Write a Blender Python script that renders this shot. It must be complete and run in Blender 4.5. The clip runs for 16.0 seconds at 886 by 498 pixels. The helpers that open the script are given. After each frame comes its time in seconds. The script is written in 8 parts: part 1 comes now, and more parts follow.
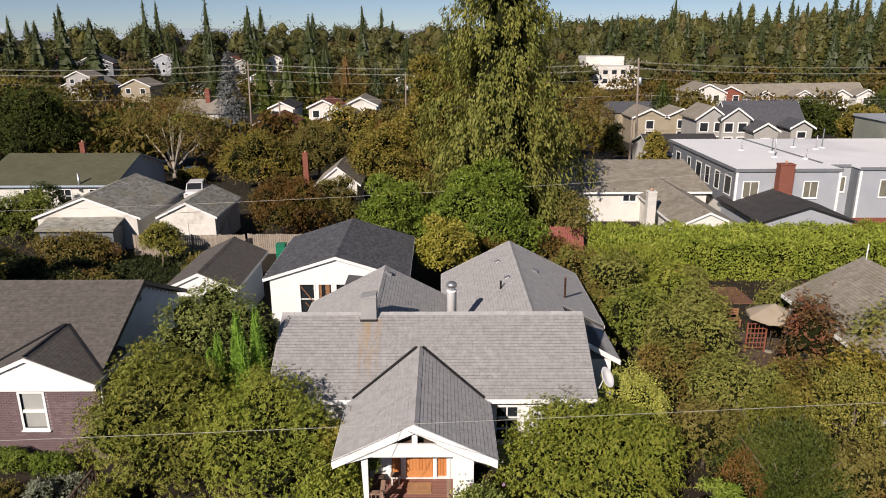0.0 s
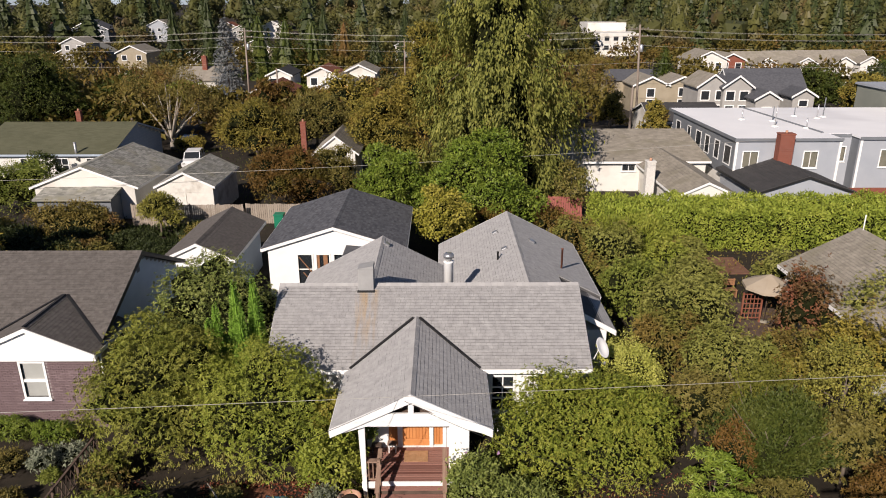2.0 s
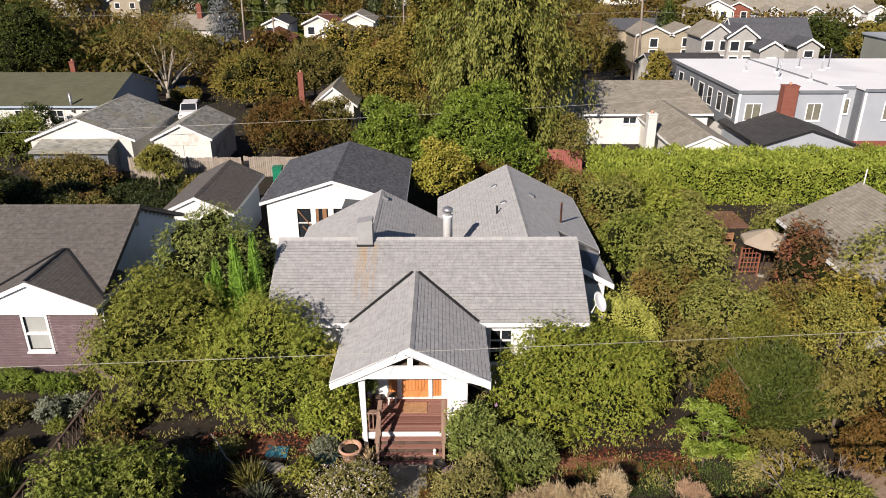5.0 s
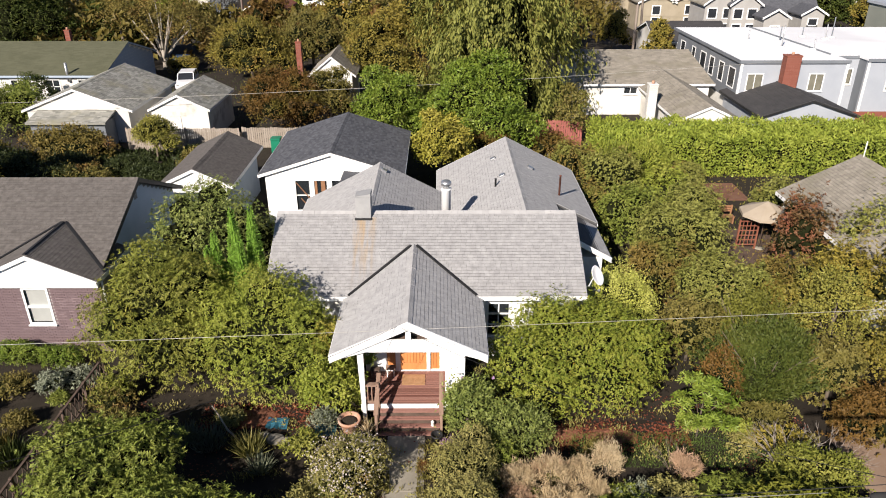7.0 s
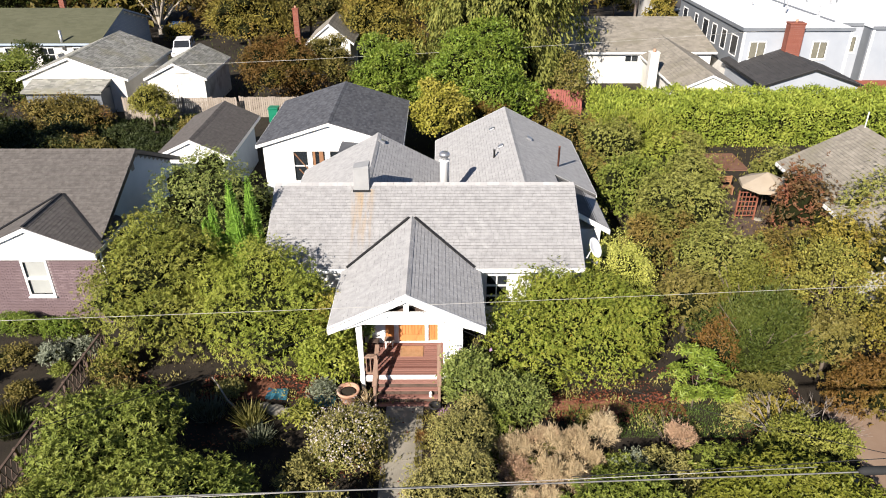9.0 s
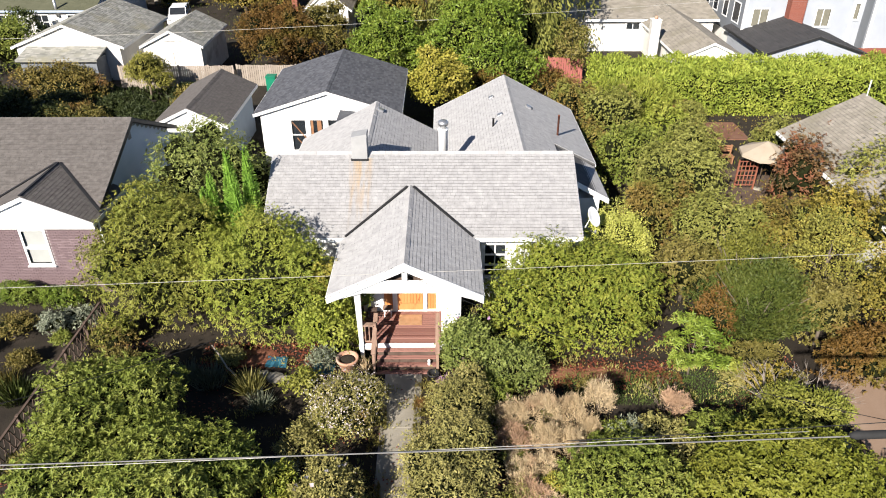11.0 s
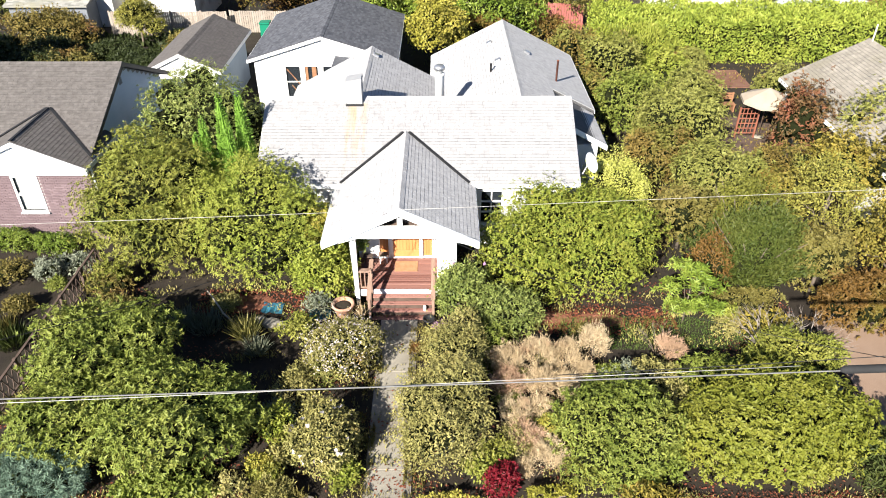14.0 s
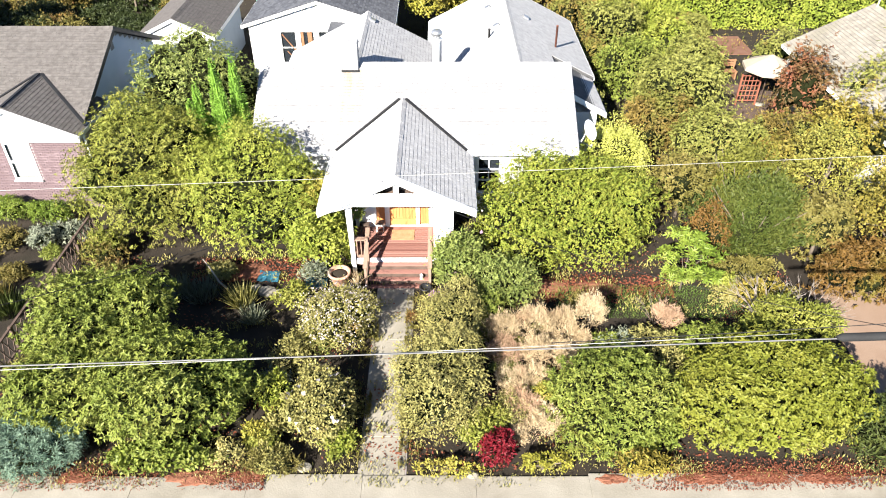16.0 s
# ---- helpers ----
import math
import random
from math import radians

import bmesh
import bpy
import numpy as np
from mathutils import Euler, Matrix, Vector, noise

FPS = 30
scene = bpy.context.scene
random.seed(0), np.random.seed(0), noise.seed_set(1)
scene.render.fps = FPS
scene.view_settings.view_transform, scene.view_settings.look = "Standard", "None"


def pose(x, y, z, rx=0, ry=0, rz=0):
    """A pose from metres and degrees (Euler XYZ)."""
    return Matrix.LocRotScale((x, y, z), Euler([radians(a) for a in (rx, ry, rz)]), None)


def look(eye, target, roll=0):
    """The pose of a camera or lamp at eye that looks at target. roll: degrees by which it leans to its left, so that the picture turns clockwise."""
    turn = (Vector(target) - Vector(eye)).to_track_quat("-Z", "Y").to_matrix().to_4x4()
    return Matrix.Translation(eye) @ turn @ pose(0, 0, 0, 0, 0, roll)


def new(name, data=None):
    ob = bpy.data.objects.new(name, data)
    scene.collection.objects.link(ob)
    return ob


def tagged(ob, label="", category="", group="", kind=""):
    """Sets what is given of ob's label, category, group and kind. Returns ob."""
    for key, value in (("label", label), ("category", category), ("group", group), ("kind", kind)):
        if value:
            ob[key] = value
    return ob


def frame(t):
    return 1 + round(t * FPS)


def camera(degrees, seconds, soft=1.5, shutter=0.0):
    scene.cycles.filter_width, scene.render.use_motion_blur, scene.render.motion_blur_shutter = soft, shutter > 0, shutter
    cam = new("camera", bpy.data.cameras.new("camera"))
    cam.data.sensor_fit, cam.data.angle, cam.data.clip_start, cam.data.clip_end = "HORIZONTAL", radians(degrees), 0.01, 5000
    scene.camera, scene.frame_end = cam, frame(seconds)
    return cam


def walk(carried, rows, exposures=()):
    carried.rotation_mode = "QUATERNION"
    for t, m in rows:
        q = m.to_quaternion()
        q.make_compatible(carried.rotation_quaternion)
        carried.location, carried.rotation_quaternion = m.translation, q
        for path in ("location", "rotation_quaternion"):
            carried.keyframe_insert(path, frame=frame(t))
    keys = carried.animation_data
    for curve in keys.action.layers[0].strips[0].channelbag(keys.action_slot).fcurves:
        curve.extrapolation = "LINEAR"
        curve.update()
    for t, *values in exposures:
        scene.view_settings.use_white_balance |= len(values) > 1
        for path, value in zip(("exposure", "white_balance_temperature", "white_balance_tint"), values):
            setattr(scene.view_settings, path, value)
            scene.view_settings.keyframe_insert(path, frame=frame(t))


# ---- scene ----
cam = camera(64.29, 16.0, soft=1.0)
# seconds, x, y, z, tilt below the horizon, turn to the left, lean
PATH = [
    (0.0, 0.895, -22.221, 16.085, 16.765, -0.103, -0.182),
    (0.5, 0.940, -22.197, 16.120, 17.421, -0.108, -0.169),
    (1.0, 0.973, -22.202, 16.152, 18.082, -0.112, -0.156),
    (1.5, 1.000, -22.223, 16.185, 18.722, -0.115, -0.155),
    (2.0, 1.021, -22.231, 16.209, 19.330, -0.112, -0.137),
    (2.5, 1.031, -22.234, 16.210, 19.955, -0.112, -0.160),
    (3.0, 1.030, -22.232, 16.207, 20.597, -0.120, -0.142),
    (3.5, 1.031, -22.223, 16.213, 21.244, -0.127, -0.136),
    (4.0, 1.027, -22.216, 16.238, 21.901, -0.152, -0.087),
    (6.5, 1.093, -22.211, 16.412, 25.078, -0.146, -0.057),
    (7.0, 1.117, -22.203, 16.479, 25.696, -0.142, -0.047),
    (7.5, 1.150, -22.189, 16.546, 26.343, -0.138, -0.033),
    (8.0, 1.171, -22.178, 16.587, 26.991, -0.155, -0.060),
    (8.5, 1.179, -22.162, 16.605, 27.634, -0.151, -0.027),
    (9.0, 1.185, -22.147, 16.613, 28.259, -0.148, -0.051),
    (11.5, 1.247, -22.196, 16.539, 31.232, -0.200, -0.027),
    (12.0, 1.259, -22.210, 16.492, 31.804, -0.230, -0.017),
    (12.5, 1.269, -22.219, 16.424, 32.410, -0.227, -0.013),
    (13.0, 1.289, -22.221, 16.346, 33.042, -0.237, -0.005),
    (13.5, 1.321, -22.215, 16.273, 33.669, -0.224, 0.005),
    (14.0, 1.369, -22.224, 16.210, 34.306, -0.222, 0.014),
    (14.5, 1.409, -22.220, 16.163, 34.933, -0.224, -0.001),
    (15.0, 1.438, -22.197, 16.138, 35.544, -0.227, 0.009),
    (15.5, 1.455, -22.156, 16.113, 36.154, -0.265, 0.062),
    (16.0, 1.453, -22.124, 16.081, 36.765, -0.314, 0.118),
]
STOPS = [(0, 0.19, 7000, 17.0), (4, 0.41, 6930, 16.0), (7, 0.70, 6800, 13.5), (9, 0.96, 6700, 12.0), (12, 1.19, 6600, 11.0), (14, 1.51, 6530, 10.0), (15, 1.70, 6500, 9.5), (16, 1.86, 6500, 9.5)]
walk(cam, [(t, pose(x, y, z, 90 - tilt, 0, turn) @ pose(0, 0, 0, 0, 0, lean)) for t, x, y, z, tilt, turn, lean in PATH],
     STOPS)

# ---- world and sun ----
SUN_AZ, SUN_EL = 208.0, 31.0
world = bpy.data.worlds.new("sky")
scene.world = world
world.use_nodes = True
wn = world.node_tree
sky = wn.nodes.new("ShaderNodeTexSky")
sky.sky_type = "NISHITA"
sky.sun_disc = False
sky.sun_elevation = radians(SUN_EL)
sky.sun_rotation = radians(SUN_AZ)
sky.air_density, sky.dust_density, sky.ozone_density = 0.55, 0.10, 3.0
wn.links.new(sky.outputs[0], wn.nodes["Background"].inputs[0])
wn.nodes["Background"].inputs[1].default_value = 0.064
sun = new("sun", bpy.data.lights.new("sun", "SUN"))
sun.data.energy, sun.data.angle, sun.data.color = 5.0, radians(0.55), (1.0, 0.95, 0.88)
sun_way = Vector((math.sin(radians(SUN_AZ)) * math.cos(radians(SUN_EL)), math.cos(radians(SUN_AZ)) * math.cos(radians(SUN_EL)), math.sin(radians(SUN_EL))))
sun.matrix_world = look(sun_way * 80, (0, 0, 0))


# ---- materials ----
def mk(name, c1, c2, scale=3.0, rough=0.8, bump=0.2, bscale=40.0, metal=0.0, c3=None, island=0.0, objvar=0.0, stretch=(1, 1, 1), spec=0.3):
    """A surface whose colour wanders between c1 and c2 at two sizes, with stains of c3 and fine relief."""
    m = bpy.data.materials.new(name)
    m.use_nodes = True
    nt = m.node_tree
    b = nt.nodes["Principled BSDF"]
    b.inputs["Roughness"].default_value, b.inputs["Metallic"].default_value = rough, metal
    b.inputs["Specular IOR Level"].default_value = spec
    geo = nt.nodes.new("ShaderNodeNewGeometry")
    mp = nt.nodes.new("ShaderNodeMapping")
    mp.inputs["Scale"].default_value = stretch
    nt.links.new(geo.outputs["Position"], mp.inputs[0])

    def tex(s, detail=4):
        n = nt.nodes.new("ShaderNodeTexNoise")
        n.inputs["Scale"].default_value, n.inputs["Detail"].default_value = s, detail
        nt.links.new(mp.outputs[0], n.inputs["Vector"])
        return n

    def math_node(op, a, b_):
        n = nt.nodes.new("ShaderNodeMath")
        n.operation, n.use_clamp = op, True
        for k, v in enumerate((a, b_)):
            if isinstance(v, (int, float)):
                n.inputs[k].default_value = v
            else:
                nt.links.new(v, n.inputs[k])
        return n.outputs[0]
    big, fine = tex(scale), tex(bscale, 3)
    fac = math_node("MULTIPLY_ADD", big.outputs[0], 1.6)
    fac.node.inputs[2].default_value = -0.3
    fac = math_node("ADD", fac, math_node("MULTIPLY", math_node("SUBTRACT", fine.outputs[0], 0.4), 0.6))
    if island:
        r = math_node("MULTIPLY", geo.outputs["Random Per Island"], island)
        fac = math_node("ADD", math_node("MULTIPLY", fac, 1 - island), r)
    if objvar:
        oi = nt.nodes.new("ShaderNodeObjectInfo")
        fac = math_node("ADD", math_node("MULTIPLY", fac, 1 - objvar), math_node("MULTIPLY", oi.outputs["Random"], objvar))
    ramp = nt.nodes.new("ShaderNodeValToRGB")
    ramp.color_ramp.elements[0].color, ramp.color_ramp.elements[1].color = (*c1, 1), (*c2, 1)
    nt.links.new(fac, ramp.inputs[0])
    col = ramp.outputs[0]
    if c3:
        st = tex(scale * 0.35, 6)
        mask = math_node("MULTIPLY", math_node("SUBTRACT", st.outputs[0], 0.52), 5.0)
        mix = nt.nodes.new("ShaderNodeMixRGB")
        nt.links.new(mask, mix.inputs[0])
        nt.links.new(col, mix.inputs[1])
        mix.inputs[2].default_value = (*c3, 1)
        col = mix.outputs[0]
    nt.links.new(col, b.inputs["Base Color"])
    if bump:
        bn = nt.nodes.new("ShaderNodeBump")
        bn.inputs["Strength"].default_value, bn.inputs["Distance"].default_value = bump, 0.02
        nt.links.new(fine.outputs[0], bn.inputs["Height"])
        nt.links.new(bn.outputs[0], b.inputs["Normal"])
    return m


def leaf_mat(name, stops, patch=None, patch_scale=0.7, patch_at=0.58, gloss=0.5, clear=0.14):
    """Leaves: each one takes its own tone out of the stops; patches of another colour here and there; light shines through a little."""
    m = bpy.data.materials.new(name)
    m.use_nodes = True
    nt = m.node_tree
    b = nt.nodes["Principled BSDF"]
    b.inputs["Roughness"].default_value, b.inputs["Specular IOR Level"].default_value = gloss, 0.18
    geo = nt.nodes.new("ShaderNodeNewGeometry")
    ramp = nt.nodes.new("ShaderNodeValToRGB")
    el = ramp.color_ramp.elements
    el[0].color, el[1].color = (*stops[0], 1), (*stops[-1], 1)
    for k, c in enumerate(stops[1:-1]):
        el.new((k + 1) / (len(stops) - 1)).color = (*c, 1)
    n = nt.nodes.new("ShaderNodeTexNoise")
    n.inputs["Scale"].default_value, n.inputs["Detail"].default_value = patch_scale, 3
    nt.links.new(geo.outputs["Position"], n.inputs["Vector"])
    tone = nt.nodes.new("ShaderNodeMath")
    tone.operation, tone.use_clamp = "MULTIPLY_ADD", True
    tone.inputs[1].default_value = 0.40
    nt.links.new(geo.outputs["Random Per Island"], tone.inputs[0])
    sc = nt.nodes.new("ShaderNodeMath")
    sc.operation = "MULTIPLY_ADD"
    sc.inputs[1].default_value, sc.inputs[2].default_value = 1.1, -0.25
    nt.links.new(n.outputs[0], sc.inputs[0])
    nt.links.new(sc.outputs[0], tone.inputs[2])
    nt.links.new(tone.outputs[0], ramp.inputs[0])
    col = ramp.outputs[0]
    if patch:
        n2 = nt.nodes.new("ShaderNodeTexNoise")
        n2.inputs["Scale"].default_value, n2.inputs["Detail"].default_value = patch_scale * 1.7, 4
        nt.links.new(geo.outputs["Position"], n2.inputs["Vector"])
        k = nt.nodes.new("ShaderNodeMath")
        k.operation, k.use_clamp = "MULTIPLY_ADD", True
        k.inputs[1].default_value, k.inputs[2].default_value = 7, -7 * patch_at
        nt.links.new(n2.outputs[0], k.inputs[0])
        mix = nt.nodes.new("ShaderNodeMixRGB")
        nt.links.new(k.outputs[0], mix.inputs[0])
        nt.links.new(col, mix.inputs[1])
        mix.inputs[2].default_value = (*patch, 1)
        col = mix.outputs[0]
    nt.links.new(col, b.inputs["Base Color"])
    tr = nt.nodes.new("ShaderNodeBsdfTranslucent")
    nt.links.new(col, tr.inputs[0])
    ms = nt.nodes.new("ShaderNodeMixShader")
    ms.inputs[0].default_value = clear
    nt.links.new(b.outputs[0], ms.inputs[1])
    nt.links.new(tr.outputs[0], ms.inputs[2])
    nt.links.new(ms.outputs[0], nt.nodes["Material Output"].inputs[0])
    return m


def glass_mat(name, tint, rough=0.04):
    m = bpy.data.materials.new(name)
    m.use_nodes = True
    b = m.node_tree.nodes["Principled BSDF"]
    b.inputs["Base Color"].default_value = (*tint, 1)
    b.inputs["Roughness"].default_value, b.inputs["Transmission Weight"].default_value = rough, 0.6
    return m


SH_GREY = mk("weathered grey asphalt shingle", (0.212, 0.208, 0.206), (0.368, 0.362, 0.356), 4.0, 0.9, 0.30, 15, island=0.16)
SH_PALE = mk("pale weathered asphalt shingle", (0.279, 0.275, 0.273), (0.464, 0.457, 0.449), 4.0, 0.9, 0.30, 15, island=0.16)


def rust_stain(m, x0, x1, y0, y1, colour):
    """A run of rust down the slope below the metal chimney."""
    nt = m.node_tree
    b = nt.nodes["Principled BSDF"]
    old = b.inputs["Base Color"].links[0].from_socket
    geo = nt.nodes.new("ShaderNodeNewGeometry")
    sep = nt.nodes.new("ShaderNodeSeparateXYZ")
    nt.links.new(geo.outputs["Position"], sep.inputs[0])
    n = nt.nodes.new("ShaderNodeTexNoise")
    n.inputs["Scale"].default_value, n.inputs["Detail"].default_value = 1.0, 3
    runs = nt.nodes.new("ShaderNodeMapping")
    runs.inputs["Scale"].default_value = (7.0, 0.7, 0.7)
    nt.links.new(geo.outputs["Position"], runs.inputs[0])
    nt.links.new(runs.outputs[0], n.inputs["Vector"])

    def edge(axis, lo, hi, v0, v1):
        k = nt.nodes.new("ShaderNodeMapRange")
        k.interpolation_type = "SMOOTHSTEP"
        for i, v in enumerate((lo, hi, v0, v1)):
            k.inputs[i + 1].default_value = v
        nt.links.new(sep.outputs[axis], k.inputs[0])
        return k.outputs[0]
    run = nt.nodes.new("ShaderNodeMath")
    run.operation, run.use_clamp = "MULTIPLY_ADD", True
    run.inputs[1].default_value, run.inputs[2].default_value = 4.0, -1.55
    nt.links.new(n.outputs[0], run.inputs[0])
    prod = run.outputs[0]
    for e in (edge("X", x0, x0 + 0.25, 0, 1), edge("X", x1 - 0.25, x1, 1, 0), edge("Y", y0, y1 - 0.3, 0, 1), edge("Y", y1 - 0.02, y1, 1, 0)):
        k = nt.nodes.new("ShaderNodeMath")
        k.operation = "MULTIPLY"
        nt.links.new(prod, k.inputs[0])
        nt.links.new(e, k.inputs[1])
        prod = k.outputs[0]
    k = nt.nodes.new("ShaderNodeMath")
    k.operation, k.use_clamp = "MULTIPLY", True
    k.inputs[1].default_value = 0.8
    nt.links.new(prod, k.inputs[0])
    mix = nt.nodes.new("ShaderNodeMixRGB")
    nt.links.new(k.outputs[0], mix.inputs[0])
    nt.links.new(old, mix.inputs[1])
    mix.inputs[2].default_value = (*colour, 1)
    nt.links.new(mix.outputs[0], b.inputs["Base Color"])


rust_stain(SH_GREY, -2.60, -1.50, 1.2, 4.85, (0.35, 0.25, 0.145))
SH_BROWN = mk("brown asphalt shingle", (0.066, 0.059, 0.053), (0.158, 0.142, 0.130), 5.0, 0.9, 0.35, 15, island=0.22)
SH_DARK = mk("charcoal asphalt shingle", (0.038, 0.040, 0.048), (0.135, 0.139, 0.152), 3.0, 0.9, 0.35, 15, island=0.50)
SH_MOSS = mk("old grey shingle with moss", (0.12, 0.122, 0.105), (0.42, 0.41, 0.365), 1.5, 0.95, 0.6, 20, island=0.55, c3=(0.27, 0.255, 0.18))
SH_OLIVE = mk("olive asphalt shingle", (0.075, 0.078, 0.045), (0.12, 0.12, 0.075), 0.6, 0.95, 0.4, 60, island=0.4)
SH_TAN = mk("tan grey shingle", (0.165, 0.148, 0.120), (0.360, 0.325, 0.268), 1.6, 0.95, 0.6, 20, island=0.36, c3=(0.215, 0.195, 0.145))
SH_BLACK = mk("black felt roofing", (0.035, 0.035, 0.036), (0.065, 0.062, 0.062), 0.8, 0.85, 0.4, 60, island=0.4)
GREYMETAL = mk("grey painted sheet metal", (0.27, 0.27, 0.268), (0.33, 0.33, 0.325), 3, 0.55, 0.05, 30)
RIDGE_GREY = mk("grey ridge shingle", (0.309, 0.304, 0.299), (0.439, 0.430, 0.421), 2, 0.9, 0.4, 90, island=0.5)
WHITE = mk("white paint", (0.74, 0.74, 0.72), (0.82, 0.82, 0.80), 2, 0.55, 0.08, 30)
CREAM = mk("old white render", (0.590, 0.575, 0.530), (0.700, 0.685, 0.640), 0.8, 0.85, 0.2, 20, c3=(0.490, 0.465, 0.410))
PEEL = mk("peeling white paint", (0.560, 0.540, 0.490), (0.700, 0.680, 0.625), 2.5, 0.85, 0.3, 15, c3=(0.330, 0.290, 0.235))
BLUE = mk("pale blue painted siding", (0.286, 0.352, 0.429), (0.374, 0.440, 0.517), 1.5, 0.6, 0.1, 30, objvar=0.3)
NBBLUE = mk("pale sky blue siding", (0.341, 0.452, 0.578), (0.422, 0.535, 0.650), 1.5, 0.6, 0.1, 30, objvar=0.3)
DISHGREY = mk("pale grey enamel", (0.74, 0.74, 0.73), (0.82, 0.82, 0.81), 2, 0.45, 0.05, 30)
GREYWARM = mk("warm grey siding", (0.30, 0.29, 0.275), (0.38, 0.37, 0.35), 1, 0.75, 0.1, 20)
MULCH = mk("red brown bark mulch", (0.13, 0.045, 0.026), (0.30, 0.13, 0.075), 9, 0.95, 0.9, 60)
STUD = mk("brown timber studs", (0.20, 0.09, 0.045), (0.32, 0.17, 0.09), 3, 0.8, 0.1, 30)
TRIMDARK = mk("dark brown trim paint", (0.035, 0.03, 0.03), (0.06, 0.052, 0.05), 2, 0.6, 0.1, 30)
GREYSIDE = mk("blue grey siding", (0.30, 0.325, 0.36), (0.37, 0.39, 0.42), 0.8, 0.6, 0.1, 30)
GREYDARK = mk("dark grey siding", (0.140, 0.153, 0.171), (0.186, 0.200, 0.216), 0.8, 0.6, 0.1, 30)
GREENSIDE = mk("grey green render", (0.19, 0.205, 0.175), (0.25, 0.26, 0.22), 0.5, 0.8, 0.1, 20)
TANSIDE = mk("tan shingle siding", (0.27, 0.23, 0.16), (0.36, 0.31, 0.23), 1, 0.8, 0.1, 20)
BRICK = mk("mauve brown brick", (0.12, 0.082, 0.086), (0.22, 0.16, 0.165), 3, 0.9, 0.3, 60, objvar=0.6, island=0.3)
MORTAR = mk("grey mortar", (0.22, 0.19, 0.18), (0.30, 0.26, 0.25), 4, 0.95, 0.3, 60)
REDBRICK = mk("red brick", (0.187, 0.054, 0.034), (0.259, 0.094, 0.064), 4, 0.9, 0.4, 40, island=0.4)
CEDAR = mk("orange varnished cedar", (0.46, 0.17, 0.055), (0.62, 0.27, 0.10), 3, 0.45, 0.1, 40, stretch=(6, 6, 0.6), objvar=0.4)
DECK = mk("red brown stained deck board", (0.135, 0.052, 0.040), (0.330, 0.170, 0.135), 5, 0.75, 0.25, 30, stretch=(0.4, 6, 6), objvar=0.75)
RAILWOOD = mk("weathered brown rail wood", (0.20, 0.12, 0.085), (0.34, 0.23, 0.17), 3, 0.75, 0.2, 40, stretch=(6, 1, 1))
DARKWOOD = mk("dark weathered wood", (0.06, 0.04, 0.03), (0.13, 0.09, 0.07), 3, 0.85, 0.2, 40)
FENCE = mk("grey weathered fence board", (0.22, 0.18, 0.14), (0.36, 0.31, 0.26), 3, 0.9, 0.2, 40, objvar=0.4)
REDFENCE = mk("red stained fence board", (0.24, 0.075, 0.06), (0.34, 0.12, 0.10), 3, 0.85, 0.2, 40, objvar=0.4)
BARK = mk("brown bark", (0.08, 0.06, 0.045), (0.19, 0.155, 0.12), 4, 0.95, 0.8, 25, stretch=(1, 1, 0.3))
PALEBARK = mk("pale bark", (0.225, 0.195, 0.158), (0.375, 0.338, 0.285), 4, 0.9, 0.5, 25)
POLEWOOD = mk("weathered pole wood", (0.16, 0.125, 0.10), (0.30, 0.25, 0.21), 3, 0.9, 0.3, 25, stretch=(1, 1, 0.2))
BAREWOOD = mk("grey bare twigs", (0.18, 0.15, 0.13), (0.34, 0.30, 0.26), 4, 0.9, 0.4, 25)
# Near-black fill for crown cores; the shade inside is put into this colour.
SHADE_CORE = mk("near-black core with inner shade in its colour", (0.007, 0.009, 0.004), (0.020, 0.022, 0.009), 4, 1.0, 0.5, 20, spec=0.0)
STEEL = mk("galvanised steel", (0.42, 0.43, 0.44), (0.58, 0.58, 0.58), 3, 0.4, 0.05, 30, metal=0.8)
BLACK = mk("black plastic", (0.012, 0.012, 0.013), (0.03, 0.03, 0.03), 3, 0.5, 0.1, 30)
RUBBER = mk("black cable sheath", (0.012, 0.012, 0.012), (0.030, 0.030, 0.030), 3, 0.85, 0.1, 30)
WIREPALE = mk("weathered aluminium cable", (0.357, 0.340, 0.306), (0.510, 0.493, 0.451), 2, 0.55, 0.1, 30, metal=0.3)
CABLEGREY = mk("weathered grey cable sheath", (0.09, 0.088, 0.085), (0.20, 0.195, 0.185), 6, 0.7, 0.1, 30)
GAP = mk("dark gap between shingles", (0.060, 0.060, 0.062), (0.10, 0.098, 0.098), 3, 0.95, 0.3, 60)
RUST = mk("rusty pipe", (0.16, 0.05, 0.03), (0.26, 0.10, 0.06), 4, 0.9, 0.3, 40)
TERRA = mk("pale terracotta", (0.36, 0.18, 0.11), (0.50, 0.29, 0.20), 4, 0.85, 0.2, 30, c3=(0.50, 0.40, 0.33))
CONCRETE = mk("worn concrete", (0.204, 0.183, 0.144), (0.317, 0.289, 0.235), 1.2, 0.92, 0.4, 25, c3=(0.154, 0.130, 0.096))
ASPHALT = mk("old pale asphalt", (0.15, 0.145, 0.14), (0.23, 0.22, 0.21), 0.6, 0.95, 0.5, 70, c3=(0.26, 0.24, 0.22))
DRIVE = mk("sandy driveway gravel", (0.202, 0.129, 0.084), (0.292, 0.207, 0.148), 0.8, 0.95, 0.5, 30)
# Darker than the dry soil itself; shade under the plants is in the colour.
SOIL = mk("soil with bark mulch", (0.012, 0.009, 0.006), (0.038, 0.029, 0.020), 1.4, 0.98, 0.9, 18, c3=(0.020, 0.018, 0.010))
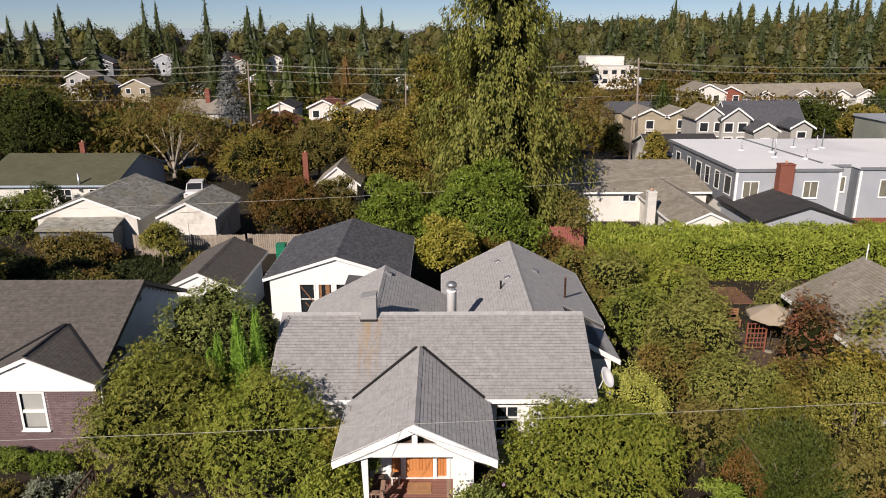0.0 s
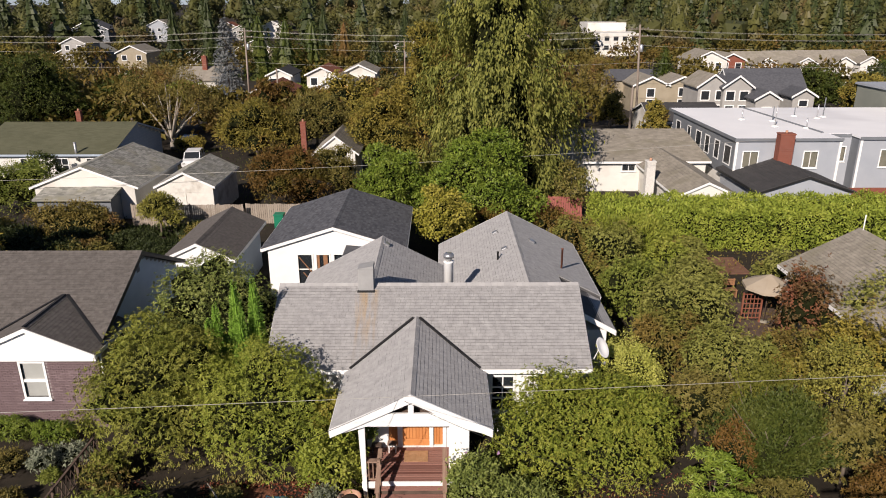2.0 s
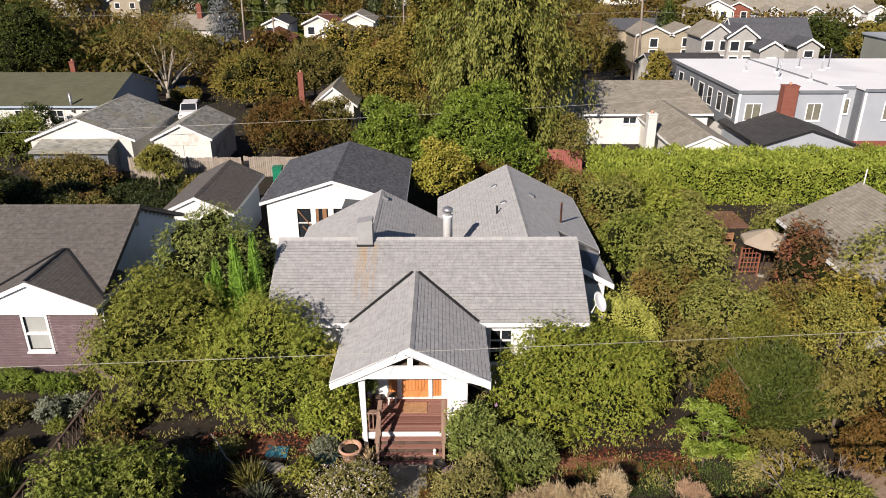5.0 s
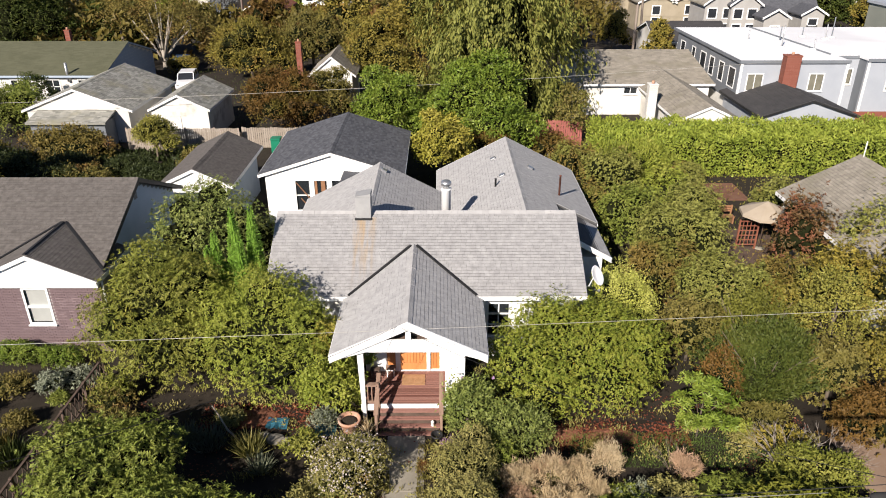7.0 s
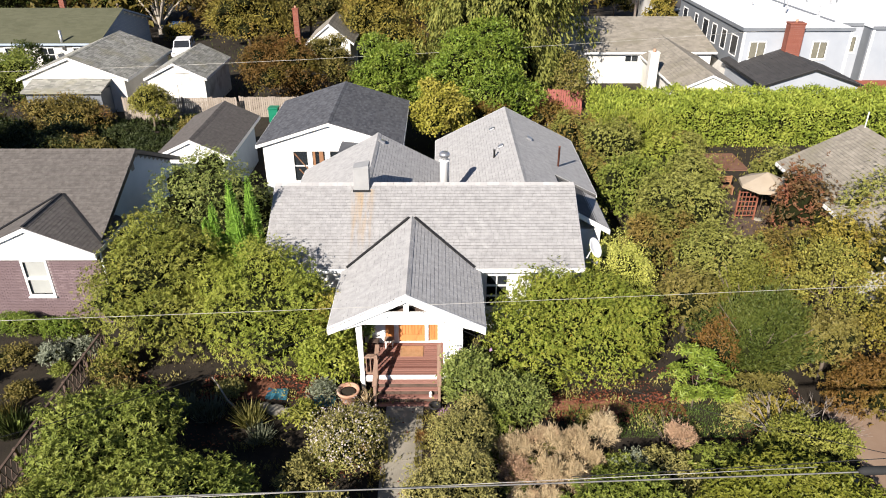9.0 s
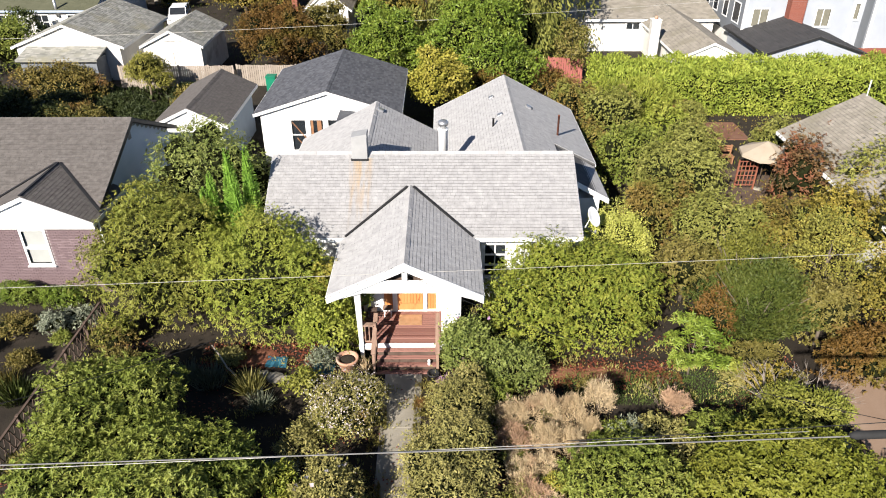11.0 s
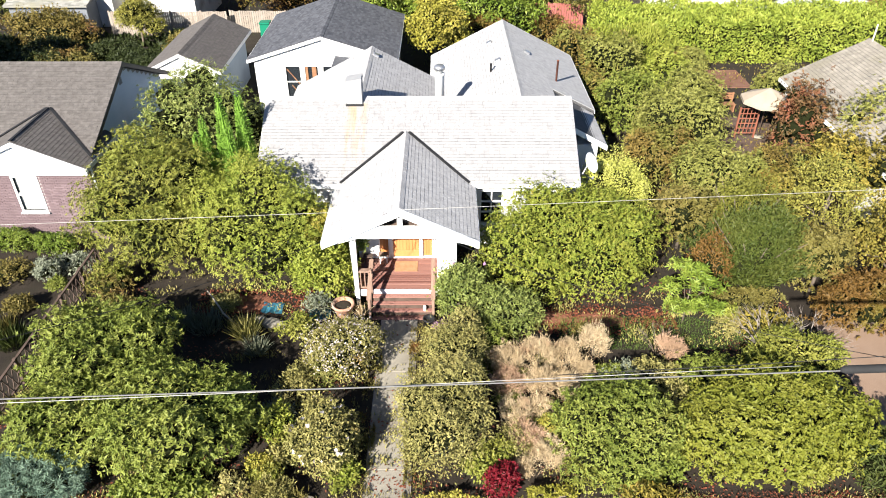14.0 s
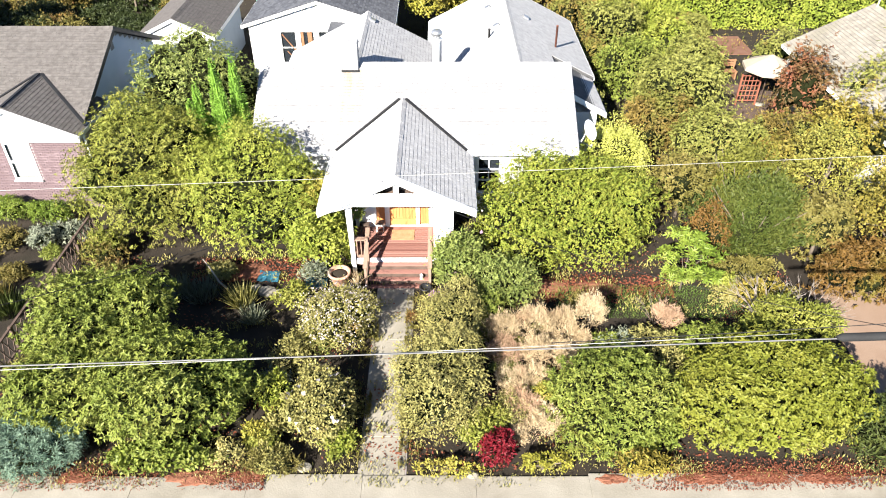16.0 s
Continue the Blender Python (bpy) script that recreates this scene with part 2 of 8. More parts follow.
BRICKPAVE = mk("brown mulch patch", (0.125, 0.051, 0.030), (0.202, 0.112, 0.076), 2, 0.95, 0.8, 20)
WHITEROOF = mk("white membrane roofing", (0.748, 0.759, 0.770), (0.850, 0.850, 0.850), 0.3, 0.6, 0.1, 8, c3=(0.660, 0.660, 0.671))
GLASS = glass_mat("window glass", (0.05, 0.06, 0.07))
DARKPANE = mk("window pane of an unlit room", (0.018, 0.02, 0.024), (0.03, 0.034, 0.04), 1, 0.2, 0, 10, spec=0.25)
# Pale reflection is painted into this pane together with the blinds.
PANEWARM = mk("window pane with pale reflection and blinds in its colour", (0.13, 0.125, 0.095), (0.20, 0.19, 0.15), 2, 0.25, 0.0, 20)
SASH = mk("pale blind behind glass", (0.310, 0.315, 0.296), (0.384, 0.391, 0.365), 2, 0.5, 0.05, 20)
CARWHITE = mk("white car paint", (0.70, 0.71, 0.72), (0.76, 0.76, 0.77), 1, 0.25, 0, 20, spec=0.5)
GREENPLASTIC = mk("green bin plastic", (0.0, 0.14, 0.075), (0.01, 0.19, 0.11), 2, 0.45, 0.05, 30)
CANVAS = mk("beige canvas", (0.323, 0.264, 0.193), (0.396, 0.334, 0.258), 1.5, 0.85, 0.1, 40)
BLUECLOTH = mk("blue and teal sheeting", (0.03, 0.13, 0.24), (0.08, 0.30, 0.36), 5, 0.5, 0.4, 12)
COIR = mk("coir mat", (0.36, 0.19, 0.09), (0.48, 0.28, 0.15), 6, 0.95, 0.6, 120)
INTERIOR = mk("dim room lining", (0.10, 0.09, 0.08), (0.16, 0.14, 0.12), 2, 0.9, 0.1, 20)

L_RHODO = leaf_mat("rhododendron leaves", [(0.086, 0.112, 0.016), (0.160, 0.180, 0.029), (0.240, 0.242, 0.047), (0.300, 0.285, 0.072)], patch=(0.300, 0.237, 0.034), patch_at=0.64)
L_BRIGHT = leaf_mat("bright green leaves", [(0.102, 0.141, 0.019), (0.187, 0.227, 0.032), (0.270, 0.291, 0.048), (0.344, 0.337, 0.078)])
L_FRONT = leaf_mat("broad green leaves", [(0.072, 0.104, 0.017), (0.137, 0.173, 0.028), (0.205, 0.230, 0.045), (0.284, 0.279, 0.070)])
L_MIX = leaf_mat("mixed autumn hydrangea leaves", [(0.083, 0.120, 0.015), (0.158, 0.198, 0.027), (0.239, 0.254, 0.039), (0.310, 0.294, 0.061)], patch=(0.383, 0.203, 0.034), patch_scale=2.2, patch_at=0.66)
L_DARK = leaf_mat("dark green needles", [(0.028, 0.046, 0.012), (0.063, 0.081, 0.020), (0.113, 0.121, 0.030)], patch=(0.170, 0.172, 0.030), patch_at=0.66)
L_YELLOW = leaf_mat("yellow green leaves", [(0.150, 0.150, 0.019), (0.254, 0.240, 0.034), (0.347, 0.305, 0.059), (0.439, 0.365, 0.104)])
L_GOLD = leaf_mat("golden autumn leaves", [(0.067, 0.062, 0.014), (0.164, 0.138, 0.027), (0.296, 0.235, 0.041), (0.356, 0.276, 0.108)], patch=(0.148, 0.082, 0.033), patch_at=0.6)
L_PALEGOLD = leaf_mat("pale golden olive leaves", [(0.120, 0.125, 0.025), (0.205, 0.200, 0.040), (0.300, 0.275, 0.060), (0.390, 0.350, 0.090)], patch=(0.180, 0.180, 0.045), patch_at=0.6)
L_HEDGE = leaf_mat("laurel hedge leaves", [(0.114, 0.162, 0.023), (0.197, 0.250, 0.034), (0.291, 0.333, 0.053), (0.405, 0.412, 0.085)])
L_OLIVE = leaf_mat("olive shrub leaves", [(0.090, 0.081, 0.021), (0.139, 0.123, 0.030), (0.187, 0.158, 0.044), (0.244, 0.194, 0.062)], patch=(0.211, 0.099, 0.037), patch_scale=0.5, patch_at=0.60)
L_BROWN = leaf_mat("brown autumn leaves", [(0.071, 0.046, 0.013), (0.139, 0.080, 0.021), (0.198, 0.103, 0.029)], patch=(0.125, 0.104, 0.020), patch_scale=0.3, patch_at=0.52)
L_RED = leaf_mat("red maple leaves", [(0.092, 0.022, 0.017), (0.210, 0.043, 0.029), (0.315, 0.085, 0.046)])
L_REDMIX = leaf_mat("red tipped maple leaves", [(0.040, 0.051, 0.016), (0.118, 0.072, 0.028), (0.236, 0.111, 0.056)], patch=(0.236, 0.085, 0.048), patch_scale=0.5, patch_at=0.5)
L_CRIMSON = leaf_mat("crimson leaves", [(0.082, 0.005, 0.008), (0.164, 0.011, 0.018), (0.227, 0.030, 0.036)])
L_TREE = leaf_mat("tree leaves", [(0.097, 0.092, 0.020), (0.168, 0.148, 0.029), (0.265, 0.211, 0.043), (0.336, 0.258, 0.059)], patch=(0.245, 0.134, 0.039), patch_scale=0.25, patch_at=0.58)
L_LAUREL = leaf_mat("glossy laurel leaves", [(0.058, 0.101, 0.015), (0.116, 0.174, 0.023), (0.194, 0.252, 0.038), (0.297, 0.324, 0.064)], gloss=0.35)
L_CEDAR = leaf_mat("cedar sprays", [(0.055, 0.067, 0.014), (0.121, 0.133, 0.027), (0.206, 0.207, 0.046), (0.310, 0.284, 0.073)], patch_scale=0.5, gloss=0.6, clear=0.10)
L_FIR = leaf_mat("dark fir needles", [(0.023, 0.033, 0.012), (0.044, 0.058, 0.019), (0.080, 0.091, 0.030)], patch_scale=0.2, clear=0.08)
L_WOOD = leaf_mat("far woodland", [(0.035, 0.041, 0.016), (0.067, 0.070, 0.023), (0.112, 0.101, 0.033)], patch=(0.102, 0.072, 0.034), patch_scale=0.03, patch_at=0.58, clear=0.08)
# Leaf colour darkened to carry the shade of the back garden.
L_SHADE = leaf_mat("green leaves darkened by painted garden shade", [(0.017, 0.026, 0.009), (0.036, 0.048, 0.015), (0.063, 0.075, 0.022)], patch_scale=0.4, clear=0.08)
L_WOODOLIVE = leaf_mat("olive far woodland", [(0.044, 0.050, 0.014), (0.083, 0.084, 0.024), (0.130, 0.121, 0.036)], patch=(0.122, 0.081, 0.032), patch_scale=0.03, patch_at=0.56, clear=0.08)
L_GARDEN = leaf_mat("far garden trees", [(0.058, 0.051, 0.012), (0.123, 0.095, 0.021), (0.161, 0.139, 0.034)], patch=(0.167, 0.090, 0.030), patch_scale=0.06, patch_at=0.54, clear=0.15)
L_SILVER = leaf_mat("silvery leaves", [(0.133, 0.133, 0.074), (0.206, 0.231, 0.157), (0.329, 0.346, 0.255)])
L_BROWNGREEN = leaf_mat("olive brown tree leaves", [(0.074, 0.065, 0.018), (0.147, 0.122, 0.030), (0.242, 0.185, 0.050), (0.304, 0.220, 0.070)], patch=(0.210, 0.100, 0.040), patch_scale=0.3, patch_at=0.56)
L_SPRUCE = leaf_mat("blue grey spruce needles", [(0.092, 0.109, 0.109), (0.164, 0.177, 0.177), (0.257, 0.258, 0.258)], clear=0.1)
L_LEMON = leaf_mat("golden yellow leaves", [(0.27, 0.31, 0.045), (0.39, 0.41, 0.075), (0.48, 0.48, 0.12), (0.56, 0.55, 0.18)])
L_SAGE = leaf_mat("grey olive leaves", [(0.151, 0.146, 0.047), (0.227, 0.212, 0.065), (0.309, 0.276, 0.093), (0.415, 0.357, 0.141)], patch=(0.327, 0.221, 0.067), patch_scale=0.8, patch_at=0.64)
L_DUN = leaf_mat("dry brown stalks", [(0.378, 0.240, 0.150), (0.529, 0.354, 0.228), (0.693, 0.492, 0.336)], gloss=0.7)
L_CAMEL = leaf_mat("glossy yellow green leaves", [(0.095, 0.111, 0.013), (0.143, 0.159, 0.020), (0.194, 0.198, 0.030), (0.241, 0.229, 0.048)])
L_YEW = leaf_mat("olive yew twigs", [(0.025, 0.040, 0.008), (0.049, 0.070, 0.013), (0.082, 0.099, 0.020), (0.121, 0.127, 0.030)], patch=(0.106, 0.113, 0.020), patch_scale=0.7, patch_at=0.60, gloss=0.5)
# Lit copies of the olive and brown leaves; side-garden brightness is in their colour.
L_OLIVE_LIT = leaf_mat("yellower lit copy of olive shrub leaves", [(0.118, 0.127, 0.030), (0.179, 0.189, 0.042), (0.240, 0.241, 0.061), (0.306, 0.290, 0.087)], patch=(0.253, 0.152, 0.052), patch_scale=0.5, patch_at=0.62)
L_BROWN_LIT = leaf_mat("greener lit copy of brown leaves", [(0.115, 0.092, 0.024), (0.195, 0.140, 0.036), (0.270, 0.190, 0.052)], patch=(0.175, 0.180, 0.040), patch_scale=0.5, patch_at=0.48)
L_EVER = leaf_mat("glossy mixed green leaves", [(0.070, 0.098, 0.024), (0.144, 0.180, 0.043), (0.240, 0.270, 0.074), (0.372, 0.372, 0.138)], patch=(0.276, 0.156, 0.066), patch_scale=0.9, patch_at=0.68, gloss=0.38)
L_OLIVEYEW = leaf_mat("olive feathery shoots", [(0.079, 0.085, 0.016), (0.147, 0.150, 0.026), (0.226, 0.215, 0.040)], patch=(0.200, 0.200, 0.034), patch_scale=0.7, patch_at=0.58)
L_REDDARK = leaf_mat("dark reddish green leaves", [(0.050, 0.048, 0.014), (0.117, 0.101, 0.025), (0.211, 0.170, 0.046), (0.335, 0.255, 0.082)], patch=(0.190, 0.090, 0.036), patch_scale=0.9, patch_at=0.66)
L_JUNIPER = leaf_mat("blue green juniper needles", [(0.074, 0.125, 0.085), (0.142, 0.215, 0.145), (0.247, 0.330, 0.235)], clear=0.1)
L_CYPRESS = leaf_mat("fresh green cypress sprays", [(0.093, 0.191, 0.026), (0.181, 0.317, 0.044), (0.280, 0.424, 0.080)], patch_scale=3.0, clear=0.15)
L_STRAW = leaf_mat("dry straw", [(0.408, 0.300, 0.171), (0.581, 0.454, 0.277), (0.742, 0.613, 0.412)], patch=(0.445, 0.265, 0.165), patch_at=0.58, gloss=0.7)
L_PETAL = leaf_mat("white petals", [(0.462, 0.368, 0.376), (0.605, 0.544, 0.528), (0.672, 0.640, 0.608)], clear=0.3)
L_PINK = leaf_mat("mauve petals", [(0.378, 0.200, 0.360), (0.546, 0.360, 0.500)], clear=0.3)
L_GRASS = leaf_mat("lawn grass", [(0.053, 0.100, 0.014), (0.100, 0.165, 0.028), (0.168, 0.215, 0.050)], patch=(0.179, 0.150, 0.060), patch_scale=0.6, patch_at=0.62)
L_LITTER = leaf_mat("fallen red brown leaves", [(0.101, 0.028, 0.014), (0.190, 0.059, 0.033), (0.266, 0.118, 0.066)], gloss=0.7, clear=0.1)


# ---- building helpers ----
def mesh_from(name, verts, faces, mat=None):
    me = bpy.data.meshes.new(name)
    me.from_pydata([tuple(v) for v in verts], [], [tuple(f) for f in faces])
    me.validate()
    if mat:
        me.materials.append(mat)
    return me


def part(name, bm, material, parent, label="", kind=""):
    """One mesh object under a thing or a part; bm: a bmesh or a ready mesh, in world metres."""
    if isinstance(bm, bmesh.types.BMesh):
        me = bpy.data.meshes.new(name)
        bmesh.ops.recalc_face_normals(bm, faces=bm.faces)
        bm.to_mesh(me)
        bm.free()
    else:
        me = bm
    if not me.materials:
        me.materials.append(material)
    ob = new(name, me)
    if parent is not None:
        ob.parent = parent
        ob.matrix_parent_inverse = world_of(parent).inverted()
    return tagged(ob, label, "", "", kind)


def world_of(ob):
    if ob.parent is None:
        return ob.matrix_basis.copy()
    return world_of(ob.parent) @ ob.matrix_parent_inverse @ ob.matrix_basis


def thing(name, at, label, category, group="", kind=""):
    ob = new(name)
    ob.empty_display_size = 0.2
    ob.matrix_basis = pose(*at)
    return tagged(ob, label, category, group, kind)


def box(bm, x0, x1, y0, y1, z0, z1, bevel=0.0):
    vs = [bm.verts.new((x, y, z)) for z in (z0, z1) for x, y in ((x0, y0), (x1, y0), (x1, y1), (x0, y1))]
    fs = [bm.faces.new([vs[i] for i in f]) for f in ((3, 2, 1, 0), (4, 5, 6, 7), (0, 1, 5, 4), (1, 2, 6, 5), (2, 3, 7, 6), (3, 0, 4, 7))]
    if bevel:
        es = {e for f in fs for e in f.edges}
        bmesh.ops.bevel(bm, geom=list(es), offset=bevel, segments=1, affect="EDGES", profile=0.5)
    return bm


def bbox(*a, bevel=0.0):
    return box(bmesh.new(), *a, bevel=bevel)


def prism(bm, poly, axis, a0, a1):
    """Extrudes a polygon along x or y; poly in (y, z) or (x, z)."""
    mkp = (lambda p, a: (a, p[0], p[1])) if axis == "x" else (lambda p, a: (p[0], a, p[1]))
    lo = [bm.verts.new(mkp(p, a0)) for p in poly]
    hi = [bm.verts.new(mkp(p, a1)) for p in poly]
    bm.faces.new(lo)
    bm.faces.new(hi[::-1])
    for i in range(len(poly)):
        j = (i + 1) % len(poly)
        bm.faces.new((lo[j], lo[i], hi[i], hi[j]))
    return bm


def bar(bm, p, q, w, h, up=(0, 0, 1)):
    """A straight beam of section w x h from p to q."""
    p, q = Vector(p), Vector(q)
    d = (q - p).normalized()
    u = Vector(up)
    if abs(d.dot(u)) > 0.98:
        u = Vector((1, 0, 0))
    s = d.cross(u).normalized()
    t = s.cross(d).normalized()
    vs = [bm.verts.new(c + s * (a * w / 2) + t * (b * h / 2)) for c in (p, q) for a, b in ((-1, -1), (1, -1), (1, 1), (-1, 1))]
    for f in ((0, 1, 2, 3), (7, 6, 5, 4), (0, 4, 5, 1), (1, 5, 6, 2), (2, 6, 7, 3), (3, 7, 4, 0)):
        bm.faces.new([vs[i] for i in f])
    return bm


def tube(bm, pts, radii, n=7, cap=True):
    """A tapered round tube along points."""
    rings = []
    for i, p in enumerate(pts):
        p = Vector(p)
        d = (Vector(pts[min(i + 1, len(pts) - 1)]) - Vector(pts[max(i - 1, 0)])).normalized()
        u = Vector((0, 0, 1)) if abs(d.z) < 0.9 else Vector((1, 0, 0))
        s = d.cross(u).normalized()
        t = s.cross(d)
        rings.append([bm.verts.new(p + (s * math.cos(k * math.tau / n) + t * math.sin(k * math.tau / n)) * radii[i]) for k in range(n)])
    for a, b in zip(rings, rings[1:]):
        for k in range(n):
            f = bm.faces.new((a[k], a[(k + 1) % n], b[(k + 1) % n], b[k]))
            f.smooth = True
    if cap:
        bm.faces.new(rings[0][::-1])
        bm.faces.new(rings[-1])
    return bm


def lathe(bm, at, profile, n=20):
    """A turned shape: profile of (radius, height), closed where the radius is 0."""
    rings = [[bm.verts.new((at[0] + r * math.cos(k * math.tau / n), at[1] + r * math.sin(k * math.tau / n), at[2] + z)) for k in range(n)] for r, z in profile]
    for a, b in zip(rings, rings[1:]):
        for k in range(n):
            f = bm.faces.new((a[k], a[(k + 1) % n], b[(k + 1) % n], b[k]))
            f.smooth = True
    bm.faces.new(rings[0][::-1])
    bm.faces.new(rings[-1])
    return bm


def wall_y(bm, x0, x1, z0, z1, y0, y1, holes=()):
    """A wall across y0..y1 with openings (hx0, hx1, hz0, hz1) through it, as one welded shape."""
    xs = sorted({x0, x1, *[v for h in holes for v in h[:2]]})
    zs = sorted({z0, z1, *[v for h in holes for v in h[2:]]})
    nx, nz = len(xs) - 1, len(zs) - 1

    def solid(i, j):
        if not (0 <= i < nx and 0 <= j < nz):
            return False
        mx, mz = (xs[i] + xs[i + 1]) / 2, (zs[j] + zs[j + 1]) / 2
        return not any(h[0] < mx < h[1] and h[2] < mz < h[3] for h in holes)
    vs = {}

    def v(i, j, k):
        if (i, j, k) not in vs:
            vs[i, j, k] = bm.verts.new((xs[i], (y0, y1)[k], zs[j]))
        return vs[i, j, k]
    for i in range(nx):
        for j in range(nz):
            if not solid(i, j):
                continue
            bm.faces.new((v(i, j, 0), v(i + 1, j, 0), v(i + 1, j + 1, 0), v(i, j + 1, 0)))
            bm.faces.new((v(i, j, 1), v(i, j + 1, 1), v(i + 1, j + 1, 1), v(i + 1, j, 1)))
            for di, dj, a, b in ((-1, 0, (i, j), (i, j + 1)), (1, 0, (i + 1, j + 1), (i + 1, j)), (0, -1, (i + 1, j), (i, j)), (0, 1, (i, j + 1), (i + 1, j + 1))):
                if not solid(i + di, j + dj):
                    bm.faces.new((v(*a, 0), v(*b, 0), v(*b, 1), v(*a, 1)))
    return bm


def window_y(parent, x0, x1, z0, z1, y, frame_mat, name="window", cols=1, rows=2, glass=None, bar_w=0.05, deep=0.12, sill=True):
    """A window in a wall that faces -y: casing, bars, panes and a sill."""
    bm = bmesh.new()
    w = 0.09
    wall_y(bm, x0 - w, x1 + w, z0 - w, z1 + w, y - 0.03, y + deep, [(x0, x1, z0, z1)])
    win = part(name, bm, frame_mat, parent)
    bm = bmesh.new()
    for i in range(1, cols):
        x = x0 + (x1 - x0) * i / cols
        box(bm, x - bar_w / 2, x + bar_w / 2, y + 0.01, y + 0.06, z0, z1)
    for j in range(1, rows):
        z = z0 + (z1 - z0) * j / rows
        box(bm, x0, x1, y + 0.005, y + 0.065, z - bar_w / 2, z + bar_w / 2)
    if cols > 1 or rows > 1:
        part("sash_grid", bm, frame_mat, win)
    part("pane", bbox(x0, x1, y + 0.07, y + 0.08, z0, z1), glass or GLASS, win)
    if sill:
        part("window_sill", bbox(x0 - w - 0.04, x1 + w + 0.04, y - 0.10, y + 0.02, z0 - w - 0.05, z0 - w), frame_mat, win)
    return win


def shingle_arrays(O, U, V, N, width, length, e, w, h, rng, lap=1.08):
    """Corner points of overlapping shingle tabs on a slope: n x 6 x 3."""
    out = []
    rows = int(length / e) + 1
    for r in range(rows):
        v0 = r * e
        v1 = min(v0 + e, length)
        if v1 - v0 < 0.02:
            continue
        cuts = [0.0]
        row_slit = rng.uniform(0.007, 0.011)
        c = (0.5 if r % 2 else 1.0) * w + rng.uniform(-0.06, 0.06) * w
        while c < width - 0.04:
            cuts.append(c)
            c += w * rng.uniform(0.82, 1.18)
        cuts.append(width)
        for a, b in zip(cuts, cuts[1:]):
            hh = h * rng.uniform(0.85, 1.15)
            dv = rng.uniform(-0.02, 0.02) * e if r else 0.0
            g = 0.0025
            slit = row_slit + rng.uniform(-0.002, 0.002) if v1 < length - 0.01 else 0.0
            p = lambda u, v, n: O + U * u + V * v + N * n
            out.append((p(a + g, v0 + dv, hh), p(b - g, v0 + dv, hh), p(b - g, v1 - slit, 0.004), p(a + g, v1 - slit, 0.004), p(a + g, v0 + dv, -0.002), p(b - g, v0 + dv, -0.002)))
    return out


SH_FACES = ((0, 1, 2, 3), (4, 5, 1, 0), (4, 0, 3), (5, 2, 1))


def shingles(parent, O, U, V, width, length, mat, e=0.15, w=0.28, h=0.013, seed=1, single=None):
    """Courses of shingles on a slope as one part; single(centre) picks those that become parts of their own."""
    rng = random.Random(seed)
    O, U, V = Vector(O), Vector(U).normalized(), Vector(V).normalized()
    N = U.cross(V).normalized()
    tabs = shingle_arrays(O, U, V, N, width, length, e, w, h, rng)
    verts, faces, alone = [], [], []
    for t in tabs:
        if single and single((t[0] + t[2]) / 2):
            alone.append(t)
            continue
        k = len(verts)
        verts += t
        faces += [tuple(k + i for i in f) for f in SH_FACES]
    if verts:
        part("roof_covering", mesh_from("roof_covering", verts, faces, mat), mat, parent, kind="stuff")
    return alone


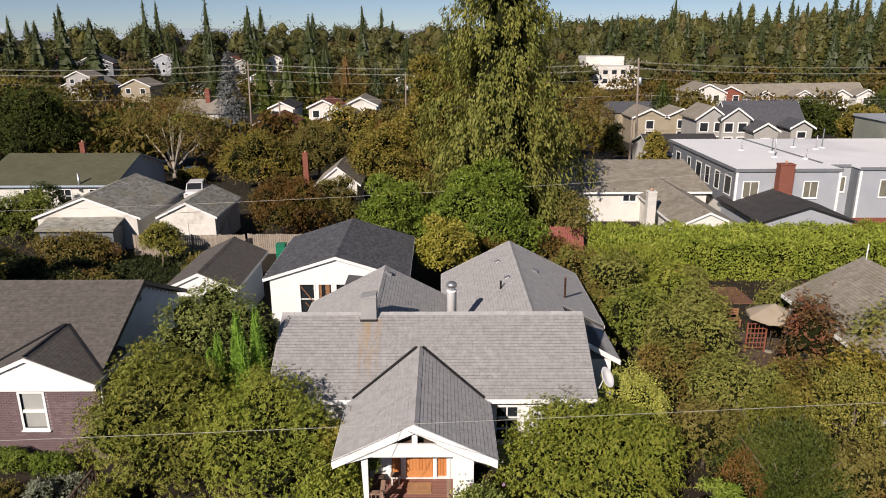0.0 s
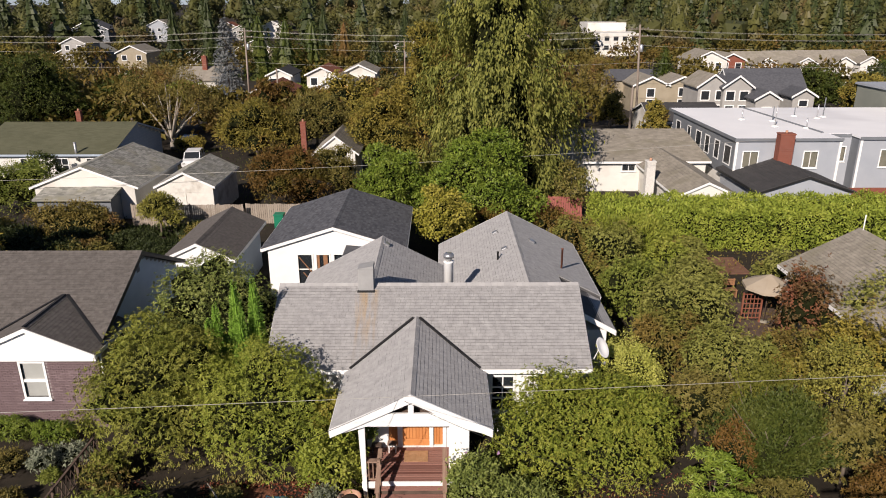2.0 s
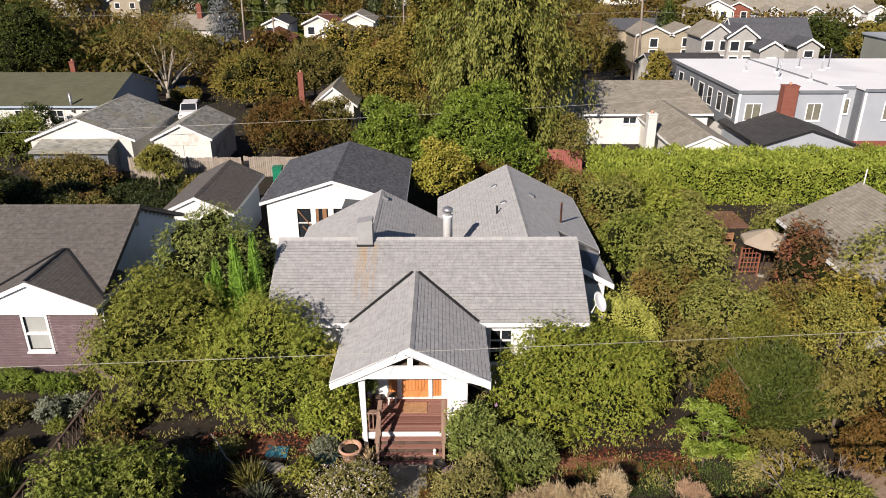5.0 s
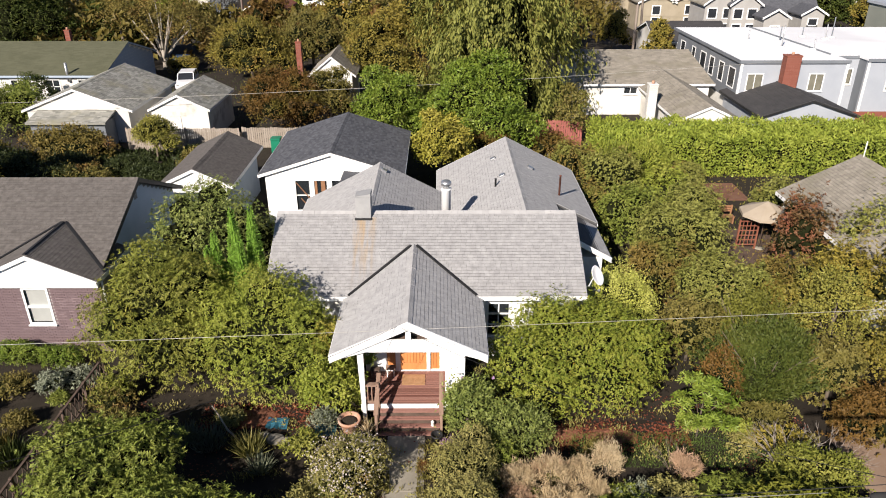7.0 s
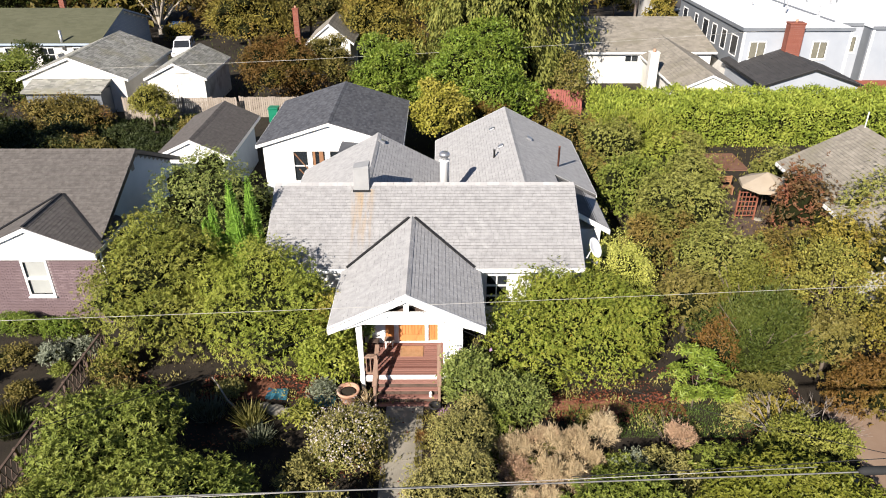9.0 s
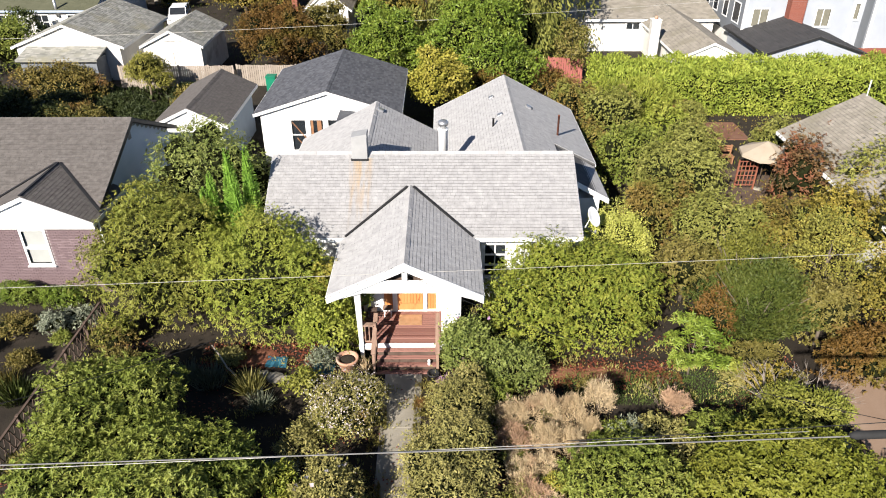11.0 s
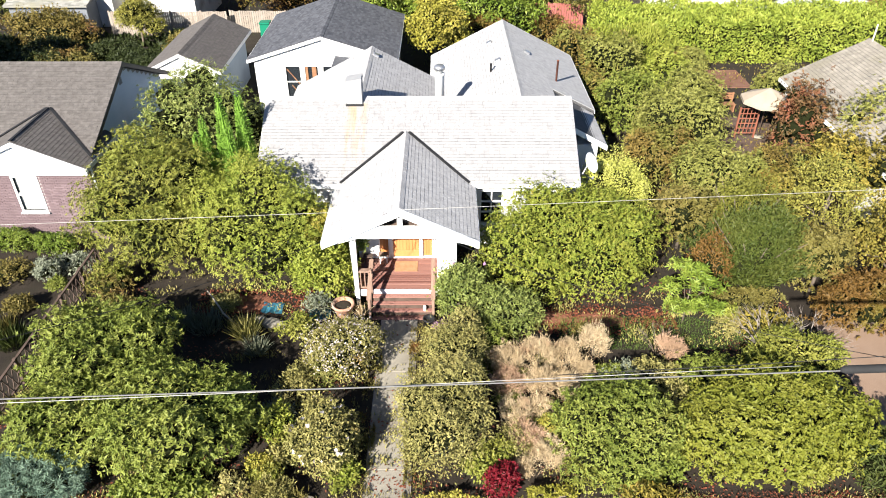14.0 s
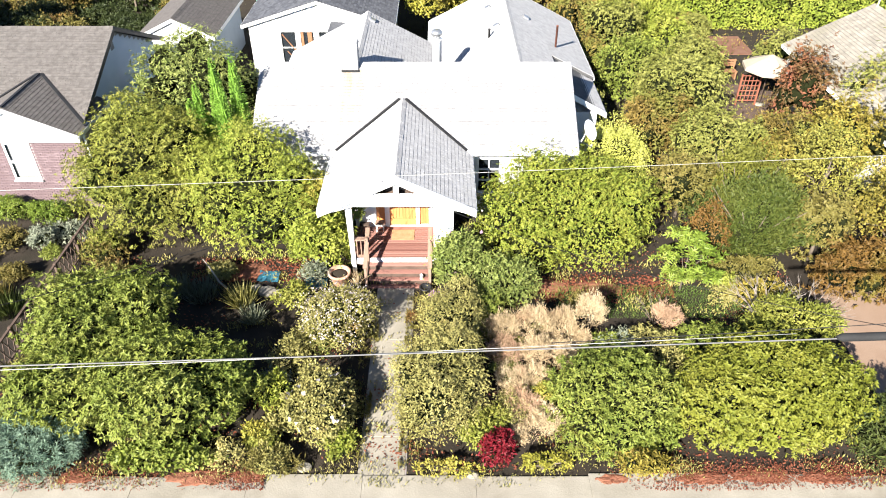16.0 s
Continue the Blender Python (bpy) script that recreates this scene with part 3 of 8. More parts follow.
def roof_slopes(parent, axis, a0, a1, c, hw, ze, zr, mat, e=0.14, w=0.30, seed=1, fascia=WHITE, thick=0.14, ridge_mat=None, single=None, left=True, right=True, rake=True, hw2=None):
    """A gable roof: deck slab, shingle courses, ridge cap, fascias and rake boards. axis: the ridge's direction; c: its place; hw: half width."""
    hw2 = hw2 or hw
    ze2 = zr - (zr - ze) * hw2 / hw
    poly = [(c - hw, ze - thick), (c, zr - thick), (c + hw2, ze2 - thick), (c + hw2, ze2 - 0.004), (c, zr - 0.004), (c - hw, ze - 0.004)]
    roof = part("roof", prism(bmesh.new(), poly, axis, a0, a1), GAP if left or right else mat, parent)
    length, length2 = math.hypot(hw, zr - ze), math.hypot(hw2, zr - ze2)
    alone = []
    if axis == "x":
        if left:
            alone += shingles(roof, (a0, c - hw, ze), (1, 0, 0), (0, hw, zr - ze), a1 - a0, length, mat, e, w, seed=seed, single=single)
        if right:
            alone += shingles(roof, (a1, c + hw2, ze2), (-1, 0, 0), (0, -hw2, zr - ze2), a1 - a0, length2, mat, e, w, seed=seed + 1, single=single)
    else:
        if left:
            alone += shingles(roof, (c - hw, a1, ze), (0, -1, 0), (hw, 0, zr - ze), a1 - a0, length, mat, e, w, seed=seed, single=single)
        if right:
            alone += shingles(roof, (c + hw2, a0, ze2), (0, 1, 0), (-hw2, 0, zr - ze2), a1 - a0, length2, mat, e, w, seed=seed + 1, single=single)
    # ridge cap of short overlapping pieces
    rng = random.Random(seed + 5)
    bm = bmesh.new()
    s = (zr - ze) / hw
    a = a0
    while a < a1 - 0.05:
        b = min(a + 0.26, a1)
        up = rng.uniform(0.018, 0.028)
        cw = 0.15
        prism(bm, [(c - cw, zr - s * cw + up), (c, zr + up + 0.012), (c + cw, zr - s * cw + up), (c, zr - 0.02)], axis, a + 0.005, b)
        a = b
    part("ridge_cap", bm, ridge_mat or mat, roof, kind="stuff")
    if fascia and rake:
        for a, d in ((a0, -1), (a1, 1)):
            lo, hi = sorted((a, a + d * (0.035 if axis == "y" else 0.012)))
            part("rake_board", prism(bmesh.new(), [(c - hw - 0.01, ze - 0.20), (c, zr - 0.20), (c, zr - 0.03), (c - hw - 0.01, ze - 0.03)], axis, lo, hi), fascia, roof)
            part("rake_board", prism(bmesh.new(), [(c, zr - 0.20), (c + hw2 + 0.01, ze2 - 0.20), (c + hw2 + 0.01, ze2 - 0.03), (c, zr - 0.03)], axis, lo, hi), fascia, roof)
        for k, zz, d in ((c - hw, ze, -1), (c + hw2, ze2, 1)):
            lo, hi = sorted((k, k + d * 0.03))
            q = (a0, a1, lo, hi) if axis == "x" else (lo, hi, a0, a1)
            part("fascia", bbox(*q, zz - 0.19, zz - 0.01), fascia, roof)
    return roof, alone


def siding_x(parent, x, y0, y1, z0, zr, c, s, mat, e=0.16):
    """Overlapping boards on a gable wall that faces +x, each a part."""
    z = z0
    while z < zr - 0.05:
        half = (zr - z - e) / s if s else 99
        a, b = max(y0, c - max(half, 0.05)), min(y1, c + max(half, 0.05))
        bm = bmesh.new()
        prism(bm, [(x + 0.002, z), (x + 0.034, z), (x + 0.008, z + e - 0.022), (x + 0.002, z + e - 0.022)], "y", a, b)
        part("board", bm, mat, parent)
        z += e
    return parent


def gable_walls(bm, x0, x1, y0, y1, z0, ze, axis, c, zr):
    box(bm, x0, x1, y0, y1, z0, ze)
    if axis == "x":
        prism(bm, [(y0, ze), (y1, ze), (c, zr)], "x", x0, x1)
    else:
        prism(bm, [(x0, ze), (x1, ze), (c, zr)], "y", y0, y1)
    return bm


# ---- plants ----
def unit(a):
    return a / np.maximum(np.linalg.norm(a, axis=1, keepdims=True), 1e-6)


def leaf_mesh(name, P, D, N, L, W, mat, fold=0.18):
    """One folded, pointed leaf a row: base P, way D, face N, length L, width W."""
    n = len(P)
    D = unit(D)
    S = unit(np.cross(D, N))
    N = np.cross(S, D)
    L, W = np.broadcast_to(L, n)[:, None], np.broadcast_to(W, n)[:, None]
    V = np.empty((n, 4, 3))
    V[:, 0] = P
    V[:, 1] = P + D * L * 0.45 + S * W / 2 + N * W * fold
    V[:, 2] = P + D * L - N * L * 0.10
    V[:, 3] = P + D * L * 0.45 - S * W / 2 + N * W * fold
    me = bpy.data.meshes.new(name)
    me.vertices.add(4 * n)
    me.vertices.foreach_set("co", V.astype(np.float32).ravel())
    k = np.arange(n)[:, None] * 4
    tri = np.concatenate([k + np.array([[0, 1, 2]]), k + np.array([[0, 2, 3]])], axis=1).ravel()
    me.loops.add(6 * n)
    me.loops.foreach_set("vertex_index", tri.astype(np.int32))
    me.polygons.add(2 * n)
    me.polygons.foreach_set("loop_start", np.arange(0, 6 * n, 3, dtype=np.int32))
    me.update(calc_edges=True)
    me.materials.append(mat)
    return me


def lumps(rng, blobs, n, shell=(0.70, 1.04), low=-0.55, bumpy=0.16, pit=0.0):
    """Points and outward ways in the outer shell of overlapping uneven lumps."""
    B = np.array(blobs, dtype=float)
    w = (B[:, 3] * B[:, 4] + B[:, 3] * B[:, 5] + B[:, 4] * B[:, 5])
    k = rng.choice(len(B), int(n * (1.6 if pit else 1.5)), p=w / w.sum())
    u = unit(rng.normal(size=(len(k), 3)))
    flip = u[:, 2] < low
    u[flip, 2] *= -1
    ph = rng.uniform(0, 6.28, (len(B), 6))[k]
    r = rng.uniform(shell[0] ** 2, shell[1] ** 2, len(k)) ** 0.5
    lump = np.sin(u[:, 0] * 5 + ph[:, 0]) * np.sin(u[:, 1] * 5.5 + ph[:, 1]) + 0.7 * np.sin(u[:, 2] * 7 + ph[:, 2]) * np.sin(u[:, 0] * 9 + ph[:, 3])
    lump += 0.5 * np.sin(u[:, 1] * 14 + ph[:, 4]) * np.sin(u[:, 2] * 15 + ph[:, 5])
    r = r * (1 + bumpy * lump)
    R = B[k, 3:6]
    P = B[k, :3] + u * R * r[:, None]
    N = unit(u / R)
    keep = np.ones(len(k), bool)
    for j in range(len(B)):
        q = np.linalg.norm((P - B[j, :3]) / B[j, 3:6], axis=1)
        keep &= (q > 0.66) | (k == j)
    keep &= P[:, 2] > 0.02
    if pit:
        # hollows between the clumps of leaves
        q = P * (math.tau / pit) + 1.7 * np.sin(P[:, [1, 2, 0]] * (2.6 / pit))
        field = np.sin(q[:, 0]) * np.sin(q[:, 1] + 1.3) + np.sin(q[:, 1] * 0.8) * np.sin(q[:, 2] + 0.7) + np.sin(q[:, 2] * 0.9 + 2.0) * np.sin(q[:, 0] * 1.1 + 0.4)
        depth = np.linalg.norm((P - B[k, :3]) / R, axis=1)
        keep &= (field > -0.40) | (depth < 0.80 + 0.25 * (field + 0.40))
    return P[keep][:n], N[keep][:n]


def rough(blobs, rng, k=5, size=(0.17, 0.34)):
    """Adds smaller lumps all over the larger ones, for an uneven outline."""
    out = list(blobs)
    for b in blobs:
        for i in range(k):
            u = rng.normal(size=3)
            u /= np.linalg.norm(u)
            u[2] = abs(u[2]) * 0.9 - 0.15
            s = rng.uniform(*size)
            q = rng.uniform(0.80, 1.02)
            out.append((b[0] + u[0] * b[3] * q, b[1] + u[1] * b[4] * q, max(b[2] + u[2] * b[5] * q, 0.3 * b[5]), b[3] * s, b[4] * s, b[5] * s))
    return out


def tall(blobs, k):
    return [(b[0], b[1], b[2] * k, b[3], b[4], b[5] * k) for b in blobs]


def leaf_ways(rng, N, out=0.55, down=0.15, spread=1.0):
    D = unit(N * out + unit(rng.normal(size=N.shape)) * spread + np.array([0, 0, -down]))
    F = unit(N * 0.8 + np.array([0, 0, 0.5]) + rng.normal(size=N.shape) * 0.65)
    return D, F


def whorls(rng, P, N, k, flat=0.45):
    """Leaves in rosettes of k at the tips of shoots."""
    A = unit(N * 0.9 + np.array([0, 0, 0.5]) + rng.normal(size=N.shape) * 0.32)
    T = unit(np.cross(A, rng.normal(size=A.shape)))
    B = np.cross(A, T)
    n = len(P)
    P, A, T, B = (np.repeat(a, k, 0) for a in (P, A, T, B))
    g = (np.tile(np.arange(k), n) + rng.uniform(-0.3, 0.3, n * k))[:, None] * (math.tau / k)
    D = unit(T * np.cos(g) + B * np.sin(g) + A * rng.uniform(flat - 0.3, flat + 0.35, (n * k, 1)))
    F = unit(A + rng.normal(size=A.shape) * 0.32)
    return P + A * rng.uniform(-0.05, 0.02, (n * k, 1)), D, F


# Solid lumps that fill a crown; drawn near-black they stand in for inner shade.
def core_mesh(rng, blobs, k=0.50):
    bm = bmesh.new()
    for b in blobs:
        m = Matrix.Translation(b[:3]) @ Matrix.Diagonal((b[3] * k, b[4] * k, b[5] * k, 1))
        got = bmesh.ops.create_icosphere(bm, subdivisions=2, radius=1, matrix=m)
        for v in got["verts"]:
            v.co += Vector(rng.normal(size=3) * 0.09 * min(b[3:6]))
            v.co.z = max(v.co.z, 0.03)
    return bm


def stems(at, blobs, r, height, mat_top=0.75, n=6, rng=None, forks=5):
    """A tapered trunk with limbs that reach into the lumps."""
    bm = bmesh.new()
    x, y, z = at
    top = Vector((x, y, z + height))
    tube(bm, [(x, y, z - 0.1), (x + 0.04 * height * 0.2, y, z + height * 0.4), top], [r * 1.25, r, r * 0.55], n)
    for b in list(blobs)[:forks]:
        c = Vector(b[:3])
        start = Vector((x, y, z + height * (0.45 + 0.1 * (rng.random() if rng is not None else 0))))
        mid = (start + c) / 2 + Vector((0, 0, 0.12 * height))
        tube(bm, [start, mid, c, c + Vector((0, 0, b[5] * 0.6))], [r * 0.6, r * 0.45, r * 0.28, r * 0.1], 5)
    return bm


def plant(name, at, blobs, n, leaf, mat, label, category="shrub", seed=1, trunk=0.07, th=None, width=0.42, out=0.55, down=0.15, group="", core=True, bark=None, bumpy=0.16, shell=(0.70, 1.04), low=-0.55, extra=None, spread=1.0, lobes=11, whorl=0):
    """A shrub or broad-leaved tree. blobs: lumps of the crown as (dx, dy, z, rx, ry, rz) about its foot."""
    rng = np.random.default_rng(seed)
    gz = at[2] if len(at) > 2 else 0.0
    at = (at[0], at[1], gz)
    W = [(at[0] + b[0], at[1] + b[1], gz + b[2], b[3], b[4], b[5]) for b in blobs]
    ob = thing(name, at, label, category, group)
    R_ = rough(W, rng, lobes) if lobes else list(W)
    if category == "shrub":
        R_ += [(b[0], b[1], gz + (b[2] - gz) * 0.45, b[3] * 0.86, b[4] * 0.86, (b[2] - gz) * 0.45) for b in W if b[2] - gz - 0.6 * b[5] > 0.25]
    if whorl:
        P, N = lumps(rng, R_, n // whorl, shell, low, bumpy, leaf * 6)
        P, D, F = whorls(rng, P, N, whorl)
    else:
        P, N = lumps(rng, R_, n, shell, low, bumpy, leaf * 6)
        D, F = leaf_ways(rng, N, out, down, spread)
    L = leaf * rng.uniform(0.65, 1.3, len(P))
    if core:
        # sparser leaves deeper inside
        P2, N2 = lumps(rng, W, n // 7, (0.50, 0.84), low, bumpy)
        D2, F2 = leaf_ways(rng, N2, out, down, spread)
        P, D, F, L = np.concatenate([P, P2]), np.concatenate([D, D2]), np.concatenate([F, F2]), np.concatenate([L, leaf * 1.35 * rng.uniform(0.8, 1.3, len(P2))])
    part("crown", leaf_mesh("crown", P, D, F, L, L * width, mat), mat, ob)
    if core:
        part("inner_foliage", core_mesh(rng, W), SHADE_CORE, ob, kind="stuff")
    part("trunk", stems(at, W, trunk, th or max(0.3, W[0][2] - gz), rng=rng), bark or BARK, ob)
    if extra:
        count, size, emat, ename = extra
        P, N = lumps(rng, W, count, (0.98, 1.06), 0.0, bumpy)
        D, F = leaf_ways(rng, N, 0.2, 0.0)
        L = size * rng.uniform(0.7, 1.3, len(P))
        part(ename, leaf_mesh(ename, P, D, N, L, L * 0.9, emat), emat, ob, kind="stuff")
    return ob


def dome(rx, ry, h, lobes=5, seed=1, base=0.35):
    """Lumps for a rounded shrub of half width rx, ry and height h."""
    r = random.Random(seed)
    out = [(0, 0, h * 0.5, rx * 0.78, ry * 0.78, h * 0.47)]
    for i in range(lobes):
        a = math.tau * (i + r.uniform(-0.3, 0.3)) / lobes
        k = r.uniform(0.42, 0.58)
        rr = r.uniform(0.40, 0.56)
        z = h * r.uniform(base, 0.66)
        rz = min(h * r.uniform(0.28, 0.40), h - z)
        out.append((rx * k * math.cos(a), ry * k * math.sin(a), z, rx * rr, ry * rr, max(rz, 0.2 * h)))
    return out


def tree_lumps(rx, h, base, lobes=9, seed=1):
    """Lumps for a tree crown between base and h."""
    r = random.Random(seed)
    out = [(0, 0, (base + h) / 2, rx * 0.6, rx * 0.6, (h - base) * 0.42)]
    for i in range(lobes):
        a = math.tau * (i * 0.382 + r.uniform(-0.1, 0.1))
        f = (i + 0.5) / lobes
        z = base + (h - base) * (0.18 + 0.70 * f)
        k = rx * (0.62 - 0.35 * f) * r.uniform(0.85, 1.15)
        s = rx * (0.48 - 0.14 * f) * r.uniform(0.8, 1.15)
        out.append((k * math.cos(a), k * math.sin(a), z, s, s, s * 0.8))
    return out


def conifer_arrays(rng, at, h, r, base, tiers, per, leaf, droop, sprays, wide=0.35):
    """Sprays along drooping boughs: base points, ways and faces."""
    P, D, F, L = [], [], [], []
    x, y, z = at
    for i in range(tiers):
        f = i / (tiers - 1)
        bz0 = z + base + (h - base) * f
        br = r * (1 - f) ** 0.75 * 1.0 + 0.05 * r
        for j in range(per):
            a = rng.uniform(0, math.tau)
            bz = bz0 + (h - base) * rng.uniform(-0.6, 0.6) / tiers
            ln = br * rng.uniform(0.72, 1.12)
            n = max(4, int(sprays * (0.3 + ln / r)))
            s = rng.uniform(0.12, 1.0, n) ** 0.7
            dirx, diry = math.cos(a), math.sin(a)
            side = rng.normal(size=n) * ln * wide * 0.5 * (0.35 + 0.65 * s)
            hang = np.abs(rng.normal(size=n)) * droop * 0.35 * ln
            px = x + dirx * ln * s - diry * side
            py = y + diry * ln * s + dirx * side
            pz = bz + ln * (0.10 * s - droop * s ** 2) - hang + rng.normal(size=n) * 0.03 * ln
            P.append(np.stack([px, py, pz], 1))
            d = np.stack([dirx + rng.normal(size=n) * 0.5, diry + rng.normal(size=n) * 0.5, -droop * 1.6 + rng.normal(size=n) * 0.3], 1)
            D.append(d)
            F.append(np.stack([dirx * 0.6 + rng.normal(size=n) * 0.5, diry * 0.6 + rng.normal(size=n) * 0.5, 0.8 + rng.normal(size=n) * 0.3], 1))
            L.append(leaf * rng.uniform(0.6, 1.35, n))
    return np.concatenate(P), np.concatenate(D), np.concatenate(F), np.concatenate(L)


def cone_arrays(rng, at, h, r, base, n, leaf, full=False):
    """Leaves over a pointed crown with ragged tiers of boughs; full: a smooth dense cone."""
    x, y, z = at
    f = 1 - rng.uniform(0, 1, n) ** 0.60
    a = rng.uniform(0, math.tau, n)
    tiers = max(5, int(h / (leaf * 2.2)))
    saw = 1 - np.mod(f * tiers + 0.35 * np.sin(a * 3 + rng.uniform(0, 6)), 1.0)
    lobes = 1 + 0.16 * np.sin(a * 3 + rng.uniform(0, 6) + 5 * f) + 0.10 * np.sin(a * 5 + rng.uniform(0, 6) - 9 * f)
    q = np.clip((1 - f) ** (0.62 if full else 0.9), 0.02, 1) * lobes * ((0.90 + 0.12 * saw) if full else (0.62 + 0.42 * saw)) * rng.uniform(0.72, 1.05, n)
    P = np.stack([x + r * q * np.cos(a), y + r * q * np.sin(a), z + base + (h - base) * f], 1)
    lift = (1.2 if r < 1 else 0.5) if full else -0.45
    D = np.stack([np.cos(a) + rng.normal(size=n) * 0.35, np.sin(a) + rng.normal(size=n) * 0.35, lift * (1 - f) + 0.9 * f ** 4 + rng.normal(size=n) * 0.3], 1)
    F = np.stack([np.cos(a) * 0.6 + rng.normal(size=n) * 0.45, np.sin(a) * 0.6 + rng.normal(size=n) * 0.45, 0.8 + rng.normal(size=n) * 0.4], 1)
    return P, D, F, leaf * rng.uniform(0.6, 1.3, n) * (1 - 0.5 * f)


def bough_tiers(bm, rng, at, h, r, full=False, ring=11):
    """Ragged skirts of boughs, one above the other, up to a thin tip."""
    x, y, z = at
    n = max(7, int(h / 1.9))
    for i in range(n):
        f = i / n
        rr = r * ((1 - f) ** (0.62 if full else 0.95)) * rng.uniform(0.82, 1.06) + 0.10
        z0 = z + 0.5 + (h - 0.5) * f
        tip = bm.verts.new((x + rng.normal() * 0.05, y + rng.normal() * 0.05, min(z0 + (h / n) * rng.uniform(1.7, 2.4) + 0.25 * rr, z + h * 1.01)))
        a0, vs = rng.uniform(0, 6), []
        for k in range(ring):
            a = a0 + math.tau * k / ring
            q = rr * (rng.uniform(0.80, 1.18) if k % 2 else rng.uniform(0.50, 0.85))
            vs.append(bm.verts.new((x + q * math.cos(a), y + q * math.sin(a), z0 - 0.18 * q + rng.normal() * 0.12)))
        for k in range(ring):
            bm.faces.new((vs[k], vs[(k + 1) % ring], tip))


def cone_tree(name, at, h, r, mat, label, n=2600, leaf=0.5, seed=1, full=False, group="", width=0.5, solid=0.70):
    """A dense pointed tree: crown, inner boughs and trunk."""
    rng = np.random.default_rng(seed)
    ob = thing(name, at, label, "tree", group)
    P, D, F, L = cone_arrays(rng, at, h, r, 0.4, n, leaf, full)
    part("crown", leaf_mesh("crown", P, D, unit(F), L, L * width, mat), mat, ob)
    bm = bmesh.new()
    bough_tiers(bm, rng, at, h * (0.96 if solid > 0.5 else 0.8), r * solid, full, 15)
    part("inner_foliage", bm, mat if solid > 0.5 else SHADE_CORE, ob, kind="stuff")
    part("trunk", tube(bmesh.new(), [(at[0], at[1], at[2] - 0.3), (at[0], at[1], at[2] + h * 0.9)], [0.035 * h * 0.5, 0.03], 7), BARK, ob)
    return ob


def clump_arrays(rng, at, h, r, base, tiers, per, leaf, hang, clumps, each):
    """Heavy boughs whose sprays hang in clumps: base points, ways and faces."""
    C, A, Q = [], [], []
    x, y, z = at
    for i in range(tiers):
        f = i / (tiers - 1)
        br = r * (1 - f) ** 0.85 + 0.03 * r
        for j in range(per):
            a = rng.uniform(0, math.tau)
            ln = br * rng.uniform(0.70, 1.12)
            n = max(2, int(clumps * ln / r))
            s = np.sort(rng.uniform(0.35, 1.0, n))
            side = rng.normal(size=n) * ln * 0.10
            bz = z + base + (h - base) * (f + rng.uniform(-0.5, 0.5) / tiers)
            C.append(np.stack([x + math.cos(a) * ln * s - math.sin(a) * side, y + math.sin(a) * ln * s + math.cos(a) * side, bz + ln * (0.12 * s - 0.42 * s ** 2)], 1))
            A.append(np.full(n, a))
            Q.append(np.full(n, 0.55 + 0.45 * ln / r))
    C, A, Q = np.concatenate(C), np.concatenate(A), np.concatenate(Q)
    C, A, Q = np.repeat(C, each, 0), np.repeat(A, each), np.repeat(Q, each)
    n = len(C)
    g = rng.normal(size=(n, 3)) * np.array([0.33, 0.33, 0.12]) * Q[:, None]
    g[:, 2] -= np.abs(rng.normal(size=n)) * hang * Q
    g[:, :2] *= (1 - 0.35 * np.clip(-g[:, 2:3] / hang, 0, 1))
    P = C + g
    D = np.stack([np.cos(A) * 0.5 + rng.normal(size=n) * 0.4, np.sin(A) * 0.5 + rng.normal(size=n) * 0.4, -1.1 + rng.normal(size=n) * 0.4], 1)
    F = np.stack([np.cos(A) + rng.normal(size=n) * 0.7, np.sin(A) + rng.normal(size=n) * 0.7, 0.5 + rng.normal(size=n) * 0.5], 1)
    return P, D, F, leaf * rng.uniform(0.6, 1.35, n)


def conifer(name, at, h, r, base, mat, label, tiers=26, per=7, leaf=0.5, droop=0.3, sprays=30, width=0.4, seed=1, trunk=0.25, group="", bark=None, wide=0.35, hang=None):
    rng = np.random.default_rng(seed)
    ob = thing(name, at, label, "tree", group)
    if hang:
        P, D, F, L = clump_arrays(rng, at, h, r, base, tiers, per, leaf, hang, 7, sprays)
    else:
        P, D, F, L = conifer_arrays(rng, at, h, r, base, tiers, per, leaf, droop, sprays, wide)
    part("crown", leaf_mesh("crown", P, D, unit(F), L, L * width, mat), mat, ob)
    if hang:
        part("inner_foliage", core_mesh(rng, [(at[0], at[1], at[2] + base + (h - base) * (k + 0.3) / 9, r * 0.42 * (1 - k / 9), r * 0.42 * (1 - k / 9), (h - base) / 9 * 1.2) for k in range(8)], 0.9), SHADE_CORE, ob, kind="stuff")
    bm = tube(bmesh.new(), [(at[0], at[1], at[2] - 0.2), (at[0] + 0.05, at[1], at[2] + h * 0.5), (at[0], at[1], at[2] + h * 0.98)], [trunk, trunk * 0.6, 0.02], 8)
    for i in range(12):
        a = i * 2.4
        z = at[2] + base + (h - base) * i / 13
        ln = r * (1 - i / 13) * 0.8
        tube(bm, [(at[0], at[1], z), (at[0] + math.cos(a) * ln * 0.5, at[1] + math.sin(a) * ln * 0.5, z + 0.02 * ln), (at[0] + math.cos(a) * ln, at[1] + math.sin(a) * ln, z - droop * ln * 0.8)], [trunk * 0.25, trunk * 0.16, 0.01], 5)
    part("trunk", bm, bark or BARK, ob)
    return ob


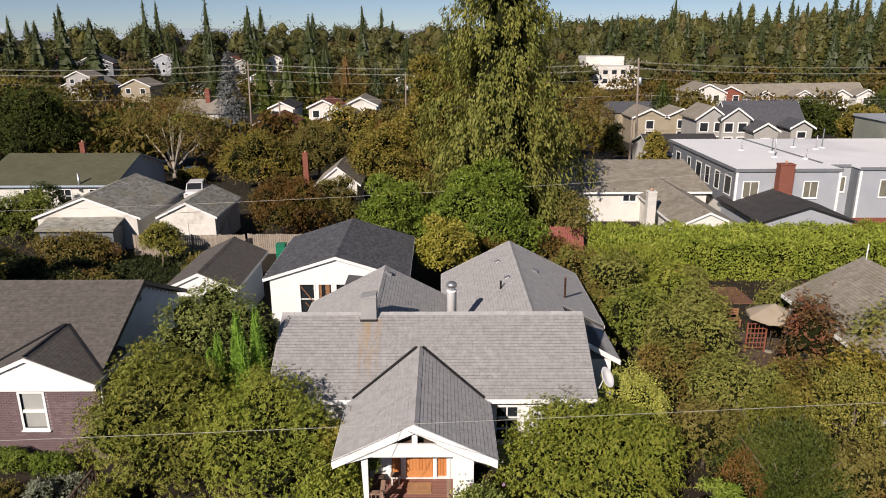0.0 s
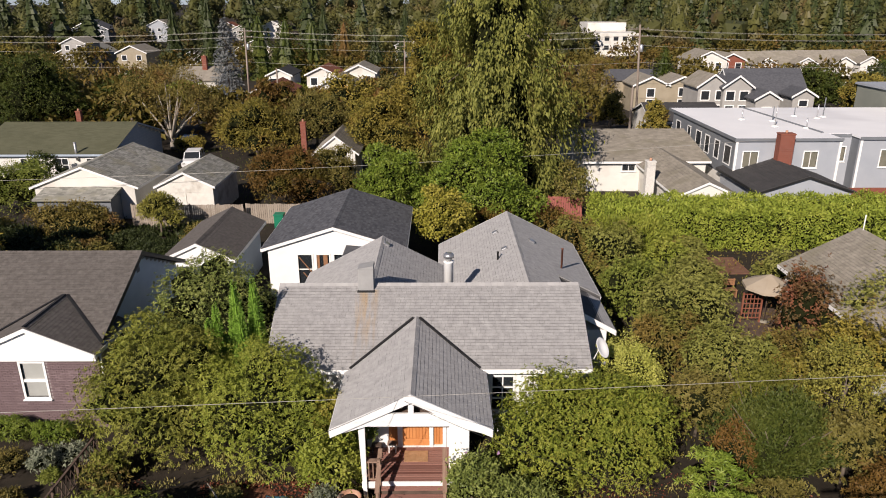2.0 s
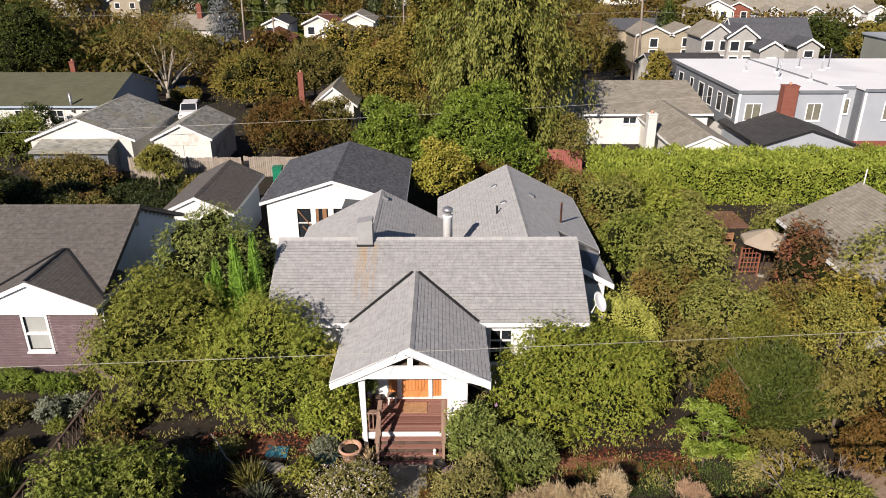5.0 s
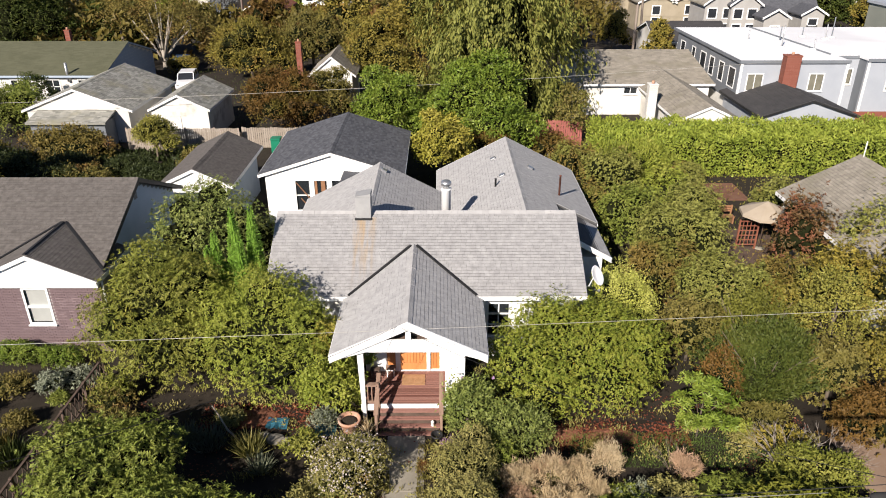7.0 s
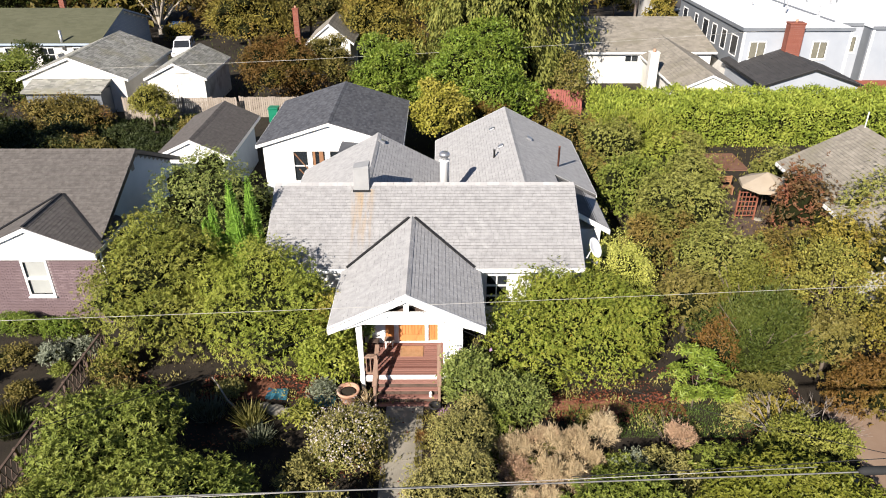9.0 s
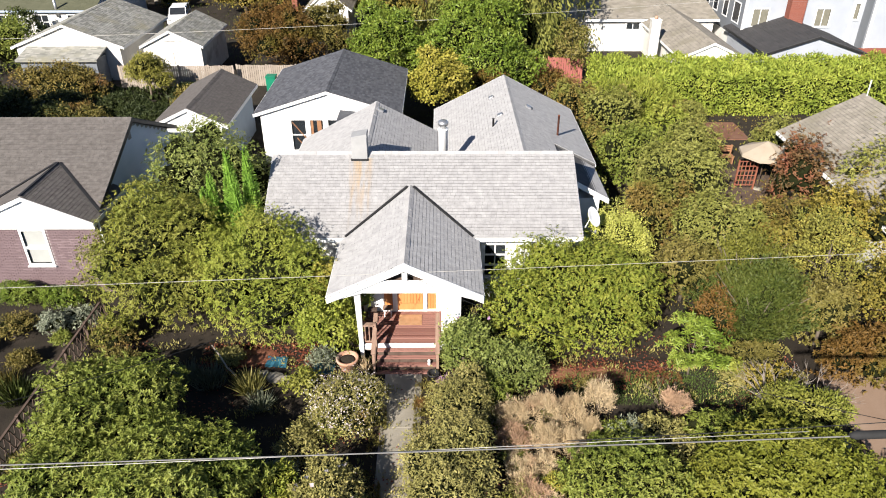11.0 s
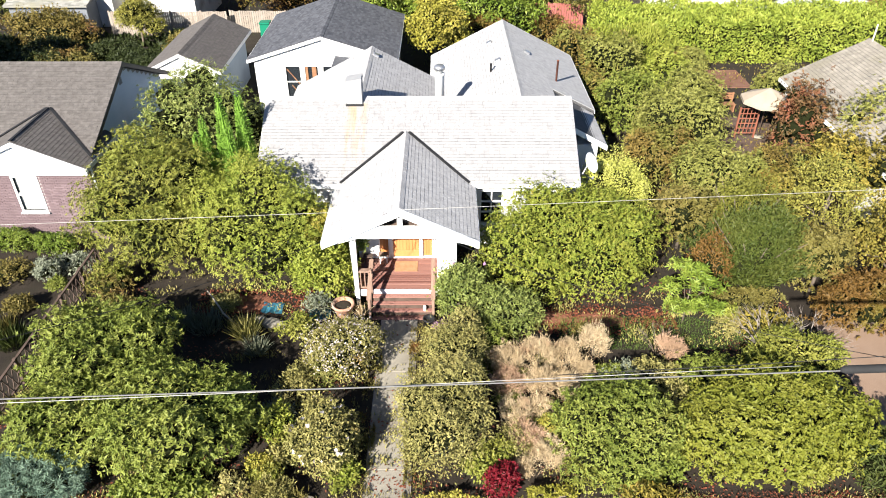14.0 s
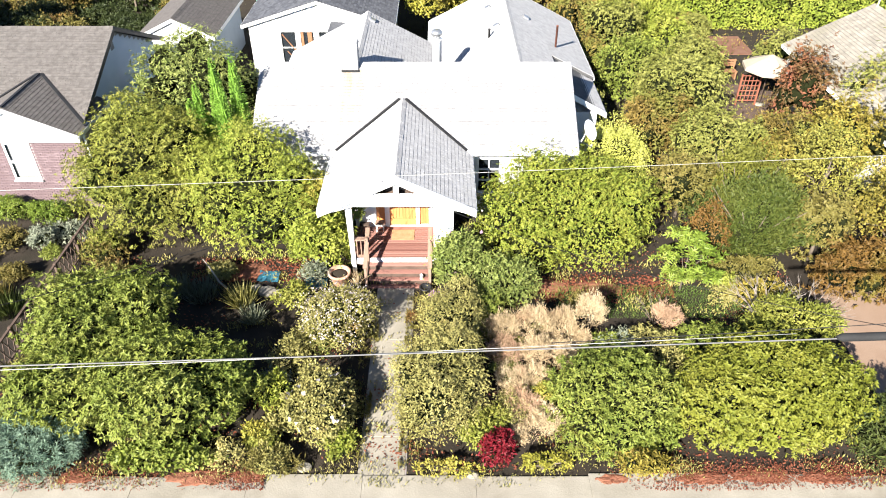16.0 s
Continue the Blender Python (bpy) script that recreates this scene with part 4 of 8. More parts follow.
def hedge(name, x0, x1, y0, y1, h, n, leaf, mat, label, seed=1, up=0.5):
    """A clipped hedge: leaves in the outer layer of a rounded, uneven block."""
    rng = np.random.default_rng(seed)
    ob = thing(name, ((x0 + x1) / 2, (y0 + y1) / 2, 0), label, "hedge")
    a_top, a_front, a_side = (x1 - x0) * (y1 - y0), (x1 - x0) * h, (y1 - y0) * h
    face = rng.choice(5, n, p=np.array([a_top * 1.6, a_front * 1.4, a_front * 0.5, a_side, a_side]) / (a_top * 1.6 + a_front * 1.9 + 2 * a_side))
    u, v = rng.uniform(0, 1, n), rng.uniform(0, 1, n)
    deep = rng.uniform(-0.08, 0.20, n)
    P, N = np.zeros((n, 3)), np.zeros((n, 3))
    X, Y, Z = x0 + (x1 - x0) * u, y0 + (y1 - y0) * v, h * v
    wob = 0.16 * np.sin(X * 1.3) * np.sin(Y * 1.7 + 1) + 0.10 * np.sin(X * 3.1 + 2) + 0.08 * rng.normal(size=n)
    for f, nn in ((0, (0, 0, 1)), (1, (0, -1, 0)), (2, (0, 1, 0)), (3, (-1, 0, 0)), (4, (1, 0, 0))):
        m = face == f
        N[m] = nn
        q = deep[m] - wob[m]
        if f == 0:
            P[m] = np.stack([X[m], Y[m], h - q], 1)
        elif f in (1, 2):
            P[m] = np.stack([X[m], (y0 + q) if f == 1 else (y1 - q), h * v[m]], 1)
        else:
            P[m] = np.stack([(x0 + q) if f == 3 else (x1 - q), y0 + (y1 - y0) * u[m], h * v[m]], 1)
    D = unit(N * 0.5 + unit(rng.normal(size=(n, 3))) * 0.9 + np.array([0, 0, up]))
    F = unit(N * 0.7 + np.array([0, 0, 0.4]) + rng.normal(size=(n, 3)) * 0.5)
    L = leaf * rng.uniform(0.6, 1.3, n)
    part("leaves", leaf_mesh("leaves", P, D, F, L, L * 0.42, mat), mat, ob)
    # Near-black block in place of the shade deep in the hedge.
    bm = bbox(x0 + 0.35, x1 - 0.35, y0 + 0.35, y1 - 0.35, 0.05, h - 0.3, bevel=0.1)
    part("inner_foliage", bm, SHADE_CORE, ob)
    bm = bmesh.new()
    k = max(3, int((x1 - x0) / 1.2))
    for i in range(k):
        x = x0 + (x1 - x0) * (i + 0.5) / k
        tube(bm, [(x, (y0 + y1) / 2, -0.05), (x + 0.05, (y0 + y1) / 2, h * 0.6)], [0.06, 0.03], 5)
    part("stems", bm, BARK, ob)
    return ob


def tuft(name, at, r, h, n, mat, label, seed=1, lean=0.5, w=0.03, category="grass", group="", plume=0.0):
    """A clump of blades or dry stalks, fanning out from the foot."""
    rng = np.random.default_rng(seed)
    ob = thing(name, (at[0], at[1], 0), label, category, group)
    a, q = rng.uniform(0, 6.283, n), rng.uniform(0, 1, n) ** 0.6
    base = np.stack([at[0] + r * 0.75 * q * np.cos(a), at[1] + r * 0.75 * q * np.sin(a), np.zeros(n)], 1)
    D = np.stack([np.cos(a) * lean * q + rng.normal(size=n) * 0.18, np.sin(a) * lean * q + rng.normal(size=n) * 0.18, np.ones(n)], 1)
    L = h * rng.uniform(0.45, 1.1, n)
    F = unit(rng.normal(size=(n, 3)) + np.array([0, -0.5, 0.2]))
    part("foliage", leaf_mesh("foliage", base, D, F, L, w * rng.uniform(0.7, 1.4, n), mat), mat, ob)
    mid = base + unit(D) * L[:, None] * rng.uniform(0.5, 0.95, n)[:, None]
    if plume:
        k = 8
        tip = np.repeat(base + unit(D) * L[:, None], k, 0) - np.repeat(unit(D) * L[:, None] * 0.42, k, 0) * rng.uniform(0, 1, (n * k, 1))
        tip += rng.normal(size=(n * k, 3)) * 0.025
        way = unit(np.repeat(unit(D), k, 0) * 0.8 + rng.normal(size=(n * k, 3)) * 0.75)
        part("seed_plume", leaf_mesh("seed_plume", tip, way, unit(rng.normal(size=(n * k, 3))), plume * rng.uniform(0.6, 1.4, n * k), plume * 0.13, mat), mat, ob, kind="stuff")
    return ob


# ---- ground, road, path ----
def ground_z(x, y):
    """Level round the house, falling gently behind, then rising to wooded hills."""
    d = max(0.0, y - 45)
    z = -3.2 * (1 - math.exp(-(d / 60) ** 2))
    far = max(0.0, y - 190)
    z += 15.0 * (1 - math.exp(-(far / 210) ** 2))
    if x > 40:
        z += min(1.0, (x - 40) / 160) * min(1.0, max(0.0, y - 110) / 160) * 9
    return z


bm = bmesh.new()
xs = sorted({*range(-60, 61, 4), *[s * k for k in (75, 95, 120, 150, 190, 240, 300, 380, 480, 620, 800, 1100, 1500) for s in (1, -1)]})
ys = sorted({*range(-24, 121, 4), -1200, -600, -300, -150, -80, -45, 130, 145, 160, 180, 200, 225, 250, 280, 320, 360, 410, 470, 540, 640, 780, 1000, 1400})
grid = [[bm.verts.new((x, y, ground_z(x, y) - (0.0 if -12 < y < 40 else 0.0))) for x in xs] for y in ys]
for r0, r1 in zip(grid, grid[1:]):
    for k in range(len(xs) - 1):
        bm.faces.new((r0[k], r0[k + 1], r1[k + 1], r1[k]))
tagged(part("ground", bm, SOIL, None), "garden soil with bark mulch and dry patches, darkened by painted shade", "ground", kind="structure")
tagged(part("road", bbox(-140, 140, -19.5, -12.05, -0.30, 0.012), ASPHALT, None), "pale worn asphalt street", "road", kind="structure")
pave = tagged(part("pavement", bbox(-140, 140, -12.0, -10.75, -0.25, 0.045), CONCRETE, None), "worn concrete pavement beside the street", "pavement", kind="structure")
for i in range(11):
    x = -15.6 + i * 3.0
    part("slab", bbox(x + 0.002, x + 2.998, -11.98, -10.77 + 0.05 * ((i * 5) % 3), 0.0, 0.055 + 0.002 * ((i * 7) % 3), bevel=0.006), CONCRETE, pave)
walkp = tagged(part("garden_path", bbox(-0.75, 0.55, -10.75, -2.95, -0.2, 0.02), MORTAR, None), "cracked concrete garden path leading to the steps", "path", kind="structure")
for i in range(6):
    y = -10.72 + i * 1.29
    part("slab", bbox(-0.74 + 0.03 * (i % 2), 0.54 - 0.03 * ((i + 1) % 2), y, y + 1.275, -0.05, 0.032 + 0.003 * (i % 3), bevel=0.006), CONCRETE, walkp)
tagged(part("driveway", bbox(14.5, 18.2, -10.75, -3.1, -0.2, 0.03), DRIVE, None), "sandy pink gravel driveway", "driveway", kind="structure")
tagged(part("kerb", bbox(-140, 140, -12.06, -11.99, -0.2, 0.07, bevel=0.01), CONCRETE, None), "low concrete kerb", "kerb", kind="structure")


# ---- the white house ----
RZ, EZ, RY, EY = 5.09, 3.05, 5.13, 1.50
house = thing("house", (0.5, 5, 0), "white one-storey house with weathered grey shingle roofs and a gabled porch", "house")
bm = bmesh.new()
WIN_R = (2.98, 3.78, 1.05, 2.48)
wall_y(bm, -5.35, 6.35, -0.2, 2.92, 1.92, 2.10, [WIN_R, (-4.6, -3.6, 1.05, 2.4), (-0.9, 1.1, 0.7, 2.7)])
part("wall", bm, WHITE, house)
for x in (-5.35, 6.17):
    part("side_wall", prism(bmesh.new(), [(2.10, -0.2), (8.02, -0.2), (8.02, 3.15), (RY, RZ - 0.16), (2.10, 3.15)], "x", x, x + 0.18), WHITE, house)
part("back_wall", bbox(-5.35, 6.35, 8.02, 8.2, -0.2, 3.0), WHITE, house)
part("floor", bbox(-5.17, 6.17, 2.1, 8.02, 0.5, 0.6), INTERIOR, house)
part("ceiling", bbox(-5.17, 6.17, 2.1, 8.02, 2.7, 2.78), INTERIOR, house)
window_y(house, *WIN_R[:2], *WIN_R[2:], 1.92, WHITE, cols=2, rows=3)
window_y(house, -4.6, -3.6, 1.05, 2.4, 1.92, WHITE, cols=2, rows=2)
roof_slopes(house, "x", -5.75, 6.75, RY, RY - EY, EZ, RZ, SH_GREY, e=0.15, w=0.21, seed=11, ridge_mat=RIDGE_GREY)
# rear wings with ridges running back
wing = thing("rear_wing", (-2.0, 9, 0), "rear wing of the white house with a grey gable roof", "house wing")
roof_slopes(wing, "y", 5.6, 12.2, -2.0, 3.85, 2.85, 4.85, SH_PALE, e=0.15, w=0.21, seed=21, ridge_mat=RIDGE_GREY)
part("wall", gable_walls(bmesh.new(), -5.5, 1.5, 7.5, 11.9, -0.2, 2.8, "y", -2.0, 4.62), WHITE, wing)
wing2 = thing("rear_wing", (4.75, 11, 0), "long rear wing with grey gable roof and vents", "house wing")
roof_slopes(wing2, "y", 8.9, 16.6, 4.75, 3.88, 2.87, 4.86, SH_PALE, e=0.15, w=0.21, seed=31, ridge_mat=RIDGE_GREY, rake=False)
roof_slopes(wing2, "y", 5.45, 8.9, 4.75, 3.88, 2.87, 4.86, SH_PALE, e=0.15, w=0.21, seed=35, ridge_mat=RIDGE_GREY, rake=False, hw2=1.80)
part("fascia", bbox(8.63, 8.66, 8.9, 16.6, 2.70, 2.87), WHITE, wing2)
part("fascia", bbox(0.84, 0.87, 9.0, 16.6, 2.70, 2.87), WHITE, wing2)
part("step_flashing", prism(bmesh.new(), [(6.55, 3.93), (8.64, 2.86), (8.64, 2.90), (6.55, 3.97)], "y", 8.84, 8.93), GREYMETAL, wing2)
for sgn, x_ in ((-1, 0.87), (1, 8.63)):
    part("rake_board", prism(bmesh.new(), [(4.75, 4.66), (x_, 2.67), (x_, 2.88), (4.75, 4.87)], "y", 16.6, 16.635), WHITE, wing2)
part("wall", gable_walls(bmesh.new(), 1.2, 8.3, 8.4, 16.3, -0.2, 2.8, "y", 4.75, 4.62), WHITE, wing2)
# lower lean-to slope along the side
lean = thing("side_extension", (7.6, 7, 0), "low side extension with a sloping grey shingle roof", "extension")
s = (4.86 - 2.87) / 3.88
zl = 2.87 + s * (8.68 - 6.4) - 0.10
slab = prism(bmesh.new(), [(6.40, zl - 0.14), (8.56, 2.72 - 0.14), (8.56, 2.72), (6.40, zl)], "y", 5.45, 8.9)
lroof = part("roof", slab, GAP, lean)
shingles(lroof, (8.56, 5.45, 2.73), (0, 1, 0), (-2.30, 0, zl - 2.72), 3.45, math.hypot(2.3, zl - 2.72), SH_PALE, 0.15, 0.21, seed=41)
part("rake_board", prism(bmesh.new(), [(6.40, zl - 0.22), (8.58, 2.50), (8.58, 2.74), (6.40, zl + 0.01)], "y", 5.40, 5.45), WHITE, lroof)
part("fascia", bbox(8.56, 8.59, 5.4, 8.9, 2.53, 2.71), WHITE, lroof)
part("wall", bbox(6.36, 8.25, 5.75, 8.4, -0.2, 2.62), WHITE, lean)

# porch
porch = thing("porch", (0, -1, 0), "white gabled porch with wooden steps, rails and a red-brown deck", "porch")
PZ, PE, PHW = 4.25, 2.95, 2.68
roof_p, PORCH_TABS = roof_slopes(porch, "y", -2.36, 3.75, 0.0, PHW, PE, PZ, SH_PALE, e=0.15, w=0.21, seed=51, ridge_mat=RIDGE_GREY,
                                 single=lambda c: c.y < -0.25, rake=False)
for sgn in (-1, 1):
    bm = bmesh.new()
    prism(bm, [(0, PZ - 0.27), (sgn * PHW, PE - 0.27), (sgn * PHW, PE + 0.03), (0, PZ + 0.03)], "y", -2.42, -2.36)
    part("bargeboard", bm, WHITE, roof_p)
for sgn in (-1, 1):
    bm = bmesh.new()
    lo, hi = sorted((sgn * PHW, sgn * (PHW + 0.03)))
    box(bm, lo, hi, -2.36, 1.6, PE - 0.2, PE - 0.01)
    part("fascia", bm, WHITE, roof_p)
# dark valley flashing where the porch roof meets the main slope
ms, ps = (RZ - EZ) / (RY - EY), (PZ - PE) / PHW
bm = bmesh.new()
for sgn in (-1, 1):
    y_r = EY + (PZ - EZ) / ms
    xv = (PZ - EZ) / ps
    bar(bm, (sgn * 0.12, y_r - 0.1, PZ + 0.02), (sgn * xv, EY, EZ + 0.045), 0.10, 0.05)
part("valley_flashing", bm, BLACK, roof_p, "dark metal valley flashing")
bm = bmesh.new()
HOLES = [(-0.95, -0.62, 0.70, 2.66), (-0.44, 0.55, 0.66, 2.70), (0.70, 1.04, 0.70, 2.66)]
wall_y(bm, -1.75, 1.95, 0.3, 2.95, 0.0, 0.16, HOLES)
part("gable_wall", prism(bmesh.new(), [(-1.9, 2.95), (2.0, 2.95), (0.0, 3.95)], "y", 0.0, 0.16), WHITE, porch)
part("wall", bm, WHITE, porch)
for x in (-1.75, 1.80):
    part("side_wall", bbox(x, x + 0.15, 0.16, 1.92, 0.3, 3.0), WHITE, porch)
door = part("door", bbox(-0.44, 0.55, 0.07, 0.12, 0.66, 2.70), CEDAR, porch, "orange varnished cedar plank door")
for i in range(8):
    x = -0.42 + i * 0.119
    part("plank", bbox(x, x + 0.112, 0.05, 0.075, 0.96, 2.66, bevel=0.006), CEDAR, door)
part("kick_board", bbox(-0.43, 0.54, 0.045, 0.075, 0.68, 0.95, bevel=0.006), CEDAR, door)
part("door_handle", lathe(bmesh.new(), (0.46, 0.02, 1.62), [(0.0, -0.06), (0.022, -0.05), (0.03, 0.0), (0.022, 0.05), (0.0, 0.06)], 10), STEEL, door)
for a, b in ((-0.95, -0.62), (0.70, 1.04)):
    side = part("side_panel", bbox(a, b, 0.07, 0.12, 0.70, 2.66), CEDAR, porch, "cedar side panel beside the door")
    for i in range(3):
        w = (b - a) / 3
        part("plank", bbox(a + i * w + 0.004, a + (i + 1) * w - 0.004, 0.05, 0.075, 0.74, 2.62, bevel=0.006), CEDAR, side)
for x in (-1.03, -0.53, 0.625, 1.11):
    part("door_casing", bbox(x - 0.055, x + 0.055, -0.03, 0.0, 0.64, 2.70), WHITE, porch)
part("door_head", bbox(-1.08, 1.16, -0.035, 0.0, 2.70, 2.82), WHITE, porch)
DZ = 0.64
for i in range(15):
    y = -1.98 + i * 0.132
    part("deck_board", bbox(-1.72, 1.92, y, y + 0.112, DZ - 0.035, DZ + 0.003 * (i % 3), bevel=0.004), DECK, porch)
part("deck_frame", bbox(-1.70, 1.90, -1.94, 0.0, 0.28, DZ - 0.04), DARKWOOD, porch)
part("deck_skirt", bbox(-1.74, 1.94, -2.035, -1.985, 0.40, DZ + 0.008), WHITE, porch)
part("porch_beam", bbox(-1.80, 1.95, -2.14, -1.94, 2.93, 3.14), WHITE, porch)
part("gable_board", prism(bmesh.new(), [(-2.45, 2.74), (-1.45, 3.06), (1.45, 3.06), (2.45, 2.74), (2.45, 2.84), (1.0, 3.53), (-1.0, 3.53), (-2.45, 2.84)], "y", -2.32, -2.24), WHITE, porch)
part("king_post", bbox(-0.09, 0.09, -2.31, -2.23, 3.53, 4.02), WHITE, porch)
# Dark sheet added behind the gable openings in place of the shade there.
part("gable_backing", prism(bmesh.new(), [(-2.2, 3.14), (2.2, 3.14), (0, 4.08)], "y", -1.95, -1.90), DARKWOOD, porch, "dark sheet standing for the shade in the gable openings")
for xl, xr, taper in ((-1.78, -1.56, 0.10), (1.70, 1.92, 0.0)):
    bm = bmesh.new()
    prism(bm, [(xl + taper, -0.05), (xr, -0.05), (xr, 2.93), (xl, 2.93)], "y", -2.12, -1.96)
    part("post", bm, WHITE, porch)
part("porch_side_wall", bbox(1.24, 1.72, -2.10, -1.98, DZ, 2.93), WHITE, porch)
for x0, x1 in ((-1.58, -1.14), (1.10, 1.70)):
    part("rail_cap", bbox(x0, x1, -2.10, -1.90, 1.46, 1.52, bevel=0.008), RAILWOOD, porch)
    part("bottom_rail", bbox(x0, x1, -2.03, -1.97, DZ + 0.09, DZ + 0.14), RAILWOOD, porch)
    k = int((x1 - x0) / 0.12)
    for i in range(k):
        x = x0 + (i + 0.6) * (x1 - x0) / k
        part("baluster", bbox(x - 0.018, x + 0.018, -2.02, -1.98, DZ + 0.13, 1.47), RAILWOOD, porch)
for x in (-1.13, 1.10):
    part("newel_post", bbox(x - 0.05, x + 0.05, -2.10, -2.0, 0.3, 1.56, bevel=0.008), RAILWOOD, porch)
    part("foot_post", bbox(x - 0.05, x + 0.05, -3.0, -2.90, -0.05, 0.98, bevel=0.008), RAILWOOD, porch)
    part("stair_rail", bar(bmesh.new(), (x, -1.45, 1.58), (x, -3.08, 1.02), 0.15, 0.05), RAILWOOD, porch)
    part("stringer", prism(bmesh.new(), [(-2.03, DZ - 0.02), (-2.03, 0.15), (-2.86, -0.05), (-2.96, 0.02), (-2.96, 0.12)], "x", x - 0.02, x + 0.02), DARKWOOD, porch)
for i in range(4):
    zt = DZ - 0.155 * (i + 1) + 0.02
    y0 = -2.04 - 0.225 * (i + 1)
    for k in range(2):
        part("tread_board", bbox(-1.07, 1.05, y0 + 0.112 * k, y0 + 0.112 * k + 0.094, zt - 0.035, zt, bevel=0.005), DECK, porch)
    if i:
        part("riser", bbox(-1.05, 1.03, y0 + 0.226, y0 + 0.238, zt - 0.02, zt + 0.13), DARKWOOD, porch)

# roof furniture
chim = thing("chimney", (-2.1, 4.9, 4.9), "square grey sheet-metal chimney on the roof ridge, rust stain below", "chimney")
part("casing", bbox(-2.43, -1.80, 4.78, 5.38, 4.80, 5.86, bevel=0.01), GREYMETAL, chim)
part("cap", prism(bmesh.new(), [(-2.45, 5.86), (-1.78, 5.86), (-1.80, 6.0), (-2.43, 5.88)], "y", 4.76, 5.40), GREYMETAL, chim)
part("base_flashing", bbox(-2.47, -1.76, 4.70, 5.44, 4.70, 4.93), BLACK, chim)
flue = thing("flue", (1.33, 7.2, 3), "round white flue with a metal cowl on the roof", "chimney")
part("pipe", lathe(bmesh.new(), (1.33, 7.2, 3.3), [(0.215, 0), (0.215, 1.95), (0.235, 1.97), (0.235, 2.02), (0.0, 2.03)], 18), WHITE, flue)
part("cowl", lathe(bmesh.new(), (1.33, 7.2, 5.33), [(0.14, 0), (0.14, 0.16), (0.235, 0.17), (0.235, 0.28), (0.18, 0.35), (0.0, 0.37)], 18), STEEL, flue)


def wing_z(x, c=4.75, zr=4.86):
    return zr - abs(x - c) * (4.86 - 2.87) / 3.88


for x, y in ((3.9, 13.9), (4.15, 10.9), (5.7, 12.6), (-1.75, 11.2)):
    c = 4.75 if x > 0 else -2.0
    z = wing_z(x, c, 4.86 if x > 0 else 4.85)
    v = thing("roof_vent", (x, y, z), "small grey metal roof vent", "roof vent", "vents on the rear roofs")
    tilt = math.atan((4.86 - 2.87) / 3.88) * (1 if x < c else -1)
    bm = bbox(x - 0.15, x + 0.15, y - 0.16, y + 0.16, z - 0.02, z + 0.11, bevel=0.03)
    bmesh.ops.rotate(bm, verts=bm.verts, cent=(x, y, z), matrix=Matrix.Rotation(-tilt, 3, "Y"))
    part("hood", bm, STEEL, v)
for x, y, h, mat, label in ((3.75, 10.0, 0.42, BLACK, "short black vent pipe on the roof"), (6.95, 10.4, 1.05, RUST, "tall rusty vent pipe on the roof")):
    z = wing_z(x)
    v = thing("vent_pipe", (x, y, z), label, "vent pipe")
    part("pipe", lathe(bmesh.new(), (x, y, z - 0.05), [(0.05, 0), (0.05, h), (0.06, h), (0.06, h + 0.04), (0.0, h + 0.045)], 10), mat, v)
dish = thing("satellite_dish", (6.75, 2.6, 3.1), "grey satellite dish on an arm at the roof edge", "satellite dish")
bm = lathe(bmesh.new(), (0, 0, 0), [(0.0, 0.0), (0.14, 0.015), (0.25, 0.05), (0.34, 0.10), (0.345, 0.11), (0.25, 0.065), (0.14, 0.03), (0.0, 0.016)][:5] + [(0.33, 0.115), (0.2, 0.06), (0.02, 0.03)], 20)
bm.transform(pose(7.10, 2.0, 3.66, 58, 0, 48) @ Matrix.Diagonal((0.95, 1.2, 1, 1)))
part("reflector", bm, DISHGREY, dish)
part("arm", tube(bmesh.new(), [(6.70, 2.45, 3.05), (6.95, 2.3, 3.05), (7.12, 2.15, 3.62)], [0.03, 0.03, 0.03], 8), WHITE, dish)
part("feed_horn", tube(bmesh.new(), [(7.1, 2.05, 3.05), (7.25, 1.7, 3.1), (7.2, 1.62, 3.25)], [0.02, 0.02, 0.045], 8), STEEL, dish)
part("bracket", bbox(6.60, 6.76, 2.40, 2.62, 3.28, 3.46), WHITE, dish)


# ---- neighbouring buildings ----
nb = thing("house", (-20, 6, 0), "brick house with brown shingle roof and pale blue gable siding", "house")
NRY, NRZ, NEY, NEZ = 7.8, 5.62, 2.9, 3.42
roof_slopes(nb, "x", -34.0, -12.5, NRY, NRY - NEY, NEZ, NRZ, SH_BROWN, e=0.15, w=0.2, seed=61, fascia=TRIMDARK)
bm = gable_walls(bmesh.new(), -33.6, -12.85, 3.4, 12.2, -0.2, 3.45, "x", NRY, 5.45)
# Dark grey backing shows between the boards, standing in for shade under the laps.
part("wall", bm, GREYDARK, nb)
siding_x(nb, -12.85, 3.4, 12.2, 0.4, 5.45, NRY, 0.455, NBBLUE, e=0.20)
sw = part("side_window", bbox(-12.83, -12.79, 4.55, 5.75, 1.55, 2.75), TRIMDARK, nb)
part("pane", bbox(-12.80, -12.78, 4.63, 5.67, 1.63, 2.67), DARKPANE, sw)
GX, GZ, GE, GHW = -14.92, 4.54, 3.40, 2.55
roof_slopes(nb, "y", 2.12, 5.25, GX, GHW, GE, GZ, SH_BROWN, e=0.15, w=0.2, seed=71, fascia=WHITE)
for s_ in (-1, 1):
    part("valley_flashing", bar(bmesh.new(), (GX + 0.08 * s_, 5.32, 4.55), (GX + GHW * s_, 2.86, 3.45), 0.11, 0.05), BLACK, nb)
